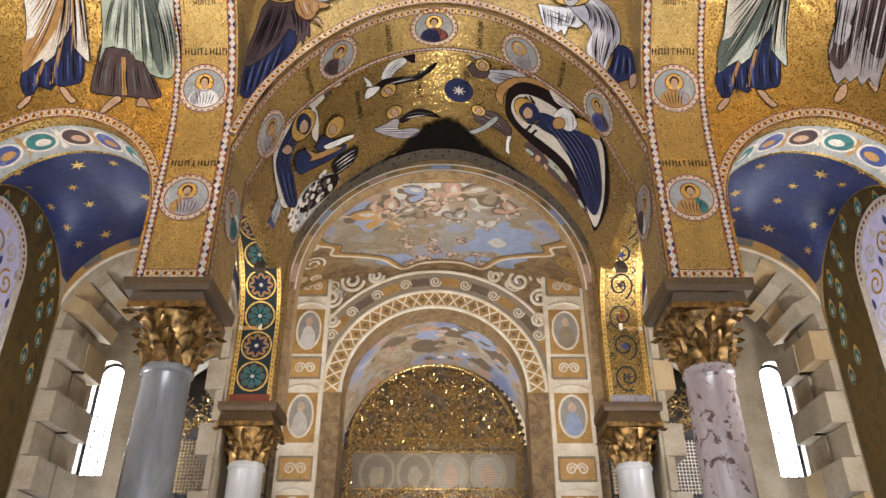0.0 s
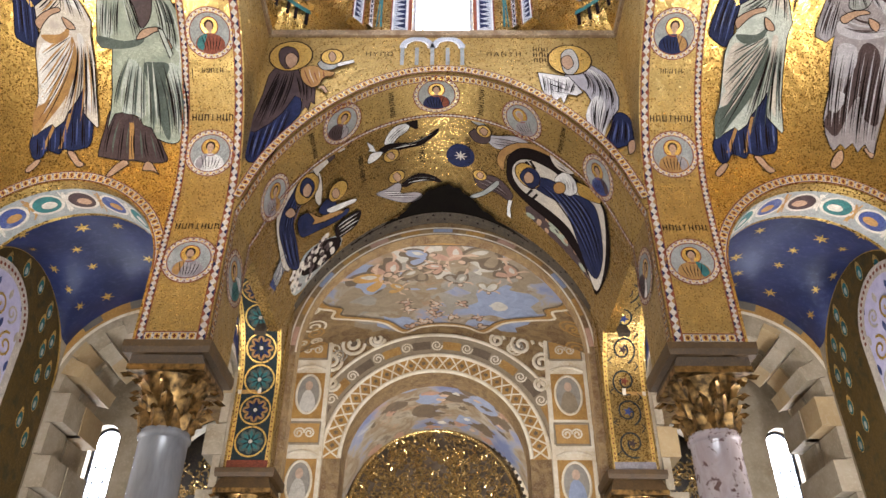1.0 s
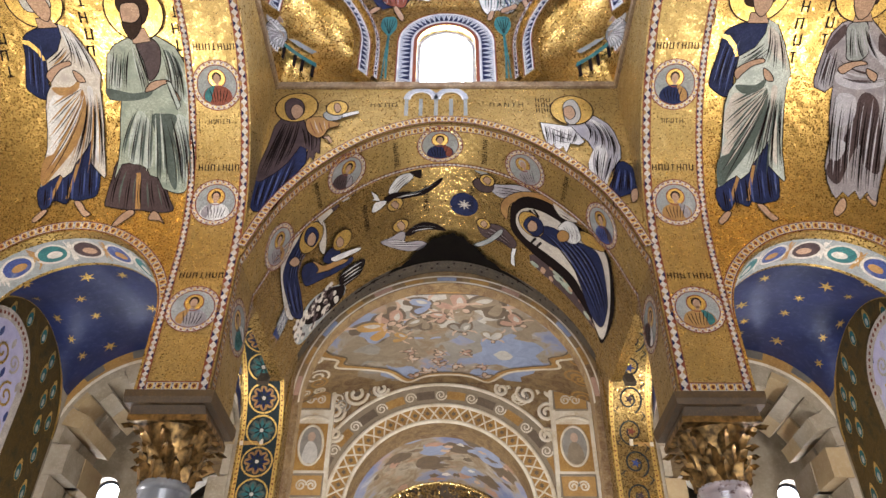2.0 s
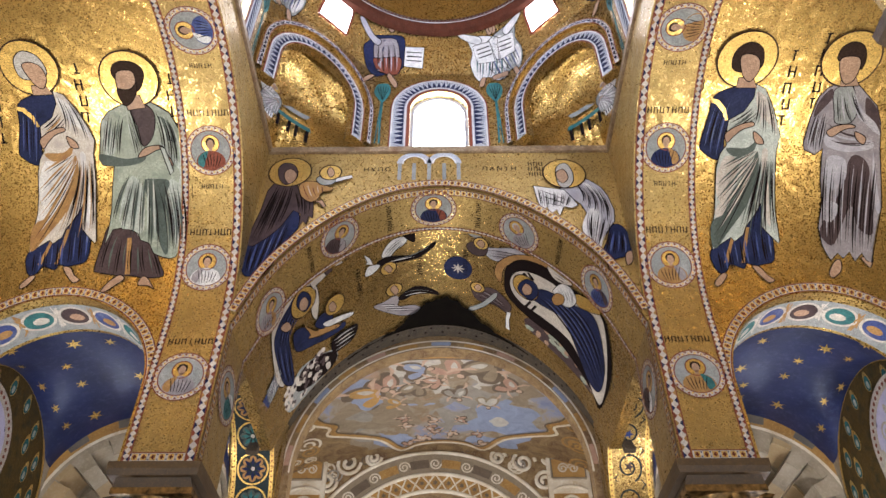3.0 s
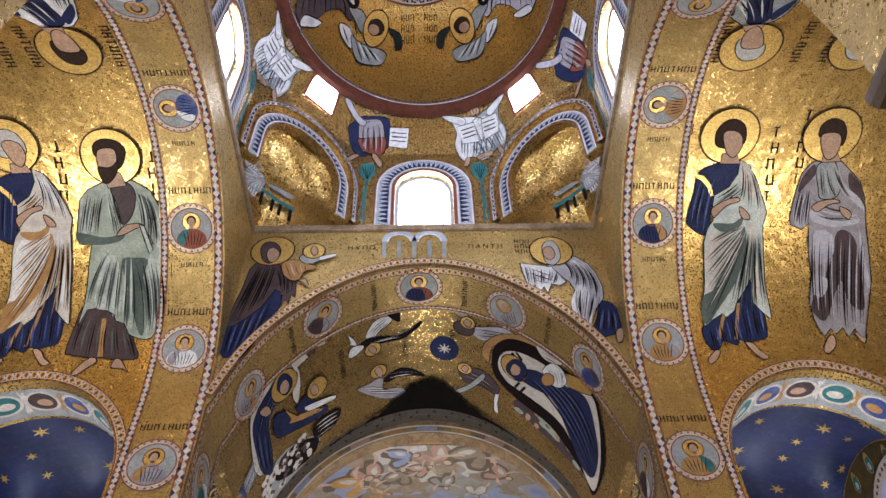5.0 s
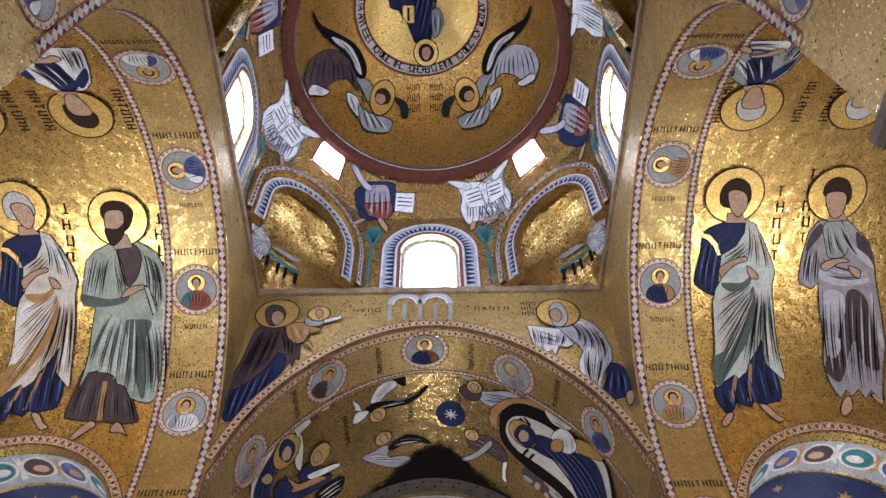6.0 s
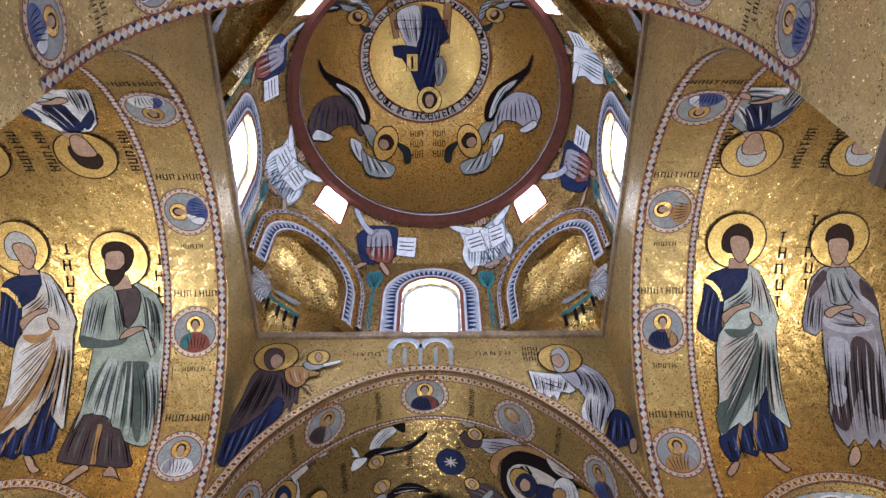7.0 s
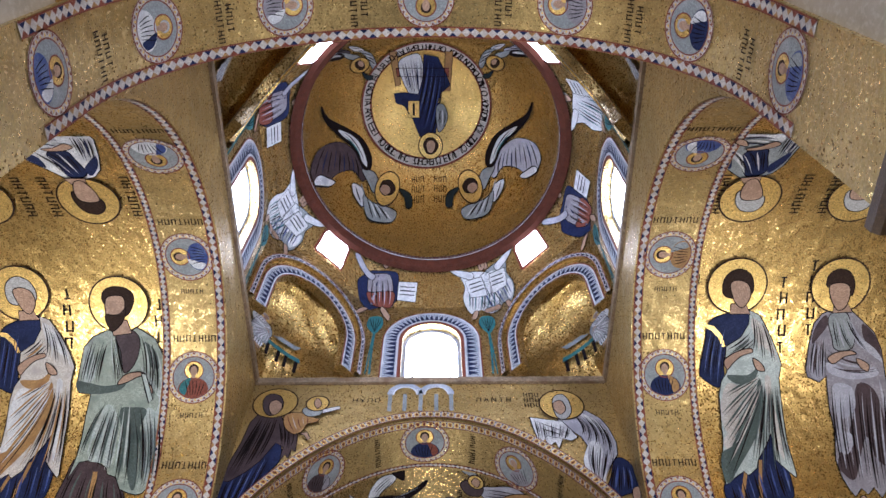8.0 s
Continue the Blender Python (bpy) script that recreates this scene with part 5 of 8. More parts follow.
def seated_mother(c):
    c.shape("bed", CREAM, [(-0.217, 0.056), (-0.354, 0.418), (-0.406, 0.67), (-0.352, 0.821), (-0.212, 0.949), (-0.071, 1.029), (0.008, 1.084), (0.161, 1.04), (0.273, 0.857), (0.321, 0.602), (0.227, 0.666), (0.134, 0.869), (-0.019, 0.98), (-0.133, 0.866), (-0.258, 0.7), (-0.252, 0.492), (-0.057, -0.024)])
    c.shape("robe", c.tunic, [(-0.025, 1.006), (-0.109, 0.961), (-0.19, 0.854), (-0.312, 0.702), (-0.345, 0.53), (-0.226, 0.241), (-0.08, -0.013), (0.124, -0.11), (0.039, 0.187), (-0.086, 0.487), (-0.089, 0.72), (0.02, 0.749), (0.132, 0.844), (0.078, 0.945)])
    c.folds(INK, COBALT, 8, 0.018, ((-0.108, 0.859), (-0.25, 0.668), (-0.236, 0.455)), ((0.085, 0.756), (-0.096, 0.643), (-0.079, 0.454)))
    c.folds(INK, COBALT, 5, 0.018, ((-0.294, 0.509), (-0.205, 0.232), (-0.059, -0.01)), ((-0.091, 0.427), (-0.009, 0.144), (0.1, -0.085)))
    c.halo((0.039, 0.861), 0.174)
    c.shape("hood", c.tunic, [(-0.054, 0.843), (-0.067, 0.956), (0.001, 0.994), (0.117, 0.924), (0.156, 0.82), (0.09, 0.741)])
    c.shape("face", c.skin, [(-0.021, 0.871), (0.037, 0.924), (0.115, 0.849), (0.099, 0.764), (0.012, 0.782)])
    c.shape("hand", c.skin, [(-0.271, 0.676), (-0.172, 0.711), (-0.081, 0.62), (-0.164, 0.595)])
    c.shape("crib", NAVY, [(-0.025, 0.527), (0.144, 0.547), (0.369, 0.366), (0.576, 0.386), (0.774, 0.466), (0.788, 0.382), (0.605, 0.3), (0.353, 0.269), (0.08, 0.286)])
    c.shape("crib_cloth", OCHREM, [(0.119, 0.58), (0.262, 0.432), (0.241, 0.386), (0.411, 0.368), (0.658, 0.395), (0.723, 0.446), (0.463, 0.471), (0.344, 0.448)])
    c.shape("crib", INK, [(0.666, 0.248), (0.875, 0.372), (1.002, 0.387), (1.008, 0.2), (0.889, 0.103), (0.745, 0.065)])
    c.folds(WHITE, CREAM, 4, 0.02, ((0.689, 0.228), (0.83, 0.313), (0.991, 0.373)), ((0.759, 0.076), (0.897, 0.132), (1.008, 0.2)))
    c.shape("nurse_robe", NAVY, [(0.302, 0.527), (0.352, 0.635), (0.444, 0.654), (0.562, 0.573), (0.517, 0.486), (0.427, 0.453)])
    c.shape("nurse_cloth", WHITE, [(0.431, 0.52), (0.625, 0.559), (0.843, 0.586), (0.848, 0.533), (0.638, 0.472), (0.51, 0.459)])
    c.halo((0.532, 0.732), 0.131)
    c.shape("nurse_face", c.skin, [(0.442, 0.736), (0.482, 0.783), (0.562, 0.713), (0.555, 0.644), (0.484, 0.659)])
    c.shape("tower", CREAM, [(0.056, 1.074), (0.218, 1.219), (0.305, 1.143), (0.164, 1.027), (0.148, 0.98)], True)
    c.shape("tower", PLUM, [(0.17, 1.226), (0.238, 1.273), (0.346, 1.176), (0.282, 1.12)], True)
    c.shape("tower", CREAM, [(0.288, 1.299), (0.39, 1.325), (0.461, 1.254), (0.376, 1.218)], True)
    c.shape("tower_window", INK, [(0.34, 1.28), (0.387, 1.293), (0.408, 1.273), (0.363, 1.258)], True)
    c.shape("tower", PLUM, [(0.423, 1.336), (0.468, 1.372), (0.519, 1.315), (0.481, 1.278)], True)


def flying_angel(c):
    c.shape("robe", c.light, [(0.035, -0.059), (0.3, 0.086), (0.386, 0.346), (0.344, 0.618), (0.135, 0.649), (0.086, 0.403), (-0.032, 0.13)])
    c.shape("robe", INK, [(0.146, -0.092), (0.028, -0.322), (-0.212, -0.002), (-0.014, -0.003)])
    c.folds(c.dark, INK, 4, 0.016, ((0.08, -0.007), (0.289, 0.213), (0.301, 0.579)), ((-0.006, 0.086), (0.093, 0.338), (0.143, 0.634)))
    c.shape("wing", INK, [(0.38, 0.847), (0.262, 0.621), (-0.067, 0.504), (-0.38, 0.376), (-0.533, 0.125), (-0.65, -0.22), (-0.689, 0.007), (-0.554, 0.407), (-0.285, 0.608), (-0.044, 0.737), (0.219, 0.844)])
    c.folds(SLATE, WHITE, 2, 0.014, ((0.01, 0.643), (-0.482, 0.416), (-0.631, -0.084)), ((0.187, 0.757), (-0.139, 0.628), (-0.525, 0.359)))
    c.shape("wing_tip", c.light, [(0.356, 0.83), (0.585, 0.928), (0.528, 1.193), (0.332, 1.086), (0.254, 0.867)])
    c.shape("wing_tip", c.light, [(0.625, 0.697), (0.868, 0.609), (0.664, 0.809), (0.703, 0.859), (0.458, 0.855)], True)
    c.halo((-0.007, 0.897), 0.197)
    c.shape("face", c.skin, [(0.114, 0.914), (0.07, 0.791), (-0.11, 0.879), (-0.106, 1.016)])


def bending_angel(c):
    c.shape("robe", GREYV, [(-0.55, 0.924), (-0.349, 0.818), (-0.16, 0.769), (-0.119, 0.64), (-0.257, 0.474), (-0.03, 0.242), (-0.016, -0.025), (-0.332, 0.169), (-0.485, 0.53)])
    c.folds(INK, c.light, 7, 0.014, ((-0.459, 0.855), (-0.311, 0.682), (-0.257, 0.474)), ((-0.482, 0.629), (-0.34, 0.352), (-0.076, 0.074)))
    c.shape("wing", INK, [(-0.141, 0.644), (0.075, 0.684), (0.28, 0.624), (0.434, 0.4), (0.464, 0.2), (0.292, 0.363), (0.081, 0.506), (-0.089, 0.532)])
    c.folds(SLATE, WHITE, 2, 0.014, ((0.007, 0.675), (0.248, 0.575), (0.435, 0.307)), ((-0.04, 0.605), (0.149, 0.516), (0.347, 0.355)))
    c.halo((-0.064, 0.907), 0.150)
    c.shape("face", c.skin, [(-0.108, 0.974), (-0, 1), (-0.012, 0.834), (-0.124, 0.763)])


def grey_angel(c):
    c.shape("robe", c.light, [(-0.085, 1.008), (-0.015, 0.719), (0.102, 0.301), (-0.01, -0.001), (-0.194, 0.437), (-0.354, 0.743), (-0.266, 0.933)])
    c.folds(c.dark, GREYV, 6, 0.016, ((-0.124, 0.922), (-0.068, 0.548), (-0.014, 0.124)), ((-0.289, 0.912), (-0.28, 0.68), (-0.18, 0.436)))
    c.shape("wing", SLATE, [(0.351, 1.258), (0.24, 1.033), (0.003, 0.865), (-0.072, 0.95), (0.123, 1.098), (0.215, 1.241)])
    c.shape("sleeve", PLUM, [(-0.045, 1.312), (0.066, 1.104), (-0.087, 0.895), (-0.282, 1.003), (-0.266, 1.226)])
    c.halo((0.023, 1.02), 0.142)
    c.shape("face", c.skin, [(0.01, 1.109), (0.119, 1.022), (0.041, 0.94), (-0.085, 1.008)])


def dark_angel(c):
    c.shape("robe", PLUM, [(0.058, 1.177), (0.195, 0.922), (0.348, 0.634), (0.308, 0.315), (0.174, 0.044), (-0.125, 0.05), (-0.161, 0.414), (-0.336, 0.863)])
    c.folds(INK, GREYV, 5, 0.014, ((0.056, 1.054), (0.177, 0.674), (0.071, 0.122)), ((-0.242, 0.933), (-0.097, 0.557), (-0.107, 0.128)))
    c.shape("wing", SLATE, [(-0.773, 0.926), (-0.369, 0.722), (0.241, 0.587), (0.146, 0.48), (-0.406, 0.593), (-0.806, 0.801)])
    c.shape("trail", WHITE, [(-0.088, 0.067), (-0.006, -0.039), (-0.323, -0.112), (-0.636, -0.291), (-0.645, -0.148), (-0.342, -0.011)], True)
    c.halo((0.095, 1.007), 0.177)
    c.shape("face", c.skin, [(0.036, 1.077), (0.203, 1.051), (0.164, 0.926), (-0.015, 0.931)])


def resting_mother(c):
    c.shape("cave", OCHREM, [(-0.192, 1.167), (-0.076, 1.209), (0.082, 1.178), (0.238, 1.079), (0.356, 0.977), (0.415, 0.717), (0.262, 0.918), (0.099, 1.096), (-0.074, 1.147), (-0.221, 1.085)])
    c.shape("cave", INK, [(-0.158, 1.093), (-0.286, 0.977), (-0.281, 0.745), (-0.158, 0.478), (-0.116, 0.283), (-0.06, 0.065), (-0.031, -0.054), (0.323, 0.114), (0.512, 0.374), (0.523, 0.521), (0.366, 0.744), (0.286, 0.936), (0.129, 1.105), (-0.031, 1.142)])
    c.shape("bed", CREAM, [(-0.199, 0.999), (-0.111, 1.063), (-0.003, 1.067), (0.095, 1.007), (0.201, 0.873), (0.281, 0.741), (0.497, 0.535), (0.482, 0.38), (0.263, 0.121), (0.01, -0.031), (-0.053, 0.052), (-0.021, 0.284), (-0.024, 0.453), (-0.139, 0.685), (-0.227, 0.875)])
    c.shape("stripe", INK, [(0.021, 1.032), (0.049, 1.027), (0.043, 0.966), (0.015, 0.97)], True)
    c.shape("stripe", INK, [(0.067, 1.017), (0.086, 1.007), (0.078, 0.943), (0.051, 0.947)], True)
    c.shape("stripe", INK, [(-0.23, 0.843), (-0.131, 0.85), (-0.123, 0.83), (-0.223, 0.823)], True)
    c.shape("stripe", INK, [(-0.215, 0.792), (-0.114, 0.8), (-0.106, 0.78), (-0.207, 0.772)], True)
    c.shape("ground", HALO, [(0.375, 0.697), (0.52, 0.58), (0.517, 0.499), (0.329, 0.61)])
    c.shape("robe", c.tunic, [(-0.095, 0.875), (0.009, 0.888), (0.128, 0.818), (0.215, 0.689), (0.394, 0.556), (0.433, 0.467), (0.376, 0.326), (0.26, 0.158), (0.059, 0.051), (-0.038, 0.162), (0.025, 0.426), (0.069, 0.607), (-0.041, 0.757)])
    c.folds(INK, COBALT, 11, 0.02, ((-0.017, 0.838), (0.077, 0.614), (0.038, 0.092)), ((0.199, 0.709), (0.405, 0.473), (0.25, 0.178)))
    c.halo((-0.053, 0.941), 0.110)
    c.shape("veil", c.tunic, [(-0.143, 0.956), (-0.07, 0.994), (0.028, 0.979), (0.061, 0.905), (-0.008, 0.845), (-0.117, 0.854)])
    c.shape("child", WHITE, [(0.184, 0.809), (0.317, 0.804), (0.371, 0.734), (0.336, 0.65), (0.228, 0.644), (0.162, 0.695), (0.157, 0.763)])
    c.folds(GREYV, SLATE, 5, 0.014, ((0.23, 0.799), (0.237, 0.74), (0.178, 0.693)), ((0.339, 0.755), (0.339, 0.701), (0.259, 0.642)))
    c.shape("midwife", CREAM, [(0.303, 0.961), (0.383, 0.854), (0.406, 0.755), (0.317, 0.804), (0.271, 0.875)])
    c.folds(INK, GREYV, 3, 0.012, ((0.312, 0.943), (0.356, 0.865), (0.393, 0.778)), ((0.28, 0.881), (0.329, 0.831), (0.346, 0.792)))
    c.shape("swaddling", OCHREM, [(0.112, 0.767), (0.197, 0.775), (0.246, 0.727), (0.185, 0.691), (0.096, 0.716)])
    c.shape("face", c.skin, [(-0.095, 0.953), (-0.016, 0.965), (0.001, 0.913), (-0.056, 0.884), (-0.117, 0.908)])


def enthroned(c):
    c.shape("throne_post", OCHREM, [(-0.286, -0.015), (-0.218, -0.003), (-0.224, 0.344), (-0.272, 0.353)], True)
    c.shape("throne_post", OCHREM, [(0.216, 0.045), (0.288, 0.048), (0.234, 0.445), (0.175, 0.453)], True)
    c.shape("cushion", REDB, [(-0.25, 0.168), (0.24, 0.219), (0.234, 0.305), (-0.25, 0.254)], True)
    c.shape("robe", WHITE, [(-0.224, 0.126), (-0.134, 0.058), (-0.008, 0.076), (-0.021, 0.427), (-0.128, 0.481), (-0.204, 0.302)])
    c.folds(GREYV, NAVY, 7, 0.016, ((-0.189, 0.091), (-0.187, 0.293), (-0.136, 0.459)), ((-0.024, 0.085), (-0.029, 0.285), (-0.05, 0.453)))
    c.shape("mantle", c.tunic, [(0.019, 0.061), (0.145, 0.1), (0.21, 0.276), (0.238, 0.389), (0.142, 0.469), (0.108, 0.55), (0.142, 0.606), (0.085, 0.763), (0.055, 0.866), (-0.031, 0.918), (-0.097, 0.851), (-0.147, 0.686), (-0.215, 0.552), (-0.29, 0.512), (-0.295, 0.415), (-0.201, 0.422), (-0.072, 0.456), (-0.016, 0.316)], True)
    c.folds(INK, COBALT, 9, 0.016, ((0.042, 0.092), (0, 0.373), (-0.118, 0.664)), ((0.184, 0.274), (0.131, 0.605), (0.009, 0.887)))
    c.shape("book", HALO, [(-0.173, 0.509), (-0.067, 0.523), (-0.082, 0.684), (-0.189, 0.669)], True)
    c.shape("book_mark", INK, [(-0.133, 0.536), (-0.112, 0.539), (-0.123, 0.658), (-0.144, 0.655)], True)
    c.shape("sleeve", SLATE, [(0.088, 0.602), (0.16, 0.574), (0.194, 0.69), (0.148, 0.798), (0.086, 0.825)])
    c.folds(INK, WHITE, 3, 0.012, ((0.108, 0.615), (0.122, 0.713), (0.104, 0.807)), ((0.174, 0.607), (0.178, 0.688), (0.143, 0.788)))
    c.halo((0.004, 0.951), 0.115)
    c.shape("hair", c.hair, [(-0.067, 0.945), (-0.029, 0.884), (0.042, 0.89), (0.08, 0.958), (0.031, 1.021), (-0.034, 1.016)])
    c.shape("face", c.skin, [(-0.039, 0.948), (-0.014, 0.906), (0.035, 0.91), (0.053, 0.955), (0.021, 1.012), (-0.023, 1.008)])


def bowing_archangel(c):
    c.shape("robe", c.mantle, [(0.167, -0.151), (0.272, -0.152), (0.335, -0.052), (0.346, 0.123), (0.269, 0.314), (0.156, 0.49), (0.045, 0.645), (-0.054, 0.603), (0.043, 0.422), (0.021, 0.242), (-0.037, 0.137), (-0.009, 0.005), (0.09, -0.105)])
    c.folds(INK, c.dark, 10, 0.018, ((0.31, -0.074), (0.162, -0.096), (0.031, -0.042)), ((0.21, 0.383), (0.071, 0.573), (-0.033, 0.6)))
    c.shape("foot_cloth", WHITE, [(0.03, -0.043), (0.05, -0.005), (-0.005, 0.118), (-0.059, 0.236), (-0.078, 0.161), (-0.018, 0.011)])
    c.shape("tunic", SLATE, [(0.068, 0.533), (0.065, 0.721), (-0.043, 0.844), (-0.138, 0.807), (-0.046, 0.674)])
    c.shape("sash", c.light, [(-0.079, 0.471), (-0.112, 0.626), (-0.211, 0.739), (-0.266, 0.706), (-0.179, 0.543)])
    c.shape("drape", c.tunic, [(-0.17, 0.674), (-0.222, 0.854), (-0.221, 1.203), (-0.317, 1.185), (-0.35, 0.947), (-0.313, 0.792)])
    c.folds(INK, c.light, 6, 0.014, ((-0.188, 0.734), (-0.292, 0.851), (-0.34, 0.924)), ((-0.235, 0.946), (-0.274, 1.099), (-0.301, 1.176)))
    c.folds(INK, SLATE, 4, 0.014, ((-0.104, 0.524), (-0.176, 0.595), (-0.247, 0.686)), ((0.027, 0.68), (-0.051, 0.762), (-0.13, 0.786)))
    c.shape("wing", INK, [(0.817, -0.332), (0.642, -0.181), (0.531, 0.081), (0.419, 0.37), (0.242, 0.585), (0.104, 0.651), (0.067, 0.575), (0.146, 0.454), (0.283, 0.308), (0.412, 0.057), (0.611, -0.209)])
    c.shape("feathers", WHITE, [(0.5, 0.004), (0.408, 0.292), (0.226, 0.507), (0.102, 0.592), (0.149, 0.485), (0.3, 0.333), (0.418, 0.091)])
    c.folds(INK, TEAL, 3, 0.012, ((0.476, 0.067), (0.363, 0.329), (0.134, 0.543)), ((0.439, 0.045), (0.314, 0.27), (0.163, 0.471)))
    c.shape("small_wing", TEALD, [(-0.02, 1.136), (-0.016, 1.335), (-0.118, 1.413), (-0.159, 1.333), (-0.082, 1.267)])
    c.halo((-0.052, 0.982), 0.174)
    c.shape("hair", c.hair, [(-0.088, 0.876), (-0.009, 0.88), (0.028, 0.986), (-0.023, 1.093), (-0.099, 1.077), (-0.128, 0.976)])
    c.shape("face", c.skin, [(-0.099, 0.882), (-0.037, 0.902), (-0.032, 0.998), (-0.085, 1.043), (-0.135, 0.979)])


def crowned_prophet(c):
    c.shape("mantle", c.mantle, [(-0.313, 0.574), (-0.273, 0.676), (-0.142, 0.798), (0.143, 0.819), (0.188, 0.684), (0.207, 0.564), (0.118, 0.395), (-0.027, 0.372), (-0.207, 0.345)])
    c.shape("robe", GREYV, [(-0.168, 0.734), (0.075, 0.773), (0.124, 0.466), (0.087, 0.351), (-0.085, 0.412), (-0.167, 0.522)])
    c.shape("hem", REDB, [(-0.169, 0.536), (0.124, 0.558), (0.087, 0.351), (-0.106, 0.42)])
    c.folds(INK, c.light, 8, 0.014, ((-0.129, 0.718), (-0.132, 0.539), (-0.101, 0.419)), ((0.064, 0.748), (0.11, 0.54), (0.076, 0.372)))
    c.shape("sleeve", c.light, [(-0.42, 0.896), (-0.363, 0.929), (-0.212, 0.784), (-0.102, 0.742), (-0.152, 0.677), (-0.287, 0.743)])
    c.shape("foot", c.skin, [(-0.224, 0.289), (-0.317, 0.134), (-0.272, 0.136), (-0.146, 0.335)])
    c.shape("foot", c.skin, [(0.018, 0.373), (0.071, 0.167), (0.031, 0.106), (-0.02, 0.321)])
    c.shape("scroll", WHITE, [(0.181, 0.684), (0.417, 0.658), (0.368, 0.386), (0.161, 0.44)], True)
    c.shape("scroll_line", INK, [(0.201, 0.623), (0.377, 0.597), (0.377, 0.584), (0.201, 0.61)], True)
    c.shape("scroll_line", INK, [(0.201, 0.574), (0.373, 0.542), (0.372, 0.529), (0.2, 0.554)], True)
    c.shape("scroll_line", INK, [(0.193, 0.519), (0.362, 0.488), (0.362, 0.475), (0.194, 0.506)], True)
    c.shape("hair", c.hair, [(-0.049, 0.916), (-0.046, 0.991), (0.054, 1.018), (0.079, 0.937), (0.026, 0.856)])
    c.shape("face", c.skin, [(-0.033, 0.911), (0.006, 0.96), (0.056, 0.923), (0.041, 0.862), (-0.003, 0.852)])
    c.shape("crown", HALO, [(-0.049, 0.975), (-0.044, 1.027), (-0, 1.01), (0.034, 1.04), (0.058, 0.991)], True)


def robed_prophet(c):
    c.shape("robe", c.mantle, [(-0.308, 0.785), (-0.072, 0.824), (0.121, 0.773), (0.235, 0.617), (0.175, 0.354), (0.096, 0.215), (-0.023, 0.272), (-0.118, 0.165), (-0.245, 0.407), (-0.237, 0.597)])
    c.shape("light_area", c.light, [(-0.076, 0.765), (0.114, 0.725), (0.136, 0.516), (-0.014, 0.42), (-0.112, 0.561)])
    c.shape("light_area", c.light, [(-0.21, 0.514), (-0.11, 0.368), (-0.121, 0.231), (-0.217, 0.382)])
    c.folds(c.dark, INK, 9, 0.014, ((-0.129, 0.765), (-0.197, 0.516), (-0.147, 0.228)), ((0.102, 0.738), (0.166, 0.506), (0.079, 0.252)))
    c.shape("sleeve", c.light, [(-0.585, 0.927), (-0.434, 0.855), (-0.143, 0.803), (-0.158, 0.706), (-0.362, 0.758), (-0.5, 0.851)])
    c.shape("scroll", WHITE, [(0.087, 0.769), (0.321, 0.776), (0.322, 0.534), (0.113, 0.517)], True)
    c.shape("scroll_line", INK, [(0.114, 0.725), (0.286, 0.718), (0.284, 0.703), (0.112, 0.71)], True)
    c.shape("scroll_line", INK, [(0.117, 0.671), (0.286, 0.663), (0.283, 0.649), (0.115, 0.656)], True)
    c.shape("scroll_line", INK, [(0.117, 0.623), (0.285, 0.609), (0.283, 0.594), (0.116, 0.608)], True)
    c.shape("foot", c.skin, [(-0.093, 0.214), (-0.097, 0.058), (-0.046, 0.065), (-0.043, 0.231)])
    c.shape("foot", c.skin, [(0.025, 0.285), (0.102, 0.361), (0.125, 0.289), (0.047, 0.21)])
    c.shape("hair", c.hair, [(-0.081, 0.931), (-0.043, 1.009), (0.051, 0.981), (0.063, 0.9), (-0.009, 0.854)])
    c.shape("face", c.skin, [(-0.058, 0.923), (-0.006, 0.967), (0.039, 0.904), (0.007, 0.834), (-0.039, 0.835)])


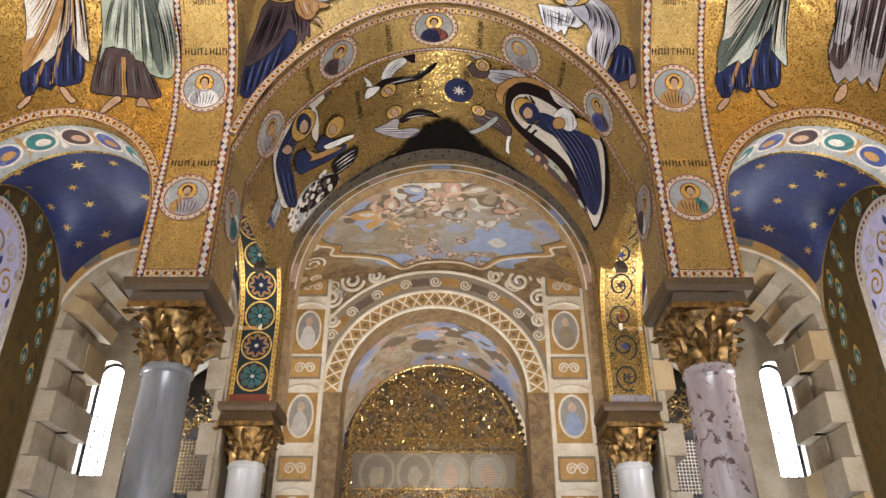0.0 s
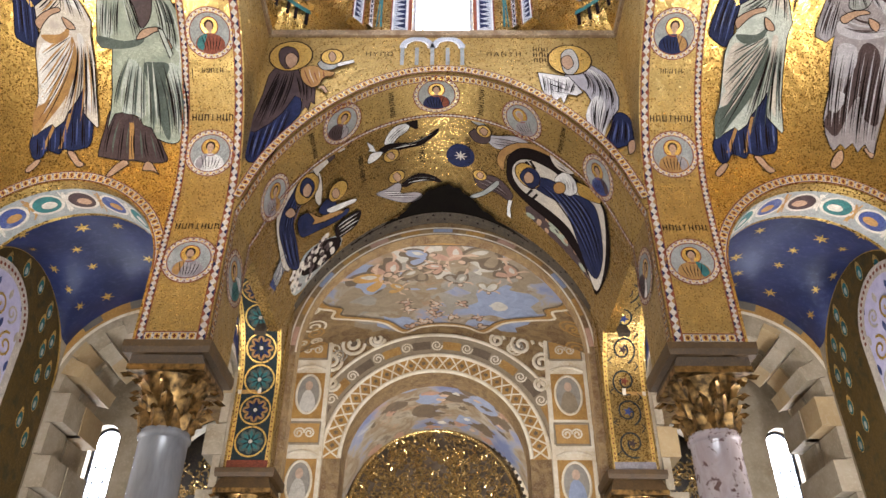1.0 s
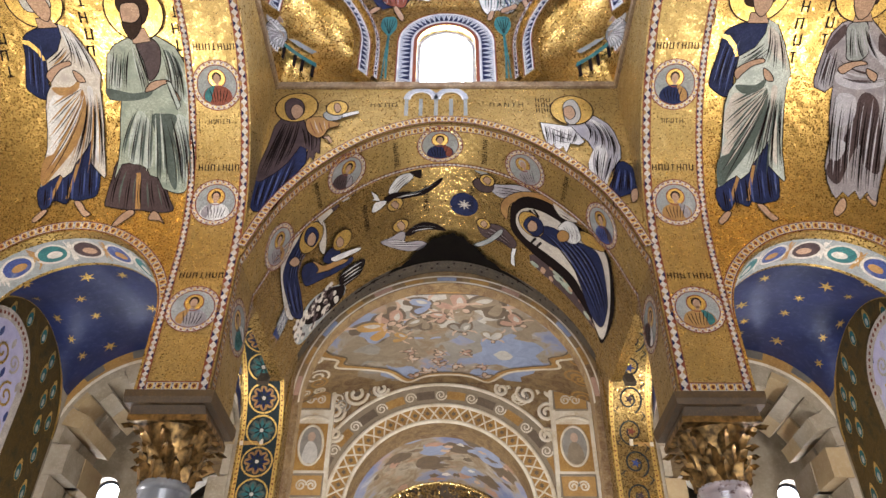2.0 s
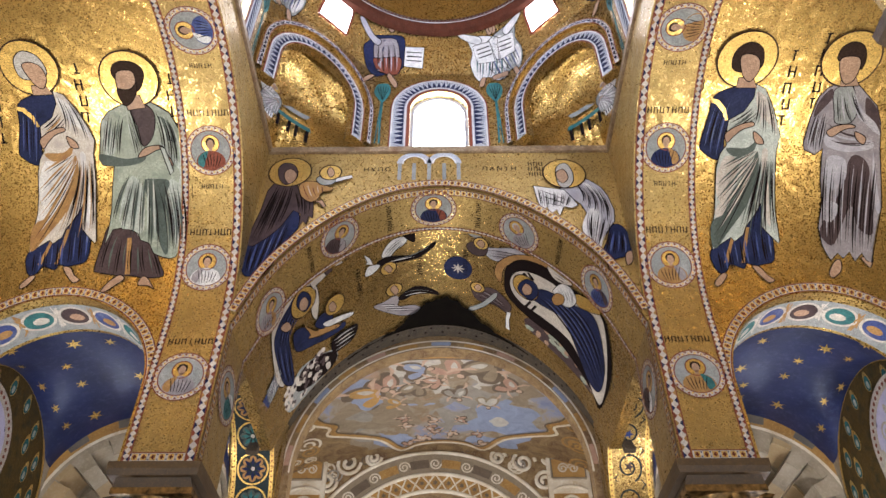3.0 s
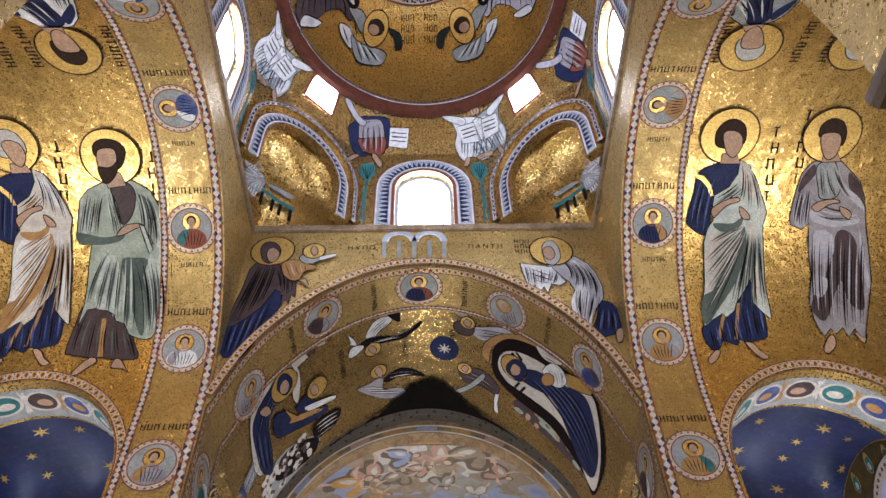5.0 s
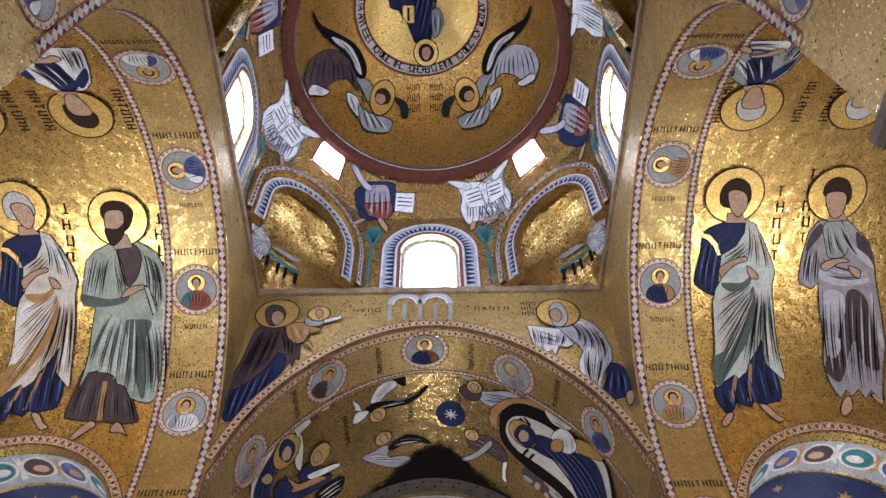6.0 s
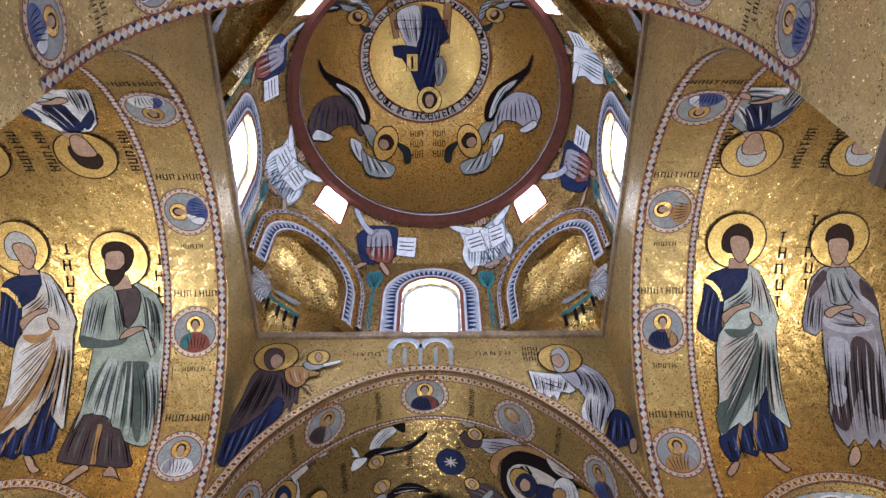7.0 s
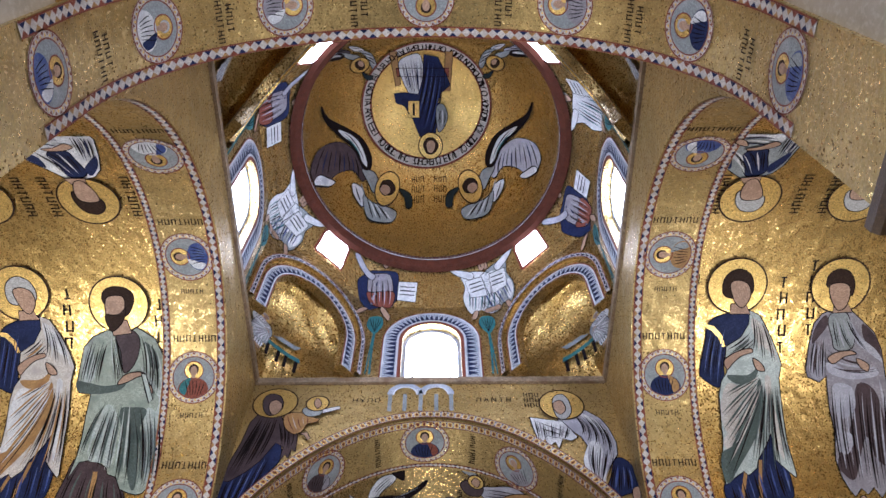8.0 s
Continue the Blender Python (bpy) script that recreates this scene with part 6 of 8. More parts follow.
def bust(chart, c, r, up, ground, robe, robe2, hair, label, rim=True):
    """A round medallion: patterned ring, ground, shoulders, halo and an empty oval for the head."""
    e = tagged(new("mosaic_medallion"), label, "mosaic medallion", "medallions of busts")
    ca, sa = math.cos(up), math.sin(up)

    def P(pts):
        return [(c[0] + r * (x * ca - y * sa), c[1] + r * (x * sa + y * ca)) for x, y in pts]
    decal("rim", chart, [P(q) for q in ring(0, 0, 0.80, 1.0, 40)], CREAM, e, 0.006, 0)
    decal("rim_line", chart, [P(q) for q in ring(0, 0, 0.96, 1.0, 40)] + [P(q) for q in ring(0, 0, 0.77, 0.81, 40)], REDB, e, 0.008, 0)
    tri, tri2 = [], []
    for i in range(24):
        a = 2 * math.pi * i / 24
        for s, lst in ((1, tri), (-1, tri2)):
            b = a + (math.pi / 24 if s < 0 else 0)
            q = [(0.94 if s > 0 else 0.83, -0.065), (0.94 if s > 0 else 0.83, 0.065), (0.85 if s > 0 else 0.92, 0.0)]
            lst.append(P([(x * math.cos(b + y), x * math.sin(b + y)) for x, y in q]))
    decal("triangle_inlay", chart, tri, REDB, e, 0.009, 0)
    decal("triangle_inlay", chart, tri2, HALO, e, 0.009, 0)
    decal("ground", chart, [P(ell(0, 0, 0.79, 0.79, 32))], ground, e, 0.006)
    decal("robe", chart, [P(smooth_poly([(-0.55, -0.55), (-0.50, -0.22), (-0.25, -0.05), (0.0, 0.0), (0.25, -0.05), (0.50, -0.22), (0.55, -0.55), (0.0, -0.78)], 3))], robe, e, 0.008)
    decal("robe", chart, [P(smooth_poly([(0.10, -0.03), (0.29, -0.08), (0.48, -0.25), (0.52, -0.52), (0.30, -0.66), (0.22, -0.4)], 3))], robe2, e, 0.009)
    decal("fold", chart, [P(q) for i in range(6) for q in stroke([(-0.42 + 0.15 * i, -0.18 + 0.02 * i), (-0.36 + 0.12 * i, -0.4), (-0.26 + 0.09 * i, -0.66)], 0.035)], INK, e, 0.0095, 0)
    decal("halo", chart, [P(ell(0, 0.26, 0.36, 0.36, 28))], HALO, e, 0.0075)
    decal("halo_line", chart, [P(q) for q in ring(0, 0.26, 0.33, 0.37, 28)], REDB, e, 0.0085, 0)
    decal("hair", chart, [P(ell(0, 0.31, 0.19, 0.20, 16))], hair, e, 0.009)
    decal("head", chart, [P(ell(0, 0.24, 0.135, 0.19, 16)), P([(-0.07, -0.02), (0.07, -0.02), (0.06, 0.12), (-0.06, 0.12)])], FLESH, e, 0.0105)
    return e


def letter_bars(chart, c, d, n, size, label="short line of dark mosaic lettering", first=1):
    """A line of writing as plain upright bars; d: its direction."""
    e = tagged(new("mosaic_inscription"), label, "inscription", "mosaic inscriptions")
    l = math.hypot(*d)
    dx, dy = d[0] / l, d[1] / l
    st = []
    for i in range(n):
        k = (i - (n - 1) / 2) * size * 0.95
        p = (c[0] + dx * k, c[1] + dy * k)
        a, b = size * 0.5, size * 0.26
        for o in ((-b, b) if (i + first) % 4 else (0,)):
            st.append([(p[0] + dx * (o + s * size * 0.075) - dy * t, p[1] + dy * (o + s * size * 0.075) + dx * t) for s, t in ((-1, -a), (1, -a), (1, a), (-1, a))])
        t = (a * 0.85, 0, a * 0.8, -a * 0.8)[(i + first) % 4]
        st.append([(p[0] + dx * x - dy * (t + y), p[1] + dy * x + dx * (t + y)) for x, y in ((-b, -size * 0.06), (b, -size * 0.06), (b, size * 0.06), (-b, size * 0.06))])
    decal("lettering", chart, st, INK, e, 0.007, 0)
    return e


# charts
def ch_west(u, v, h): return (XC + u, YW - h, v)


def arm_chart(s, r):
    def f(u, v, h):
        if v < 0:
            return (XC + s * u, YD + r - h, ZS + v)
        if v > math.pi * r:
            return (XC + s * u, YD - r + h, ZS - (v - math.pi * r))
        a = v / r
        return (XC + s * u, YD + (r - h) * math.cos(a), ZS + (r - h) * math.sin(a))
    return f


def nave_chart(r, west=False):
    def f(u, v, h):
        if v < 0:
            return (XC - r + h, u, ZS + v)
        if v > math.pi * r:
            return (XC + r - h, u, ZS - (v - math.pi * r))
        a = v / r
        q = (pinch(a, r) if west else r) - h
        return (XC - q * math.cos(a), u, ZS + q * math.sin(a))
    return f


def ch_dome(u, v, h):
    rho = min(math.hypot(u, v), RR * 0.995)
    return dome_at(math.atan2(u, v), math.acos((rho / RR) ** (1 / 0.95)), h)


def ch_drum(u, v, h):
    return drum_at(u / APO, v, h)


ARM = {s: arm_chart(s, HW) for s in (-1, 1)}
VLT = {s: arm_chart(s, RV) for s in (-1, 1)}
NAV, NAW, NVW = nave_chart(HW), nave_chart(HW, True), nave_chart(RW, True)
rng = random.Random(7)

# great arches: borders along both edges of each soffit, and the face borders of the west arch
UP0 = ZAB - ZS + 0.02
for s in (-1, 1):
    end = math.pi * HW + 1.2
    line = lambda u, a, b, n=60: [(u, a + (b - a) * i / n) for i in range(n + 1)]
    border(ARM[s], line(HW + 0.065, UP0, end), 0.085)
    border(ARM[s], line(HW + PT - 0.05, UP0, end), 0.07, step=0.06)
    border(ARM[s], [(HW + 0.12, UP0 + 0.05), (HW + PT - 0.09, UP0 + 0.05)], 0.09, "mosaic border of small crosses above the abacus", rose=True)
    cols = [(SLATE, GREYV, OCHREM), (SLATE, WHITE, GREYV), (SLATE, REDB, TEAL), (SLATE, COBALT, WHITE), (SLATE, WHITE, COBALT)]
    if s > 0:
        cols = [(SLATE, OCHREM, TEAL), (SLATE, OCHREM, GREYV), (SLATE, NAVY, OCHREM), (SLATE, OCHREM, SLATE), (SLATE, COBALT, WHITE)]
    for i, (g, a, b) in enumerate(cols):
        v = -0.69 + 1.41 * i
        mid = (HW + PT / 2 + 0.005, v)
        bust(ARM[s], mid, 0.295, 0 if i < 3 else (math.pi if i > 3 else s * 1.57), g, a, b, HAIR, "round mosaic medallion with a haloed bust in a patterned ring")
        letter_bars(ARM[s], (HW + PT / 2, v + 0.44), (s, 0), 7, 0.075)
        if i in (2, 3):
            letter_bars(ARM[s], (HW + PT / 2, v - 0.42), (s, 0), 5, 0.055)
PL = 1.72
border(NAW, [(YW + 0.07, -PL + (math.pi * HW + 2 * PL) * i / 90) for i in range(91)], 0.10, rose=True)
border(NAW, [(YW + PTW - 0.06, -0.6 + (math.pi * HW + 1.2) * i / 80) for i in range(81)], 0.05, step=0.06)
edge = [math.pi * (0.02 + 0.96 * i / 80) for i in range(81)]
border(lambda u, v, h: ch_west(u, v, h + 0.034), [(-(pinch(a, HW) + 0.05) * math.cos(a), ZS + (pinch(a, HW) + 0.05) * math.sin(a)) for a in edge], 0.10, "mosaic border of gold crosses along the arch", rose=True)
MED = (0.45, 0.6, 0.36, 0.36, 0.48, 0.48, 0.49)
for i, q in enumerate((-16, 17, 52, 88, 120, 156, 194)):
    bust(NAW, (YW + MED[i], math.radians(q) * HW), 0.33, math.radians(55 if i < 3 else (90 if i == 3 else 125)), SLATE, (TEAL, GREYV, PLUM, NAVY, GREYV, COBALT, PLUM)[i], (WHITE, OCHREM, GREYV, REDB, SLATE, PLUM, WHITE)[i], HAIR if i != 4 else GREYH, "oval mosaic medallion with a haloed bust on the west arch")
for q in (39, 72, 104, 137):
    letter_bars(NAW, (YW + 0.42, math.radians(q) * HW), (1, 0), 7, 0.07)
end = math.pi * HW + 0.6
border(NAV, [(YE - 0.055, -0.6 + (end + 0.6) * i / 90) for i in range(91)], 0.09)
border(NAV, [(YE - PT + 0.055, -0.6 + (end + 0.6) * i / 90) for i in range(91)], 0.09)
for i, q in enumerate((-9, 25, 57, 90, 123, 155, 189)):
    bust(NAV, (YE - PT / 2, math.radians(q) * HW), 0.27, math.pi if i > 3 else (-math.pi / 2 if i == 3 else 0), SLATE, (COBALT, WHITE, GREYV, WHITE, GREYV, NAVY, COBALT)[i], (WHITE, NAVY, WHITE, SLATE, PLUM, WHITE, SLATE)[i], GREYH if i % 3 else HAIR, "round mosaic medallion with a haloed bust on the east arch")
for q in (8, 41, 73, 107, 139, 172):
    letter_bars(NAV, (YE - PT / 2 + 0.06, math.radians(q) * HW), (1, 0.0), 6, 0.065)
    letter_bars(NAV, (YE - PT / 2 + 0.04, math.radians(q) * HW + 0.10), (1, 0.0), 4, 0.065)

# standing figures of the arms' vaults
saint_turning(Picture(VLT[-1], (3.561, 0.557), (3.516, 3.252), "bearded robed figure in a sage mantle, gold ground", PLUM, SAGE, PALESAGE, SAGED))
saint_pointing(Picture(VLT[-1], (4.70, 0.56), (4.62, 3.35), "standing robed figure in cream mantle over blue tunic", NAVY, CREAM, WHITE, OCHREM, GREYH, mirror=True))
saint_pointing(Picture(VLT[1], (3.217, 0.54), (3.452, 3.403), "standing robed figure in sage mantle over navy tunic", NAVY, PALESAGE, CREAM, SAGED))
saint_standing(Picture(VLT[1], (4.53, 0.625), (4.571, 3.394), "standing robed figure in a grey violet mantle", SLATE, GREYV, PALEV, PLUM))
for s, spots in ((-1, ((3.05, 2.62), (4.08, 2.75), (5.1, 2.7))), (1, ((2.98, 3.08), (4.0, 2.85), (4.32, 3.05)))):
    for u, v in spots:
        for k in range(5):
            letter_bars(VLT[s], (u + 0.02 * (k % 2), v + 0.36 - 0.19 * k), (s, 0), 1, 0.13, "single dark mosaic letter on the gold ground", k)
# the upside-down figures on the eastern half of the vault
for s, u, mant, tun, hr in ((-1, 3.50, WHITE, NAVY, HAIR), (-1, 4.62, SAGE, PLUM, HAIR), (1, 3.47, SLATE, NAVY, GREYH), (1, 4.62, SAGE, PLUM, GREYH)):
    half_vault = lambda a, v, h, s=s: VLT[s](a, min(v, 5.30), h)
    saint_standing(Picture(half_vault, (u - 0.20, 6.75), (u, 4.10), "robed figure in white and navy on the vault's eastern half", tun, mant, WHITE, tun, hr, mirror=s < 0))
    for du in (-0.40, 0.45):
        letter_bars(VLT[s], (u + du, 4.35), (0, 1), 6, 0.10, "upright line of dark mosaic letters")

# ---- dome ----
e = tagged(new("dome_medallion"), "round gold medallion with an inscribed ring", "mosaic medallion")
decal("disc", ch_dome, [ell(-0.09, 0.03, 0.98, 0.98, 48)], HALO, e, 0.012)
decal("ring_ground", ch_dome, ring(-0.09, 0.03, 0.97, 1.12, 72), CREAM, e, 0.013, 0)
for r in (1.10, 0.955):
    decal("ring_line", ch_dome, ring(-0.09, 0.03, r, r + 0.03, 72), REDB, e, 0.016, 0)


def glyphs(text, size):
    """The outlines of a line of letters as triangles, letter by letter: (advance, list of triangles)."""
    out = []
    for c in text:
        cu = bpy.data.curves.new("letter", 'FONT')
        cu.body, cu.size, cu.align_x = c, size, 'CENTER'
        cu.resolution_u = 2
        ob = bpy.data.objects.new("letter", cu)
        me = bpy.data.meshes.new_from_object(ob)
        me.calc_loop_triangles()
        out.append([[(me.vertices[i].co.x, me.vertices[i].co.y) for i in t.vertices] for t in me.loop_triangles])
        bpy.data.objects.remove(ob)
        bpy.data.curves.remove(cu)
        bpy.data.meshes.remove(me)
    return out


words = "+\u0395\u0393\u03A9 \u0395\u0399\u039C\u0399 \u03A4\u039F \u03A6\u03A9C \u03A4\u039F\u03A5 \u039A\u039FC\u039C\u039F\u03A5 \u039F \u0391\u039A\u039F\u039B\u039F\u03A5\u0398\u03A9\u039D \u0395\u039C\u039F\u0399 \u039F\u03A5 \u039C\u0397 \u03A0\u0395\u03A1\u0399\u03A0\u0391\u03A4\u0397C\u0397 \u0395\u039D \u03A4\u0397 CK\u039F\u03A4\u0399\u0391 \u0391\u039B\u039B \u0395\u039E\u0395\u0399 \u03A4\u039F \u03A6\u03A9C \u03A4\u0397C \u0396\u03A9\u0397C"
gl = glyphs(words, 0.15)
tris = []
for i, g in enumerate(gl):
    a = -2 * math.pi * i / len(gl)
    for t in g:
        # letters stand with their feet towards the rim, read anticlockwise from below
        tris.append([(-0.09 + (1.075 - y) * math.sin(-a) + x * math.cos(a), 0.03 + (1.075 - y) * math.cos(a) + x * math.sin(a)) for x, y in t])
decal("lettering", ch_dome, tris + [[(x + 0.008, y + 0.006) for x, y in t] for t in tris], INK, e, 0.017, 0, "dark Greek letters round the ring")
enthroned(Picture(ch_dome, (-0.175, -0.96), (-0.031, 0.892), "enthroned figure in navy robes on a gold disc", NAVY, NAVY, h=0.017))
for x in (-0.42, 0.32):
    letter_bars(ch_dome, (x, 0.80), (1, 0), 2, 0.15, "pair of large dark mosaic letters in the dome")


for sx, sy in ((-1, 1), (1, 1), (-1, -1), (1, -1)):
    f = lambda a, b: (sx * a - 0.06, sy * b)
    lb = "bowing winged figure in plum and white robes" if sx < 0 else "bowing winged figure in navy and white robes"
    foot, head = ((1.773, 0.798), (0.687, 1.301)) if sy > 0 else ((1.43, 1.54), (1.16, 0.75))
    bowing_archangel(Picture(ch_dome, f(*foot), f(*head), lb, SLATE, PLUM if sx < 0 else PALEV, WHITE, NAVY, mirror=sx * sy > 0, h=0.010))
    L = [(sx * 0.20 - 0.06, sy * (1.30 + 0.13 * k)) for k in range(3)]
    for c in L:
        letter_bars(ch_dome, c, (1, 0), 3, 0.085, "short line of dark mosaic letters in the dome")

# rim writing and rings
e = tagged(new("dome_rim_band"), "dark red rim band with pale lettering under the dome", "mosaic border")
rimc = lambda u, v, h: (XC + math.sin(u / RR) * (RR - 0.124 - h), YD + math.cos(u / RR) * (RR - 0.124 - h), ZR + v)
ring_u = [2 * math.pi * RR * i / 120 for i in range(121)]
decal("ground", rimc, [[(a, 0.005), (b, 0.005), (b, 0.10), (a, 0.10)] for a, b in zip(ring_u, ring_u[1:])], DARKRED, e, 0.002, 0)
decal("edge_line", rimc, [[(a, 0.0), (b, 0.0), (b, 0.02), (a, 0.02)] for a, b in zip(ring_u, ring_u[1:])], WHITE, e, 0.004, 0)
decal("lettering", rimc, [[(a, 0.04), (a + 0.012, 0.04), (a + 0.012, 0.085), (a, 0.085)] for a in [2 * math.pi * RR * i / 200 for i in range(200)]], SLATE, e, 0.004, 0)

# ---- drum ----
SURR = mosaic("surround_mosaic", (0.42, 0.43, 0.46), (0.24, 0.28, 0.34), rough=0.5)


def arch_path(r, spring, zb, n=24):
    return [(-r, zb)] + [(-r * math.cos(math.pi * i / n), spring + r * math.sin(math.pi * i / n)) for i in range(n + 1)] + [(r, zb)]


def flat_chart(k):
    fn = oct_fn(k)
    return lambda u, v, h: fn(u, v, -h)


def zigzag(chart, pts, w, label, mat=SURR):
    """A broad pale band with a dark zigzag and a fine edge, as round the drum's openings."""
    e = tagged(new("mosaic_surround"), label, "mosaic border", "mosaic surrounds")
    decal("ground", chart, stroke(pts, w, False), mat, e, 0.006, 0)
    for o in (-0.5, 0.5):
        decal("edge_line", chart, stroke(ribbon_pts(pts, w * o), 0.018, False), REDB, e, 0.009, 0)
        decal("edge_line", chart, stroke(ribbon_pts(pts, w * o * 0.8), 0.014, False), WHITE, e, 0.009, 0)
    tot, fine = 0, []
    for a, b in zip(pts, pts[1:]):
        l = math.hypot(b[0] - a[0], b[1] - a[1])
        for i in range(max(1, round(l / 0.05))):
            k = i / max(1, round(l / 0.05))
            fine.append((a[0] + (b[0] - a[0]) * k, a[1] + (b[1] - a[1]) * k))
    lo, hi = ribbon_pts(fine, -w * 0.3), ribbon_pts(fine, w * 0.3)
    zz = [(lo if i % 2 else hi)[i] for i in range(len(fine))]
    z2 = [(hi if i % 2 else lo)[i] for i in range(len(fine))]
    decal("triangle_inlay", chart, [[a, b, c] for i, (a, b, c) in enumerate(zip(zz, zz[1:], zz[2:])) if i % 2], NAVY, e, 0.008, 0)
    decal("dark_fold", chart, stroke(z2, 0.012, False), INK, e, 0.0095, 0)
    return e


for k in range(8):
    c = flat_chart(k)
    if k % 2 == 0:
        zigzag(c, arch_path(WR + 0.16, ZN + WS, ZN + 0.02), 0.24, "grey and blue zigzag surround of the drum window")
        decal("mosaic_line", c, stroke(arch_path(WR + 0.02, ZN + WS, ZN + 0.01), 0.03, False), REDB, tagged(new("window_edge"), "dark red mosaic line round the window", "mosaic border"), 0.006, 0)
        for s in (-1, 1):
            e = tagged(new("mosaic_plant"), "teal fan-shaped plant on a thin stem", "mosaic plant", "mosaic plants")
            decal("leaf_fan", c, [smooth_poly([(s * 0.83 - 0.03, 10.72), (s * 0.83 - 0.13, 10.92), (s * 0.83 - 0.10, 11.12), (s * 0.83, 11.16), (s * 0.83 + 0.09, 11.12), (s * 0.83 + 0.11, 10.92), (s * 0.83 + 0.03, 10.72)], 3)], TEAL, e, 0.008)
            decal("dark_fold", c, [q for i in range(5) for q in stroke([(s * 0.83, 10.74), (s * 0.83 + (i - 2) * 0.03, 10.95), (s * 0.83 + (i - 2) * 0.045, 11.1)], 0.012)], INK, e, 0.0095, 0)
            decal("stem", c, stroke([(s * 0.83, 9.75), (s * 0.84, 10.2), (s * 0.83, 10.74)], 0.03, False) + stroke([(s * 0.89, 9.75), (s * 0.87, 10.2), (s * 0.84, 10.74)], 0.018, False), TEAL, e, 0.007, 0)
    else:
        zigzag(c, arch_path(NR + 0.11, ZN + NS, ZN + 0.02), 0.17, "blue and white zigzag band round a squinch niche")
        # a raised outer moulding
        fn = oct_fn(k)
        bm = bmesh.new()
        pth = [(u, z) for u, z in arch_path(NR + 0.29, ZN + NS + 0.05, ZN + 0.02)]
        rows = []
        for (u, z), (u2, z2) in zip(ribbon_pts(pth, 0.05), ribbon_pts(pth, -0.05)):
            rows.append([bm.verts.new(fn(*q)) for q in ((u, z, 0), (u, z, -0.05), (u2, z2, -0.05), (u2, z2, 0))])
        for a, b in zip(rows, rows[1:]):
            for j in range(3):
                bm.faces.new((a[j], a[j + 1], b[j + 1], b[j]))
        tagged(part("niche_moulding", bm, GOLD), "raised gold mosaic moulding over a squinch niche", "moulding", "niche mouldings")
        zigzag(lambda u, v, h, fn=fn: fn(u, v, -0.05 - h), arch_path(NR + 0.29, ZN + NS + 0.05, ZN + 0.02), 0.06, "narrow white band on the niche moulding", WHITE)
        # pictures in the niche: a draped figure, a table and a desk
        nf = lambda u, v, h, fn=fn: fn(u, v, 0.62 * math.sin(math.acos(max(-0.99, min(0.99, -u / 0.93)))) ** 0.8 - 0.02 - h)
        sg = 1 if k in (7, 3) else -1
        figure(nf, (-0.42 * sg, ZN + 0.06), (-0.34 * sg, ZN + 0.80), WHITE, SLATE, "small white-robed figure inside a squinch niche", 1.6, sg < 0, GREYH, True, WHITE, GREYV, rng)
        e = tagged(new("mosaic_table"), "teal and brown table pictured in a niche", "mosaic")
        decal("table", nf, [[(-0.24 * sg, ZN + 0.30), (0.34 * sg, ZN + 0.30), (0.32 * sg, ZN + 0.38), (-0.22 * sg, ZN + 0.38)]], TEAL, e, 0.004, 0.1)
        for x in (-0.20, -0.02, 0.10, 0.26):
            decal("table_leg", nf, [[(x * sg, ZN + 0.06), ((x + 0.05) * sg, ZN + 0.06), ((x + 0.05) * sg, ZN + 0.30), (x * sg, ZN + 0.30)]], INK, e, 0.007, 0.1)
        decal("desk", nf, [[(-0.16 * sg, ZN + 0.50), (0.24 * sg, ZN + 0.52), (0.30 * sg, ZN + 0.62), (-0.02 * sg, ZN + 0.60)]], SLATE, e, 0.005, 0.1)

AD = math.radians
for base in (0, 90, 180, 270):
    for q, s, rb, mt, lb in ((-20, 1, NAVY, PLUM, "small crowned figure in navy and plum between the drum windows"), (20, -1, SAGE, WHITE, "small white-robed figure between the drum windows"), (-65, 1, GREYV, SLATE, "small grey-robed figure beside a drum window")):
        if q == -65 and base in (180,):
            continue
        u = APO * AD(base + q)
        c = ch_drum
        if q == -20:
            crowned_prophet(Picture(c, (u + 0.126, 10.905), (u - 0.062, 12.243), lb, GREYV, NAVY, PALEV, INK))
        else:
            robed_prophet(Picture(c, (u - 0.107 * (1 if q > 0 else -1), 10.982), (u + 0.111 * (1 if q > 0 else -1), 12.193), lb, GREYV, mt, WHITE, TEAL if q > 0 else COBALT, GREYH, mirror=q < 0))
# small windows high on the diagonal sides
for k, (a, nmb) in enumerate(((45, 9), (-45, 10), (135, 11), (-135, 12))):
    e = tagged(new("window_%d" % nmb), "small arched window glaring high in the drum", "window", kind="structure")
    u = APO * AD(a)
    out = [(u - 0.27, 11.62), (u - 0.27, 11.98)] + [(u - 0.27 * math.cos(math.pi * i / 12), 11.98 + 0.20 * math.sin(math.pi * i / 12)) for i in range(1, 12)] + [(u + 0.27, 11.98), (u + 0.27, 11.62)]
    decal("pane", ch_drum, [out], PANE, e, 0.008)
    decal("window_frame", ch_drum, stroke(out + out[:1], 0.05, False), REDB, e, 0.014, 0)

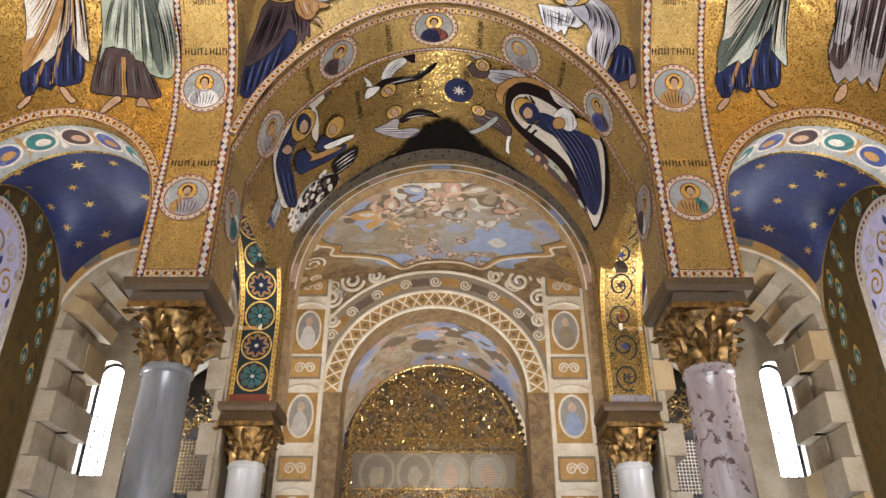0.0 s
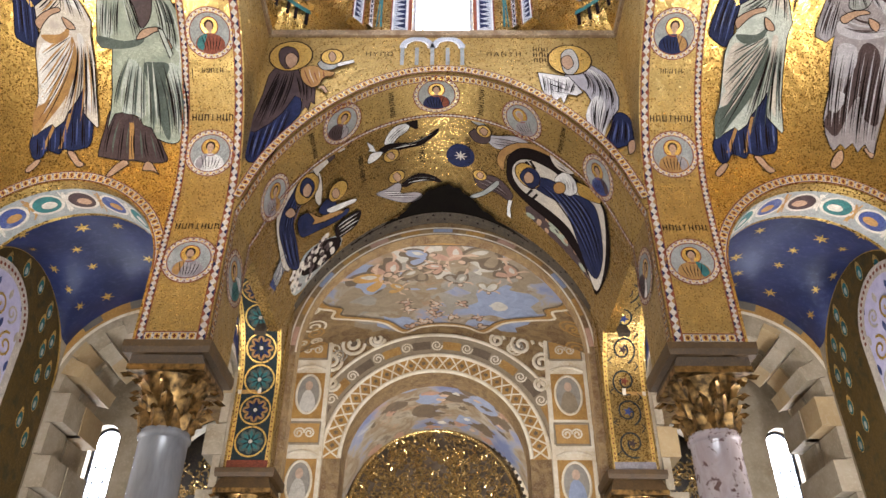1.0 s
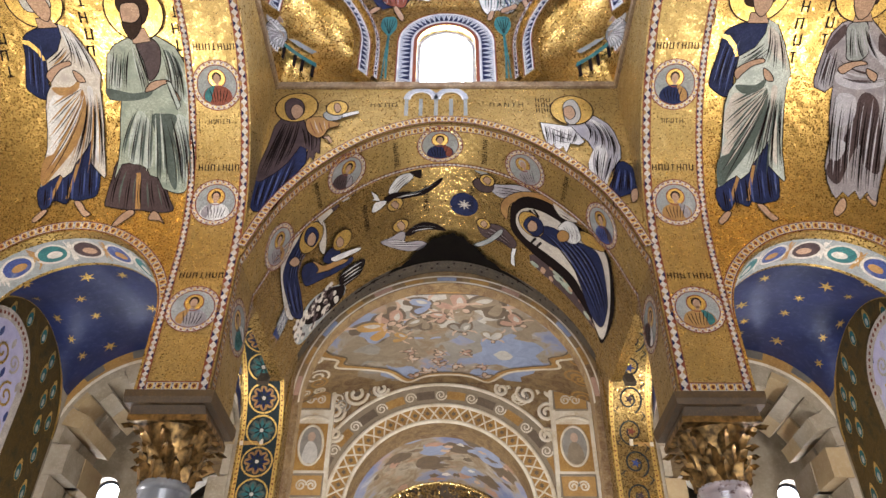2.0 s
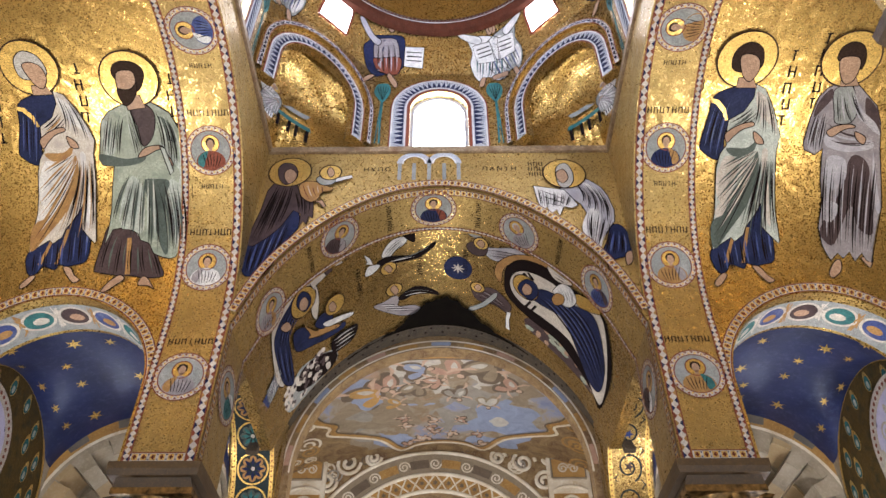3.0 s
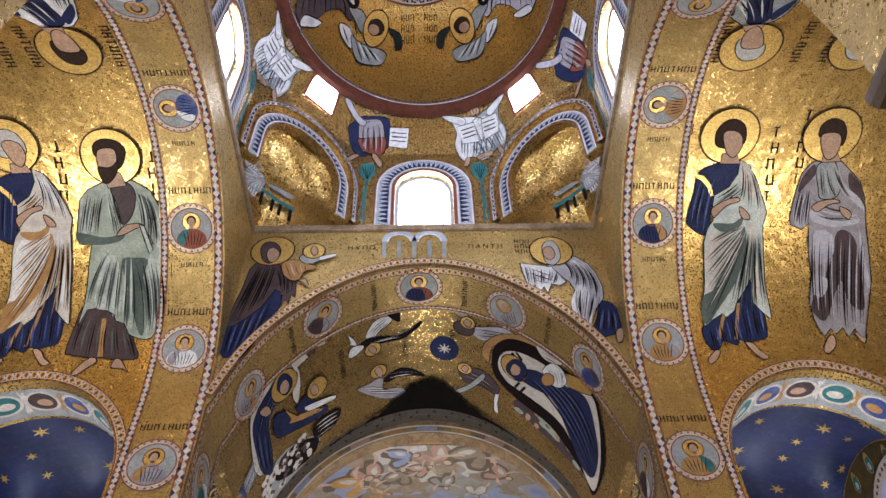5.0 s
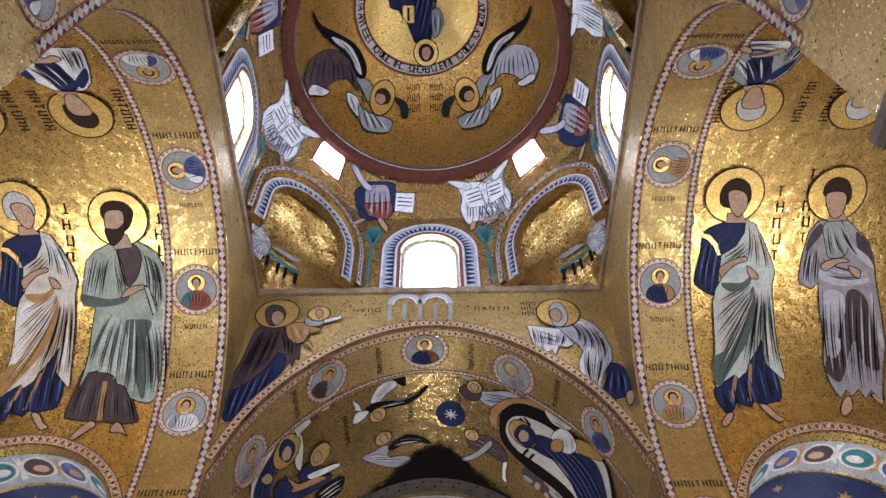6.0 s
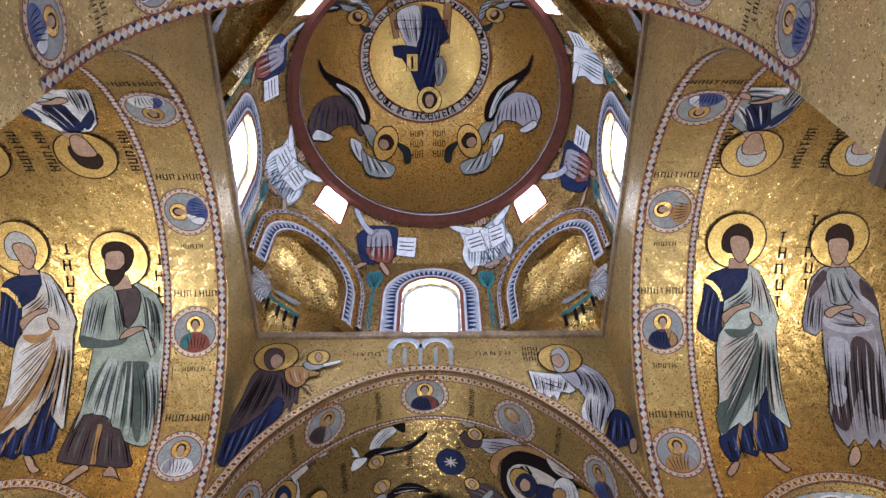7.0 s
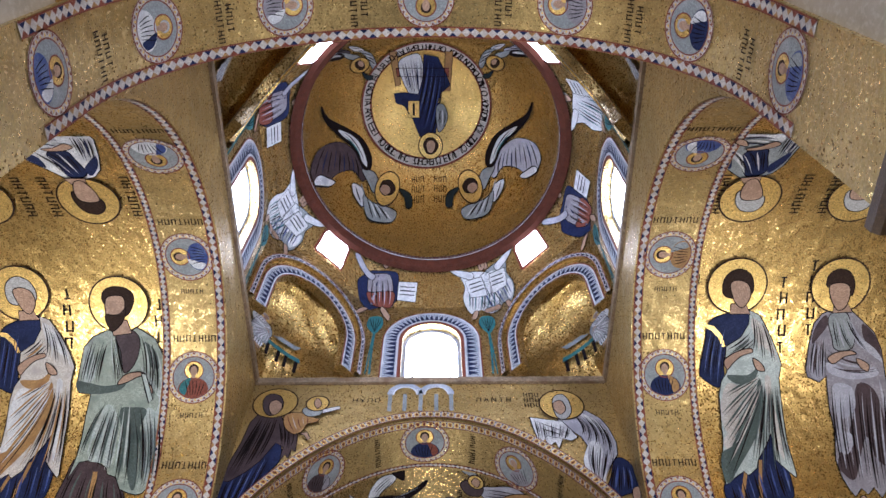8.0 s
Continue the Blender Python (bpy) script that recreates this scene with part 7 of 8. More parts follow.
# ---- west face of the dome square ----
veiled_bearer(Picture(ch_west, (-2.105, 7.376), (-2.009, 9.381), "veiled figure in plum mantle over blue robe", NAVY, PLUM, COBALT, INK))
held_child(Picture(ch_west, (-1.536, 8.538), (-1.445, 9.291), "small orange-robed shape held out over the arch", OCHREM, OCHREM, h=0.03))
stooping_elder(Picture(ch_west, (2.089, 7.517), (1.668, 9.281), "stooping white-robed figure with a cloth over its arms", NAVY, PALEV, WHITE, GREYV, GREYH))
e = tagged(new("mosaic_canopy"), "pale blue twin-arched canopy on thin columns", "mosaic canopy")
for c in (-0.33, 0.07):
    decal("arch", ch_west, [q for q in stroke([(c + 0.19 * math.cos(math.pi * i / 12), 9.32 + 0.19 * math.sin(math.pi * i / 12)) for i in range(13)], 0.085, False)], SURR, e, 0.007, 0)
    decal("arch_line", ch_west, [q for q in stroke([(c + 0.15 * math.cos(math.pi * i / 12), 9.32 + 0.15 * math.sin(math.pi * i / 12)) for i in range(13)], 0.02, False)], WHITE, e, 0.009, 0)
for x in (-0.52, -0.33, -0.13, 0.07, 0.26):
    decal("post", ch_west, [[(x - 0.025, 9.0), (x + 0.025, 9.0), (x + 0.025, 9.33), (x - 0.025, 9.33)]], SLATE, e, 0.008, 0)
for txt, x in (("\u0397\u03A5\u03A0\u03A9", -0.82), ("\u03A0\u0391\u039D\u03A4\u0397", 0.80)):
    e = tagged(new("mosaic_inscription"), "dark Greek word in mosaic letters above the arch", "inscription", "mosaic inscriptions")
    tris = []
    for i, g in enumerate(glyphs(txt, 0.11)):
        tris += [[(x + (i - (len(txt) - 1) / 2) * 0.095 + px, 9.17 + py) for px, py in t] for t in g]
    decal("lettering", ch_west, tris, INK, e, 0.008, 0)
for i in range(3):
    letter_bars(ch_west, (1.28, 9.30 - 0.1 * i), (1, 0), 3, 0.075)

# ---- west vault: two scenes ----
flying_angel(Picture(NVW, (7.57, 3.171), (8.113, 2.814), "small flying winged figure in pale robes on the west vault", SLATE, WHITE, WHITE, SLATE))
bending_angel(Picture(NVW, (9.217, 3.382), (8.457, 2.922), "small bending winged figure near the vault's broken edge", GREYV, GREYV))
grey_angel(Picture(NVW, (7.543, 5.081), (7.644, 4.301), "small grey flying winged figure on the vault", SLATE, SLATE, PALEV, PLUM))
dark_angel(Picture(NVW, (8.852, 4.843), (8.631, 4.245), "small dark flying winged figure on the vault", PLUM, PLUM))
e = tagged(new("mosaic_star_disc"), "dark blue disc with a small gold star", "mosaic disc")
decal("disc", NVW, [ell(8.23, 3.94, 0.25, 0.22, 28)], NAVY, e, 0.007)
decal("star_ray", NVW, [q for i in range(4) for q in stroke([(8.23 + 0.10 * math.cos(math.pi * i / 4), 3.94 + 0.10 * math.sin(math.pi * i / 4)), (8.23, 3.94), (8.23 - 0.10 * math.cos(math.pi * i / 4), 3.94 - 0.10 * math.sin(math.pi * i / 4))], 0.03)], CREAM, e, 0.009, 0)
seated_mother(Picture(NVW, (8.766, 0.705), (7.513, 1.368), "seated veiled figure in navy beside a crib on the vault", NAVY, NAVY, h=0.010))
figure(NVW, (8.6, 0.1), (8.45, 0.8), COBALT, SLATE, "robed figure low on the vault", 1.4, True, HAIR, False, WHITE, NAVY, rng)
e = tagged(new("mosaic_cave"), "pale rocks and a dark cave in mosaic", "mosaic")
decal("rock", NVW, [smooth_poly([(8.9, 0.9), (8.95, 1.3), (9.2, 1.75), (9.5, 1.6), (9.5, 0.7), (9.2, 0.5)], 3)], SLATE, e, 0.006)
decal("cave", NVW, [smooth_poly([(8.95, 1.0), (9.0, 1.4), (9.25, 1.75), (9.5, 1.6), (9.45, 1.1), (9.2, 0.8)], 3)], INK, e, 0.0065)
decal("brushwork", NVW, [ell(8.95 + rng.uniform(0, 0.5), rng.uniform(0.5, 1.55), 0.055, 0.05, 10) for _ in range(42)], CREAM, e, 0.007, 0)
decal("brushwork", NVW, [ell(8.95 + rng.uniform(0, 0.5), rng.uniform(0.5, 1.55), 0.035, 0.03, 10) for _ in range(42)], PLUM, e, 0.0075, 0)
resting_mother(Picture(NVW, (8.995, 6.863), (7.979, 5.026), "reclining figure wrapped in deep blue on a white bed", NAVY, NAVY, h=0.008))
e = tagged(new("mosaic_crowd"), "crowd of small heads and robes in mosaic", "mosaic")
decal("robe", NVW, [smooth_poly([(8.75, 5.2), (9.05, 5.3), (9.12, 6.6), (8.8, 6.9), (8.7, 6.2)], 3)], PLUM, e, 0.006)
decal("brushwork", NVW, [ell(8.85 + rng.uniform(-0.08, 0.2), rng.uniform(5.2, 6.7), 0.05, 0.05, 10) for _ in range(14)], FLESH, e, 0.0075, 0)
decal("brushwork", NVW, [ell(8.85 + rng.uniform(-0.08, 0.2), rng.uniform(5.2, 6.7), 0.05, 0.09, 10) for _ in range(12)], SAGE, e, 0.007, 0)
for v in (2.35, 3.35, 4.05):
    letter_bars(NVW, (8.1, v), (1, 0), 8, 0.075, "line of dark mosaic letters on the vault")
# ragged black sheet painted as the recess's shade, where the gold ends
e = tagged(new("broken_edge"), "black sheet for the recess shade past the gold mosaic's broken edge", "broken edge")
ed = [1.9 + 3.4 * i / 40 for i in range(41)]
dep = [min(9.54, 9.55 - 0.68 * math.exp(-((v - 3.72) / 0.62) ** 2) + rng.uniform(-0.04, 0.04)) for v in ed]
decal("shade_band", NVW, [[(dep[i], ed[i]), (dep[i + 1], ed[i + 1]), (9.56, ed[i + 1]), (9.56, ed[i])] for i in range(40)], VOID, e, 0.05, 0)
# pierced stucco beyond the mosaic's broken dark edge, its holes painted as dark dots
e = tagged(new("stucco_tracery"), "dark grey stucco tracery with small holes on the vault", "stucco")
ch_dk = nave_chart(RW + 0.22, True)
nn = 64
lines, dots = [], []
for i in range(nn):
    v0 = 0.5 + (math.pi * RW - 1.0) * (i + 0.5) / nn
    for j in range(5):
        u0 = 9.58 + 0.115 * j
        a = rng.uniform(0, 3.14)
        lines += stroke([(u0 - 0.045 * math.cos(a), v0 - 0.045 * math.sin(a)), (u0 + 0.02 * math.sin(a), v0 + 0.02 * math.cos(a)), (u0 + 0.045 * math.cos(a), v0 + 0.045 * math.sin(a))], 0.018, False)
        if (i + j) % 3 == 0:
            dots.append(ell(u0 + 0.055, v0 + 0.03, 0.022, 0.022, 8))
decal("brushwork", ch_dk, lines, RELIEF, e, 0.006, 0)
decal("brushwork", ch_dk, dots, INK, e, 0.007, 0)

# ---- corner bays ----
for s in (-1, 1):
    def bay(u, v, h, s=s):
        x = 4.30 - 1.355 * math.cos(v / 1.36)
        lo = EYE + 4.55 + math.sqrt(max(0.0, 1.36 ** 2 - (x - 4.30) ** 2))
        hi = 5.95 + math.sqrt(max(0.0, 1.30 ** 2 - (u - 8.62) ** 2))
        return (XC + s * x, u, math.log(math.exp(9 * lo - 60) + math.exp(9 * hi - 60)) / 9 + 60 / 9 - 0.03 - h)

    for i, (u, v) in enumerate([(7.75 + 0.36 * (k % 6) + rng.uniform(-0.08, 0.08), 0.25 + 0.62 * (k // 6) + rng.uniform(-0.15, 0.15)) for k in range(36) if k % 4]):
        e = tagged(new("painted_star"), "small gold six-pointed star on the blue vault", "star", "gold stars")
        r = 0.085 if i % 3 else 0.11
        pts = [(u + (r if k % 2 == 0 else r * 0.34) * math.cos(math.pi * k / 6 + i), v + (r if k % 2 == 0 else r * 0.34) * math.sin(math.pi * k / 6 + i)) for k in range(12)]
        decal("star", bay, [pts], HALO, e, 0.006)
    # decorated soffit of the bay's front arch
    sof = lambda u, v, h, s=s: (XC + s * (AU - (AR - h) * math.cos(v / AR)), u, AZ + (AR - h) * math.sin(v / AR))
    y0, y1 = YD + RV + 0.02, YD + RV + 0.60
    vs = [math.pi * AR * i / 48 for i in range(49)]
    e = tagged(new("mosaic_soffit"), "blue and ochre mosaic band under the low arch", "mosaic band", "arch soffits")
    decal("ground", sof, [[(y0 + 0.08, a), (y1 - 0.03, a), (y1 - 0.03, b), (y0 + 0.08, b)] for a, b in zip(vs, vs[1:])], SLATE, e, 0.005, 0)
    for k in range(9):
        v = math.pi * AR * (k + 0.5) / 9
        decal("oval", sof, [q for q in ring((y0 + y1) / 2, v, 0.14, 0.17, 20, 1.15)], CREAM, e, 0.008, 0)
        decal("oval_ground", sof, [ell((y0 + y1) / 2, v, 0.14, 0.16, 18)], (COBALT, PLUM, TEAL)[k % 3], e, 0.007)
        decal("brushwork", sof, [q for j in range(6) for q in stroke([((y0 + y1) / 2 + rng.uniform(-0.2, 0.2), v + 0.2 + rng.uniform(-0.05, 0.05)), ((y0 + y1) / 2 + rng.uniform(-0.2, 0.2), v + 0.17), ((y0 + y1) / 2 + rng.uniform(-0.2, 0.2), v + 0.22)], 0.03)], OCHREM if k % 2 else CREAM, e, 0.008, 0)
        decal("brushwork", sof, [ell((y0 + y1) / 2 + 0.02, v - 0.02, 0.06, 0.09, 12)], (OCHREM, FLESH, CREAM)[k % 3], e, 0.009, 0)
    fa = lambda u, v, h, s=s: (XC + s * u, arm_y(v) - h, v)
    border(fa, [(AU - (AR + 0.07) * math.cos(math.pi * (0.0 + i / 50)), AZ + (AR + 0.07) * math.sin(math.pi * i / 50)) for i in range(51)], 0.10, "gold mosaic border with small crosses round the low arch", rose=True)
    # side wall: dark painted lunette and a patterned window
    sw = lambda u, v, h, s=s: (XC + s * (XO - h), u, v)
    e = tagged(new("painted_lunette"), "dark green and gold lunette with peacock-eye marks", "lunette", "painted lunettes")
    lun = [(8.62 - 1.29 * math.cos(math.pi * i / 30), 5.95 + 1.29 * math.sin(math.pi * i / 30)) for i in range(31)]
    decal("ground", sw, [[(7.33, 3.0)] + lun + [(9.91, 3.0)]], PEACOCK, e, 0.006)
    decal("edge_line", sw, stroke(lun, 0.05, False), HALO, e, 0.012, 0)
    eyes = [(8.62 + r * math.cos(q), 5.95 + r * math.sin(q), q) for r, qs in ((1.08, (0.15, 0.55, 0.95, 1.35, 1.75, 2.15)), (0.84, (0.0, 0.42, 0.85))) for q in qs] + [(9.62, 5.62, 0), (9.40, 5.30, 0), (9.66, 5.12, 0)]
    for x, z, q in eyes:
        decal("peacock_feather", sw, [smooth_poly([(x - 0.075, z - 0.05), (x, z - 0.14), (x + 0.075, z - 0.05), (x + 0.05, z + 0.09), (x, z + 0.16), (x - 0.05, z + 0.09)], 3)], HALO, e, 0.009, 0)
        decal("peacock_ring", sw, [ell(x, z - 0.02, 0.062, 0.11, 12)], TEAL, e, 0.011, 0)
        decal("peacock_eye", sw, [ell(x, z - 0.04, 0.032, 0.055, 10)], PALESAGE, e, 0.013, 0)
    wnd = tagged(new("window_%d" % (13 + (s > 0))), "round-headed window of pierced lilac and gold tracery", "window", kind="structure")
    wo = [(7.45, 4.2)] + [(8.12 - 0.67 * math.cos(math.pi * i / 24), 6.12 + 0.67 * math.sin(math.pi * i / 24)) for i in range(25)] + [(8.79, 4.2)]
    decal("pane", sw, [wo], LILAC, wnd, 0.014)
    decal("window_frame", sw, stroke(wo, 0.15, False), CREAM, wnd, 0.026, 0)
    decal("triangle_inlay", sw, [ell(*q, 0.028, 0.028, 6) for q in wo], REDB, wnd, 0.029, 0)
    decal("edge_line", sw, stroke([(8.12 + (a - 8.12) * 1.1, b + 0.04) for a, b in wo], 0.04, False), REDB, wnd, 0.02, 0)
    for k in range(18):
        cx, cy, r = 7.72 + 0.40 * (k % 3), 4.28 + 0.41 * (k // 3), 0.18
        if cy > 6.3 and k % 3 != 1:
            cx, r = 8.12 + 0.8 * (cx - 8.12), 0.13
        decal("tracery_leaf", sw, [smooth_poly([(cx + 0.16, cy + 0.12), (cx + 0.21, cy + 0.20), (cx + 0.18, cy + 0.28), (cx + 0.13, cy + 0.20)], 3)], COBALT if k % 2 else CREAM, wnd, 0.023, 0)
        sp = [(cx + r * (1 - j / 22) * math.cos(j * 0.5 + k), cy + r * (1 - j / 22) * math.sin(j * 0.5 + k)) for j in range(20)]
        decal("tracery_scroll", sw, stroke(sp, 0.035, False), CREAM if k % 2 else HALO, wnd, 0.024, 0)
    # banded arch: separate voussoirs on the soffit and face
    e = tagged(new("banded_arch"), "toothed arch of pale stone blocks with dark undersides", "arch", "banded arches")
    for k in range(26):
        legs = k < 6 or k >= 20
        for row in range(2):
            if legs:
                kk = k if k < 6 else 25 - k
                z0 = 3.2 + kk * 0.45
                sx = -1 if k < 6 else 1
                if z0 > EYE + 4.3:
                    continue
                a0, a1 = None, None
                xs = 4.25 + sx * 1.22
                pts = [(xs, z0 + 0.012), (xs, min(z0 + 0.44, EYE + 4.29))]
            else:
                q0, q1 = math.pi * (k - 6) / 14, math.pi * (k - 5) / 14
                pts = [(4.25 - 1.22 * math.cos(q), EYE + 4.3 + 1.22 * math.sin(q)) for q in (q0 + 0.008, (q0 + q1) / 2, q1 - 0.008)]
            d0, d1 = (-0.05, 0.50) if (row + k) % 2 else (-0.02, 0.62)
            if row:
                d0, d1 = d1 + 0.004, 1.15
            dark = (k % 2) == 1
            out = (0.03 if dark else 0.20) + rng.uniform(-0.015, 0.03)
            bm = bmesh.new()
            ringv = []
            for x, z in pts:
                if legs:
                    nx, nz = (4.25 - x) / 1.22, 0.0
                else:
                    nx, nz = (4.25 - x) / 1.22, (EYE + 4.3 - z) / 1.22
                ringv.append([bm.verts.new((XC + s * (x + nx * o), Y2 + d, z + nz * o)) for o, d in ((-0.06, d0), (out, d0), (out, d1), (-0.06, d1))])
            for a, b in zip(ringv, ringv[1:]):
                for j in range(4):
                    bm.faces.new((a[j], a[(j + 1) % 4], b[(j + 1) % 4], b[j]))
            bm.faces.new(ringv[0])
            bm.faces.new(list(reversed(ringv[-1])))
            bmesh.ops.recalc_face_normals(bm, faces=bm.faces[:])
            part("voussoir", bm, STONE2 if rng.random() < 0.3 else STONE, e)
    ch_w2 = lambda u, v, h, s=s: (XC + s * u, Y2 - h, v)
    e = tagged(new("painted_arch_band"), "painted white and ochre band over the banded arch", "painted band", "painted bands")
    pb = [(4.25 - 1.52 * math.cos(math.pi * i / 40), EYE + 4.3 + 1.52 * math.sin(math.pi * i / 40)) for i in range(41)]
    decal("ground", ch_w2, stroke(ribbon_pts(pb, 0), 0.26, False), OCHRE, e, 0.008, 0)
    decal("edge_line", ch_w2, stroke(ribbon_pts(pb, 0.14), 0.05, False), STUCCO, e, 0.012, 0)
    decal("edge_line", ch_w2, stroke(ribbon_pts(pb, -0.14), 0.05, False), STUCCO, e, 0.012, 0)
    for q in range(6):
        a = math.pi * (q + 0.7) / 6.4
        decal("dark_panel", ch_w2, [[(4.25 - r * math.cos(a + d), EYE + 4.3 + r * math.sin(a + d)) for r, d in ((1.45, -0.1), (1.59, -0.1), (1.59, 0.1), (1.45, 0.1))]], LAVA, e, 0.011, 0)

# ---- panels of the far piers: rosettes, vine ----
SYC = (SY0 + Y2) / 2


def side_chart(s):
    """Up the far pier's face and on along the soffit of the side arch."""
    def f(u, v, h):
        if v <= SZ:
            return (XC + s * u, Y2 - h, v)
        a = (v - SZ) / SR
        return (XC + s * u, SYC + (SR - h) * math.cos(a), SZ + (SR - h) * math.sin(a))
    return f


for s in (-1, 1):
    fp = side_chart(s)
    x0, x1, top = HW + 0.03, HW + PF - 0.03, SZ + 2.6
    e = tagged(new("mosaic_strip"), "tall dark mosaic strip of gold-ringed teal rosettes" if s < 0 else "tall gold mosaic strip with a curling dark vine", "mosaic strip", "pier strips")
    decal("ground", fp, [[(x0, a), (x1, a), (x1, a + 0.1), (x0, a + 0.1)] for a in [ZAF + 0.02 + 0.1 * i for i in range(36)]], TEALD if s < 0 else GOLD_DULL, e, 0.005, 0)
    for x in (x0 + 0.02, x1 - 0.02):
        decal("edge_line", fp, [[(x - 0.028, a), (x + 0.028, a), (x + 0.028, a + 0.1), (x - 0.028, a + 0.1)] for a in [ZAF + 0.02 + 0.1 * i for i in range(36)]], HALO, e, 0.009, 0)
        decal("triangle_inlay", fp, [ell(x, ZAF + 0.1 + 0.07 * i, 0.013, 0.013, 6) for i in range(48)], REDB, e, 0.011, 0)
    decal("foot_band", fp, [[(x0, ZAF + 0.02), (x1, ZAF + 0.02), (x1, ZAF + 0.12), (x0, ZAF + 0.12)]], REDB if s < 0 else GREYV, e, 0.012, 0)
    cx = (x0 + x1) / 2
    for k in range(7):
        cy = 5.20 + 0.455 * k
        if s < 0:
            decal("rosette_ring", fp, ring(cx, cy, 0.198, 0.222, 28), HALO, e, 0.008, 0)
            for i in range(8):
                decal("scallop", fp, [ell(cx + 0.13 * math.cos(2 * math.pi * i / 8), cy + 0.13 * math.sin(2 * math.pi * i / 8), 0.05, 0.05, 10)], (SAGED, OCHREM)[k % 2], e, 0.0075, 0)
                a = 2 * math.pi * i / 8
                decal("petal", fp, [[(cx + r * math.cos(a + q), cy + r * math.sin(a + q)) for r, q in ((0.03, 0), (0.10, -0.27), (0.165, 0), (0.10, 0.27))]], NAVY if k % 2 else TEAL, e, 0.0095, 0)
            decal("rosette_heart", fp, [ell(cx, cy, 0.028, 0.028, 10)], CREAM, e, 0.0105, 0)
        else:
            sp = [(cx + (0.19 * (1 - j / 34)) * math.cos(0.35 * j * (1 if k % 2 else -1) - 1.2), cy + 0.21 * (1 - j / 34) * math.sin(0.35 * j * (1 if k % 2 else -1) - 1.2)) for j in range(26)]
            decal("vine", fp, stroke(sp, 0.024, False), TEALD, e, 0.008, 0)
            for q in ([(cx + 0.15, cy + 0.15), (cx + 0.21, cy + 0.22), (cx + 0.16, cy + 0.28)], [(cx - 0.15, cy - 0.1), (cx - 0.22, cy - 0.16), (cx - 0.16, cy - 0.2)]):
                decal("tendril", fp, stroke(q, 0.022), TEALD, e, 0.008, 0)
            decal("bud", fp, [[(cx + (0.075 if j % 2 == 0 else 0.03) * math.cos(math.pi * j / 5), cy + (0.075 if j % 2 == 0 else 0.03) * math.sin(math.pi * j / 5)) for j in range(10)]], (PLUM, COBALT, REDB)[k % 3], e, 0.009, 0)

# ---- painted bay: vault fresco ----
fr = lambda u, v, h: (XC + v, u, ZF + RISE * math.sqrt(max(0.0, 1 - (v / RF) ** 2)) - h)
mid = 0.0
paint = [plaster("paint_%s" % n, [c, tuple(k * 0.75 for k in c), tuple(min(1, k * 1.25) for k in c)], 4.0, 0.7, 0.05, 1.2) for n, c in (
    ("rose", (0.42, 0.25, 0.18)), ("cloud", (0.50, 0.46, 0.40)), ("dun", (0.27, 0.21, 0.14)), ("blue", (0.26, 0.30, 0.42)), ("orange", (0.46, 0.26, 0.08)), ("skin", (0.52, 0.36, 0.26)), ("white", (0.62, 0.58, 0.52)), ("umber", (0.14, 0.10, 0.065)), ("grey", (0.29, 0.26, 0.22)))]


def spiral(cx, cy, r, turn, start=0.0, n=26):
    return [(cx + r * (1 - j / (n + 5)) * math.cos(start + turn * 0.42 * j), cy + r * (1 - j / (n + 5)) * math.sin(start + turn * 0.42 * j)) for j in range(n)]


def blob(c, rx, ry, k=9, jag=0.25):
    return smooth_poly([(c[0] + rx * (1 + rng.uniform(-jag, jag)) * math.cos(2 * math.pi * i / k), c[1] + ry * (1 + rng.uniform(-jag, jag)) * math.sin(2 * math.pi * i / k)) for i in range(k)], 4)


e = tagged(new("ceiling_fresco"), "painted sky with clouds and tumbling robed shapes in a scalloped frame", "fresco")
half = [(10.68, 0.0), (10.72, 1.2), (10.95, 2.0), (11.6, 2.35), (12.3, 2.3), (12.6, 2.0), (12.85, 2.05), (13.1, 1.6), (13.35, 1.15), (13.8, 0.8), (13.62, 0.45), (13.55, 0.0)]
fr_frame = [(a, mid - b) for a, b in half] + [(a, mid + b) for a, b in half[-2:0:-1]]
fo = smooth_poly(fr_frame, 4)
decal("sky", fr, [fo], PAINTING, e, 0.005, 0.2)
for m, pts in ((3, [(12.3, 0.45), (12.0, 1.2), (12.4, 1.75), (13.4, 1.65), (13.75, 0.95), (13.3, 0.35)]),
               (2, [(12.1, -1.9), (11.9, -1.0), (12.8, -0.45), (13.7, -0.75), (13.75, -1.3), (13.1, -1.9)]),
               (3, [(13.2, -1.35), (13.0, -0.95), (13.6, -0.55), (13.85, -1.0)]),
               (1, [(10.75, -0.6), (10.72, 0.5), (11.1, 1.1), (11.9, 0.9), (12.4, 0.35), (12.2, -0.35), (11.4, -0.9)]),
               (8, [(11.6, 0.1), (11.7, 0.7), (12.6, 0.6), (13.2, 0.1), (12.6, -0.2)]),
               (2, [(11.3, 1.15), (11.6, 1.75), (12.0, 1.5), (11.9, 1.0)])):
    rough_edge = [(x + 0.10 * math.sin(5.1 * i + m), y + 0.10 * math.cos(3.7 * i)) for i, (x, y) in enumerate(smooth_poly(pts, 5))]
    decal("brushwork", fr, [smooth_poly(rough_edge, 2)], paint[m], e, 0.0065 + 0.0012 * m / 8, 0.2)
for i in range(34):
    c = (rng.uniform(10.95, 13.5), rng.uniform(-1.5, 1.4))
    decal("brushwork", fr, [blob(c, rng.uniform(0.10, 0.26), rng.uniform(0.14, 0.34), 11, 0.4)], PAINTING if i % 2 else paint[(2, 8, 1, 3)[i // 2 % 4]], e, 0.0082 + 0.00005 * i, 0.25)


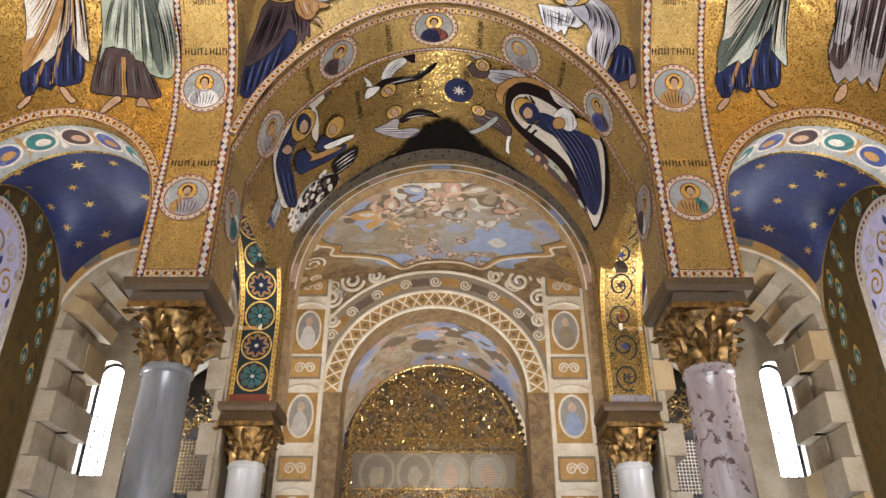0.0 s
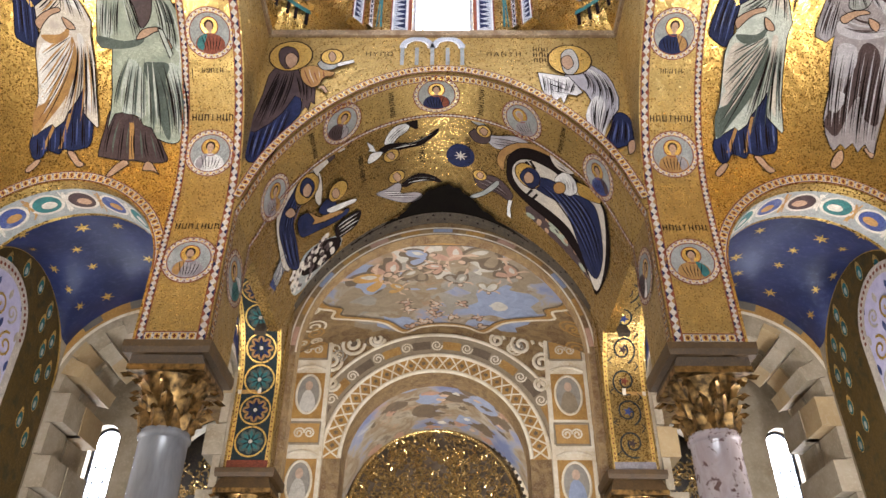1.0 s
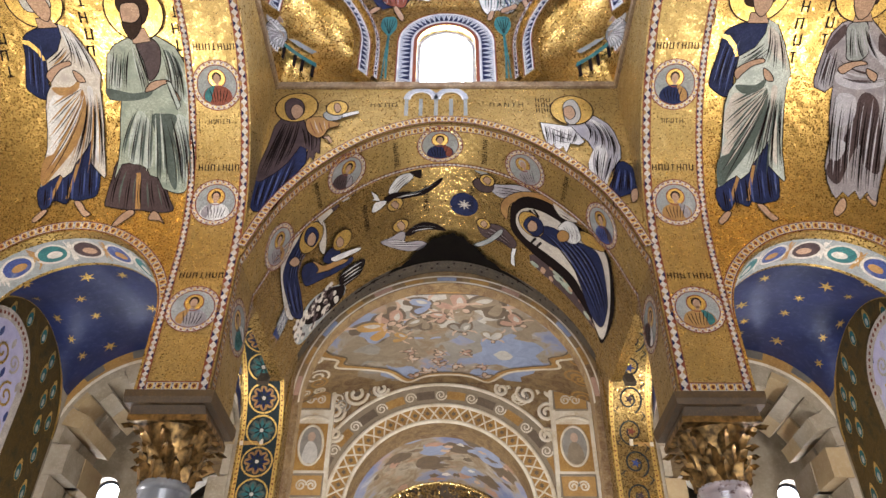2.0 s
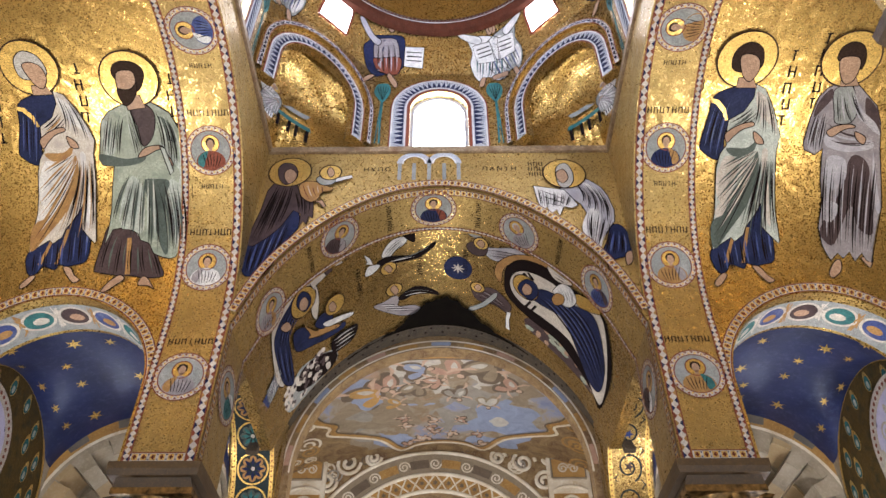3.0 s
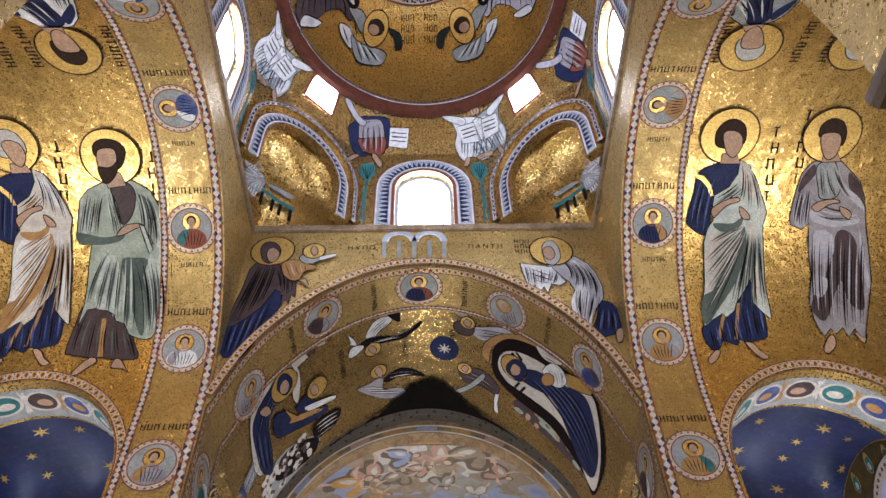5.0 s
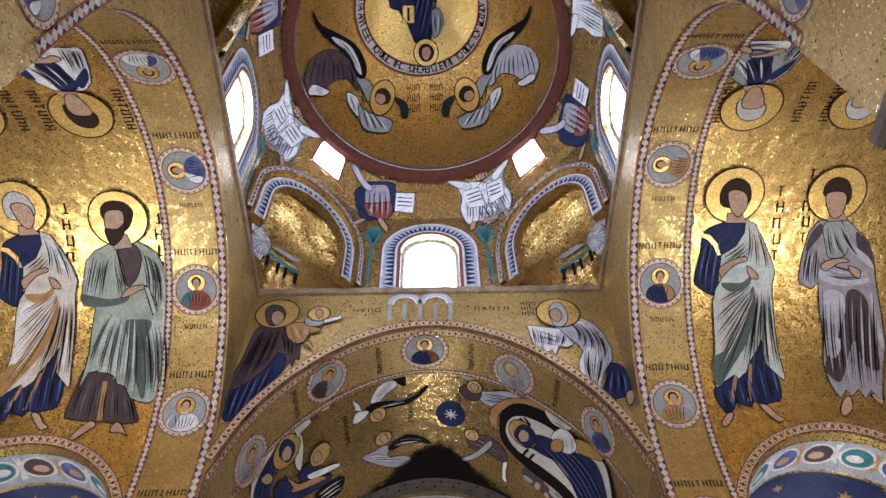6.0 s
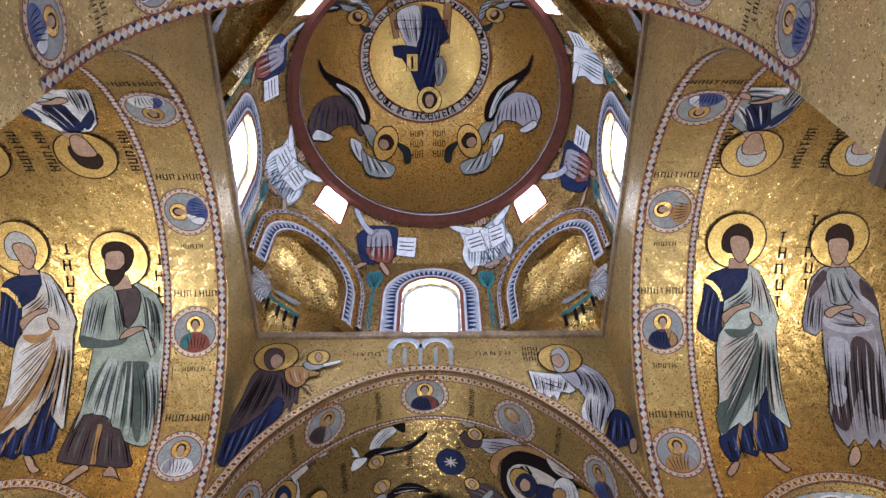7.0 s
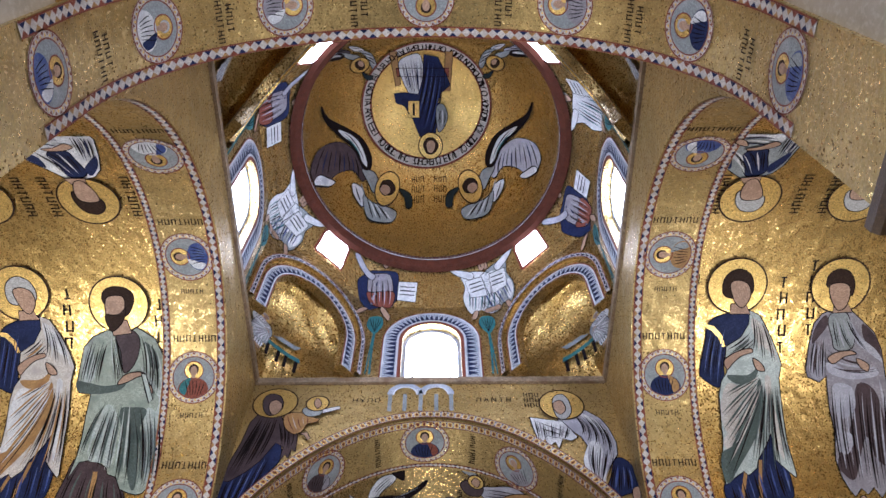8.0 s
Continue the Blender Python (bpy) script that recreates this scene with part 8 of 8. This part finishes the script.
def tumbling(chart, c, size, turn, robe, shade, parent, h):
    """A floating robed shape: swirling cloth in two tones, two limbs and an oval."""
    L = Local(c, (c[0] + size * math.cos(turn), c[1] + size * math.sin(turn)), 1.0)
    decal("brushwork", chart, [L(smooth_poly([(-0.50, -0.15), (-0.42, 0.30), (-0.10, 0.58), (0.25, 0.55), (0.50, 0.20), (0.58, -0.15), (0.25, -0.30), (0.0, -0.12), (-0.25, -0.35)], 4))], paint[shade], parent, h, 0.25)
    decal("brushwork", chart, [L(smooth_poly([(-0.40, -0.05), (-0.30, 0.32), (0.0, 0.52), (0.18, 0.35), (0.05, 0.10), (-0.15, -0.10)], 4))], paint[robe], parent, h + 0.0012, 0.25)
    decal("brushwork", chart, [L(smooth_poly([(0.20, 0.42), (0.42, 0.15), (0.45, -0.12), (0.22, -0.15), (0.16, 0.12)], 4))], paint[robe], parent, h + 0.0012, 0.25)
    decal("brushwork", chart, [L(smooth_poly([(-0.30, 0.10), (-0.18, 0.32), (0.0, 0.40), (-0.05, 0.18)], 3))], paint[1], parent, h + 0.0022, 0)
    limbs = [q for p in (((0.30, 0.30), (0.50, 0.42), (0.62, 0.62)), ((-0.35, -0.05), (-0.55, -0.2), (-0.62, -0.42)), ((-0.1, 0.45), (-0.35, 0.62), (-0.42, 0.80))) for q in stroke(list(p), 0.13)]
    decal("brushwork", chart, [L(q) for q in limbs], paint[5], parent, h + 0.003, 0)
    decal("brushwork", chart, [L(ell(0.10, 0.68, 0.12, 0.14, 12))], paint[7], parent, h + 0.0036, 0)
    decal("brushwork", chart, [L(ell(0.11, 0.65, 0.09, 0.11, 12))], paint[5], parent, h + 0.0042, 0)


SPOTS = ((11.85, -1.45, 0.75, 2.2, 4, 7), (11.35, -1.05, 0.6, 0.6, 0, 7), (11.1, -0.55, 0.55, 1.9, 3, 7), (10.95, 0.05, 0.65, 0.9, 0, 2), (11.15, 0.65, 0.75, 2.6, 2, 7), (11.45, 1.1, 0.5, 1.2, 0, 7), (11.75, -0.55, 0.5, 2.9, 2, 7), (11.75, 0.25, 0.45, 0.4, 8, 7), (12.1, -0.95, 0.4, 1.5, 4, 2), (11.5, -0.2, 0.4, 2.2, 0, 7), (12.0, 0.85, 0.4, 0.2, 1, 2))
for i, (y, x, size, turn, robe, shade) in enumerate(SPOTS):
    tumbling(fr, (y, x), size, turn, robe, shade, e, 0.009 + 0.0008 * i)
for i in range(12):
    c = (13.15 + 0.45 * math.sin(2.4 * i), (-0.45 if i < 8 else 0.5) + 0.32 * math.cos(1.7 * i))
    tumbling(fr, c, 0.24, 1.1 * i, 5 if i % 2 else 0, 7, e, 0.012 + 0.0006 * i)
decal("frame_line", fr, stroke(fo + fo[:1], 0.11, False), OCHRE, e, 0.026, 0)
decal("frame_shadow", fr, stroke([(12.17 + (a - 12.17) * 0.97, b * 0.965) for a, b in fo + fo[:1]], 0.035, False), paint[7], e, 0.027, 0)
decal("frame_edge", fr, stroke([(12.17 + (a - 12.17) * 1.04, mid + (b - mid) * 1.05) for a, b in fo + fo[:1]], 0.06, False), STUCCO, e, 0.028, 0)
iv = lambda u, v, h: (XA + (2.25 - h) * math.sin(v / 2.25), u, EYE + 4.55 + (2.25 - h) * math.cos(v / 2.25))
inner = tagged(new("choir_fresco"), "dim painted sky with dark clouds and rosy shapes over the choir", "fresco")
for m, n, r, h in ((7, 9, 0.30, 0.005), (3, 6, 0.30, 0.0075), (0, 9, 0.15, 0.0095), (7, 12, 0.11, 0.0120), (5, 8, 0.07, 0.0150), (6, 4, 0.08, 0.0172)):
    for i in range(n):
        c = (rng.uniform(Y3 + 0.95, Y4 - 0.25), rng.uniform(-1.7, 1.7))
        decal("brushwork", iv, [blob(c, r * rng.uniform(0.7, 1.3), r * rng.uniform(0.7, 1.5), 13, 0.4)], paint[m], inner, h + 0.0002 * i, 0.25)
orn = tagged(new("vault_scrollwork"), "painted cream scrolls and ochre panels round the ceiling picture", "scrollwork")
for i in range(30):
    for sg in (-1, 1):
        c = (rng.uniform(10.8, 13.9), mid + sg * rng.uniform(2.4, 3.3))
        decal("scroll", fr, stroke(spiral(c[0], c[1], rng.uniform(0.12, 0.26), rng.choice((-1, 1)), rng.uniform(0, 6)), 0.05, False), STUCCO if i % 3 else OCHRE, orn, 0.007 + 0.0003 * i, 0)
# painted ring round the opening
RI = 2.265
rf = lambda u, v, h: (XC - u * math.cos(v / RI), Y2 + 0.25 - h, ZS + u * math.sin(v / RI))
e = tagged(new("painted_rib"), "painted arch ring with white mouldings, ochre panels and scrolls", "painted rib")
vs = [math.pi * RI * i / 72 for i in range(73)]
for r in (2.205, 2.315):
    decal("rib_band", rf, [[(r - 0.014, a), (r + 0.014, a), (r + 0.014, b), (r - 0.014, b)] for a, b in zip(vs, vs[1:])], STUCCO, e, 0.008, 0)
for k in range(13):
    v = math.pi * RI * (k + 0.5) / 13
    decal("ochre_panel" if k % 2 else "cartouche", rf, [[(2.225, v - 0.16), (2.295, v - 0.16), (2.295, v), (2.225, v)], [(2.225, v), (2.295, v), (2.295, v + 0.16), (2.225, v + 0.16)]], OCHRE if k % 2 else paint[3 if k % 4 else 0], e, 0.010, 0)

# ---- arch wall of the painted bay ----
fw = lambda u, v, h: (u, Y3 - h, v)


def moulding(chart, pts, w, d, mat, name, parent, label=""):
    """A raised half-round strip along a line."""
    bm = bmesh.new()
    rows = []
    prof = ((0.5, 0.0), (0.42, d * 0.7), (0.15, d), (-0.15, d), (-0.42, d * 0.7), (-0.5, 0.0))
    sides = [ribbon_pts(pts, w * o) for o, _ in prof]
    for i in range(len(pts)):
        rows.append([bm.verts.new(chart(*sides[k][i], prof[k][1])) for k in range(6)])
    for a, b in zip(rows, rows[1:]):
        for j in range(5):
            bm.faces.new((a[j], a[j + 1], b[j + 1], b[j]))
    return part(name, bm, mat, parent, label, True)


e = tagged(new("arch_ornament"), "cream stucco ribs with rosettes round the wide arch", "stucco ornament")
arc = lambda r, a0=0.0, a1=1.0, n=60: [(XA - r * math.cos(math.pi * (a0 + (a1 - a0) * i / n)), ZA3 + r * math.sin(math.pi * (a0 + (a1 - a0) * i / n))) for i in range(n + 1)]
decal("ground", fw, stroke(arc(RA + 0.22), 0.40, False), OCHRE, e, 0.004, 0)
for r in (RA + 0.03, RA + 0.38):
    moulding(fw, arc(r), 0.08, 0.04, STUCCO, "rib", e)
for k in range(24):
    a = math.pi * (k + 0.5) / 24
    for sg in (-1, 1):
        p = [(XA - (RA + 0.2 + sg * q * 0.15) * math.cos(a + q * 0.055), ZA3 + (RA + 0.2 + sg * q * 0.15) * math.sin(a + q * 0.055)) for q in (-1, 0, 1)]
        moulding(fw, p, 0.035, 0.02, STUCCO, "lattice_strip", e)
    b = math.pi * k / 24
    if k:
        decal("rosette", fw, [[(XA - (RA + 0.2) * math.cos(b) + (0.06 if j % 2 else 0.03) * math.cos(j * math.pi / 6), ZA3 + (RA + 0.2) * math.sin(b) + (0.06 if j % 2 else 0.03) * math.sin(j * math.pi / 6)) for j in range(12)]], paint[7], e, 0.012, 0)
outer = tagged(new("arch_panel_band"), "ochre band with long dark panels over the arch", "painted band")
decal("ground", fw, stroke(arc(RA + 0.62, 0.03, 0.97), 0.40, False), paint[2], outer, 0.004, 0)
for k in range(12):
    a0 = (k + 0.2) / 12
    decal("panel", fw, stroke(arc(RA + 0.60, a0, a0 + 0.05, 6), 0.18, False), paint[7] if k % 2 else OCHRE, outer, 0.007, 0)
    decal("scroll", fw, stroke(spiral(XA - (RA + 0.6) * math.cos(math.pi * (k + 0.0) / 12), ZA3 + (RA + 0.6) * math.sin(math.pi * k / 12), 0.12, 1 if k < 6 else -1), 0.03, False), STUCCO, outer, 0.009, 0)
moulding(fw, arc(RA + 0.84, 0.05, 0.95), 0.07, 0.04, STUCCO, "rib", outer)
wall_scrolls = tagged(new("wall_scrollwork"), "gilt and umber scrolls painted on the wall over the arch", "scrollwork")
for i in range(70):
    a = rng.uniform(0.06, 0.94) * math.pi
    rr = RA + rng.uniform(0.95, 1.7)
    c = (XA - rr * math.cos(a), ZA3 + rr * math.sin(a))
    decal("scroll", fw, stroke(spiral(c[0], c[1], rng.uniform(0.08, 0.2), rng.choice((-1, 1)), rng.uniform(0, 6)), 0.035, False), (OCHRE, paint[7], STUCCO, paint[8])[i % 4], wall_scrolls, 0.002 + 0.0001 * i, 0)
for s in (-1, 1):
    for cx, cz, r in ((1.75, 8.75, 0.26), (1.25, 8.86, 0.17), (2.15, 8.35, 0.22), (2.1, 7.85, 0.16), (2.25, 8.8, 0.14)):
        e = tagged(new("stucco_volute"), "white stucco volute in the arch's spandrel", "volute", "stucco volutes")
        moulding(fw, spiral(XA + s * cx, cz, r, s), 0.07, 0.045, STUCCO, "scroll", e)
        decal("shell", fw, [blob((XA + s * cx * 0.97, cz - 0.02), r * 0.35, r * 0.35)], paint[7], e, 0.006, 0)
    # pilasters with framed ovals and square panels
    x0, x1 = (-3.12, -2.36) if s < 0 else (1.98, 2.80)
    e = tagged(new("pilaster"), "painted pilaster with stucco frames, ovals and ochre panels", "pilaster", "pilasters")
    part("body", box_bm(x0, x1, Y3 - 0.14, Y3 - 0.002, 0, 9.15, 0.015), STUCCO, e)
    pc = lambda u, v, h: (u, Y3 - 0.14 - h, v)
    cx, hw = (x0 + x1) / 2, (x1 - x0) / 2 - 0.08
    for cz, kind in ((7.55, 0), (6.78, 1), (5.80, 0), (4.85, 1), (8.55, 1), (3.9, 0)):
        hz = 0.48 if kind == 0 else 0.21
        if kind == 0:
            decal("ochre_field", pc, [[(cx - hw, cz - hz), (cx + hw, cz - hz), (cx + hw, cz + hz), (cx - hw, cz + hz)]], OCHRE, e, 0.004, 0)
            decal("oval_ground", pc, [ell(cx, cz + 0.03, hw * 0.72, hz * 0.78, 28)], paint[8], e, 0.008, 0)
            moulding(pc, ell(cx, cz + 0.03, hw * 0.78, hz * 0.84, 36) + ell(cx, cz + 0.03, hw * 0.78, hz * 0.84, 36)[:1], 0.05, 0.03, STUCCO, "oval_frame", e)
            decal("painted_robe", pc, [smooth_poly([(cx - hw * 0.5, cz - 0.28), (cx - hw * 0.35, cz + 0.02), (cx, cz + 0.12), (cx + hw * 0.4, cz - 0.02), (cx + hw * 0.48, cz - 0.28), (cx, cz - 0.34)], 3)], paint[6 if s < 0 else 2] if cz > 7 else paint[1 if s < 0 else 3], e, 0.010, 0)
            decal("painted_head", pc, [ell(cx, cz + 0.20, 0.075, 0.10, 14)], paint[5], e, 0.012, 0)
            moulding(pc, [(cx - hw, cz + hz + 0.06), (cx - hw * 0.5, cz + hz + 0.13), (cx, cz + hz + 0.15), (cx + hw * 0.5, cz + hz + 0.13), (cx + hw, cz + hz + 0.06)], 0.06, 0.04, STUCCO, "hood_moulding", e)
        else:
            decal("ochre_field", pc, [[(cx - hw, cz - hz), (cx + hw, cz - hz), (cx + hw, cz + hz), (cx - hw, cz + hz)]], paint[4], e, 0.004, 0)
            moulding(pc, [(cx - hw, cz - hz), (cx + hw, cz - hz), (cx + hw, cz + hz), (cx - hw, cz + hz), (cx - hw, cz - hz)], 0.05, 0.03, paint[2], "panel_frame", e)
            decal("scroll", pc, stroke(spiral(cx - 0.1, cz, 0.11, 1), 0.035, False) + stroke(spiral(cx + 0.1, cz, 0.11, -1, math.pi), 0.035, False), STUCCO, e, 0.008, 0)
    # arches of the side bays next to the pilasters
    e = tagged(new("side_arch_band"), "painted white and ochre arch band over the side grille", "painted band", "side arch bands")
    ac = (-4.15 if s < 0 else 3.95)
    sb = [(ac - 1.1 * math.cos(math.pi * i / 30), 5.95 + 1.1 * math.sin(math.pi * i / 30)) for i in range(31)]
    moulding(fw, sb, 0.14, 0.06, STUCCO, "rib", e)
    moulding(fw, ribbon_pts(sb, 0.20), 0.20, 0.03, OCHRE, "rib", e)
    moulding(fw, ribbon_pts(sb, 0.36), 0.08, 0.05, STUCCO, "rib", e)


# ---- gilded screens ----
def rod(bm, pts, w):
    for a, b in zip(pts, pts[1:]):
        bar_bm(bm, a, b, w)


def lattice(name, x0, x1, z0, z1, y, step, mat, parent, w=0.012):
    bm = bmesh.new()
    n = int((x1 - x0) / step)
    for i in range(n + 1):
        x = x0 + (x1 - x0) * i / n
        bar_bm(bm, (x, y, z0), (x, y, z1), w)
    m = int((z1 - z0) / step)
    for i in range(m + 1):
        z = z0 + (z1 - z0) * i / m
        bar_bm(bm, (x0, y + w, z), (x1, y + w, z), w)
    return tagged(part(name, bm, mat, parent), kind="stuff")


def scroll_field(name, spots, y, mat, parent, w=0.022):
    """Curled rods and small leaves, thick as filigree."""
    bm = bmesh.new()
    for x, z, r in spots:
        t, st = rng.choice((-1, 1)), rng.uniform(0, 6.28)
        pts = [(x + a, y + rng.uniform(-0.015, 0.015), z + b) for a, b in spiral(0, 0, r, t, st, 14)]
        rod(bm, pts, w)
        for k in range(3):
            a = st + 2.1 * k
            q = Vector((x + r * math.cos(a), y - 0.02, z + r * math.sin(a)))
            d = Vector((math.cos(a + 0.7), -0.3, math.sin(a + 0.7))) * r * 0.7
            n = Vector((-math.sin(a + 0.7), 0.2, math.cos(a + 0.7))) * r * 0.28
            vs = [bm.verts.new(p) for p in (q, q + d * 0.5 + n, q + d + Vector((0, -0.03, 0)), q + d * 0.5 - n)]
            bm.faces.new(vs)
    return tagged(part(name, bm, mat, parent), kind="stuff")


e = tagged(new("gilded_screen"), "gilded filigree screen filling an arch above a lattice", "screen")
SX, SRR, SZ0 = -0.29, 2.02, 6.36
moulding(lambda u, v, h: (u, Y4 - 0.06 - h, v), [(SX - SRR * math.cos(math.pi * i / 48), SZ0 + SRR * math.sin(math.pi * i / 48)) for i in range(49)], 0.10, 0.06, SCREEN, "arch_frame", e)
for r, k in ((SRR + 0.14, 40),):
    moulding(lambda u, v, h: (u, Y4 - 0.02 - h, v), [(SX - (r + 0.06) * math.cos(math.pi * i / 48), SZ0 + (r + 0.06) * math.sin(math.pi * i / 48)) for i in range(49)], 0.12, 0.07, STUCCO, "white_arch", e)
    bm = bmesh.new()
    for i in range(k):
        a = math.pi * (i + 0.5) / k
        c = Vector((SX - r * math.cos(a), Y4 - 0.08, SZ0 + r * math.sin(a)))
        bmesh.ops.create_icosphere(bm, subdivisions=1, radius=0.055, matrix=Matrix.Translation(c))
    tagged(part("bead", bm, DARK, e), kind="stuff")
spots = []
for _ in range(330):
    a, q = rng.uniform(0.03, math.pi - 0.03), math.sqrt(rng.uniform(0.0, 0.93))
    spots.append((SX - SRR * q * math.cos(a), SZ0 + SRR * q * math.sin(a), rng.uniform(0.06, 0.14)))
scroll_field("filigree", spots, Y4 - 0.06, SCREEN, e, 0.024)
scroll_field("frieze", [(SX + (SRR + 0.05) * (-1 + 2 * i / 45), SZ0 + rng.uniform(-0.12, 0.12), 0.09) for i in range(46)], Y4 - 0.09, SCREEN, e, 0.024)
scroll_field("lower_frieze", [(SX + (SRR + 0.05) * (-1 + 2 * i / 40), 5.22 + rng.uniform(-0.08, 0.08), 0.09) for i in range(41)], Y4 - 0.09, SCREEN, e, 0.024)
scroll_field("side_frieze", [(SX + sg * (SRR - 0.02) + rng.uniform(-0.04, 0.04), 5.2 + 0.06 * i, 0.07) for sg in (-1, 1) for i in range(20)], Y4 - 0.09, SCREEN, e, 0.02)
for z in (SZ0 + 0.14, SZ0 - 0.16, 5.34):
    bm = bmesh.new()
    bar_bm(bm, (SX - SRR, Y4 - 0.05, z), (SX + SRR, Y4 - 0.05, z), 0.035)
    part("rail", bm, SCREEN, e)
lattice("lattice", SX - SRR + 0.1, SX + SRR - 0.1, 5.34, SZ0 - 0.17, Y4 - 0.04, 0.055, BANDD, e, 0.010)
back = tagged(new("painted_back_panel"), "dim painted panel with ovals behind the lattice", "painted panel")
bw = lambda u, v, h: (u, Y4 + 0.2 - h, v)
decal("ground", bw, [[(SX - SRR - 0.3, 4.6), (SX + SRR + 0.3, 4.6), (SX + SRR + 0.3, 6.6), (SX - SRR - 0.3, 6.6)]], paint[7], back, 0.0, 0)
for x in (-1.35, -0.45, 0.4, 1.3):
    decal("oval", bw, ring(SX + x, 5.75, 0.36, 0.44, 30, 1.2), paint[2], back, 0.006, 0)
    decal("oval_ground", bw, [ell(SX + x, 5.75, 0.36, 0.42, 24)], paint[8 if x > 0 else 7], back, 0.004, 0)
    decal("brushwork", bw, [blob((SX + x, 5.7), 0.17, 0.24)], paint[0 if x > 0 else 2], back, 0.008, 0)
lunb = lambda u, v, h: (u, Y4 + 0.2 - h, v)
decal("lunette_ground", lunb, [[(SX - (SRR + 0.1) * math.cos(math.pi * i / 30), SZ0 + (SRR + 0.1) * math.sin(math.pi * i / 30)) for i in range(31)]], paint[7], back, 0.004, 0)
# painted volutes and ovals over the screen
e = tagged(new("choir_wall_paint"), "white painted volutes and ovals beside the screen arch", "painted band")
for s in (-1, 1):
    for cx, cz, r in ((1.75, 8.25, 0.24), (2.05, 7.9, 0.18), (1.3, 8.5, 0.18)):
        moulding(bw, spiral(SX + s * cx, cz, r, s), 0.07, 0.05, STUCCO, "scroll", e)
    decal("oval", bw, [ell(SX + s * 1.95, 7.75, 0.15, 0.21, 20)], paint[6], e, 0.02, 0)

# side grilles beside the small columns
for s in (-1, 1):
    e = tagged(new("side_grille"), "wrought gilded grille with a lattice window beside the aisle", "grille", "side grilles")
    xa, xb = (-5.0, -3.2) if s < 0 else (2.95, 4.8)
    lattice("lattice", xa, xb, 4.35, 5.35, Y3 - 0.3, 0.06, STUCCO if s > 0 else SCREEN, e, 0.012)
    scroll_field("crest", [(xa + (xb - xa) * i / 22, 5.55 + 0.75 * math.sin(math.pi * i / 22) * rng.random(), 0.10) for i in range(23)] + [(xa + (xb - xa) * rng.random(), 5.45 + rng.random() * 0.75, 0.09) for _ in range(40)], Y3 - 0.32, SCREEN, e, 0.022)
    scroll_field("foot_frieze", [(xa + (xb - xa) * i / 18, 4.2 + rng.uniform(-0.05, 0.05), 0.09) for i in range(19)], Y3 - 0.32, IRON, e, 0.024)
    for z in (4.35, 5.36):
        bm = bmesh.new()
        bar_bm(bm, (xa, Y3 - 0.3, z), (xb, Y3 - 0.3, z), 0.04)
        part("rail", bm, IRON, e)
    for x in (xa, (xa + xb) / 2, xb):
        bm = bmesh.new()
        bar_bm(bm, (x, Y3 - 0.3, 0.0), (x, Y3 - 0.3, 6.2), 0.04)
        part("post", bm, IRON, e)
    # back wall's dark colour stands in for the dimness behind the grille
    structure("wall_aisle_back_" + ("south", "north")[s > 0], box_bm(*sorted((XC + s * 3.25, XC + s * 6.6)), Y3 + 0.9, Y3 + 1.1, 0, 8.2), DARK, "dark wall behind the side grille", "wall")
e = tagged(new("window_15"), "bright window behind the lattice grille", "window", kind="structure")
decal("pane", lambda u, v, h: (u, Y3 + 0.5 - h, v), [[(2.75, 4.3), (3.6, 4.3), (3.6, 5.4), (2.75, 5.4)]], PANE2, e, 0.0, 0)
part("window_frame", box_bm(2.7, 3.65, Y3 + 0.51, Y3 + 0.6, 4.22, 5.48), STUCCO, e)


# ---- flood lamps on brackets ----
def flood(place, aim, label):
    e = tagged(new("flood_lamp_fixture"), label, "flood lamp", "flood lamps")
    m = look(place, aim)
    x, y, z = place
    for nm, bm, mat in (("housing", box_bm(-0.15, 0.15, -0.11, 0.11, 0.012, 0.12, 0.02), IRON), ("glass", box_bm(-0.13, 0.13, -0.09, 0.09, 0.004, 0.010), PANE2)):
        bm.transform(m)
        part(nm, bm, mat, e)
    part("bracket", box_bm(*sorted((x, XC + math.copysign(XO + 0.01, x))), y - 0.025, y + 0.025, z - 0.10, z - 0.06), IRON, e)
    return e


for q, aim in FLOODS:
    flood(q, aim, "small black flood lamp aimed up at the vault")
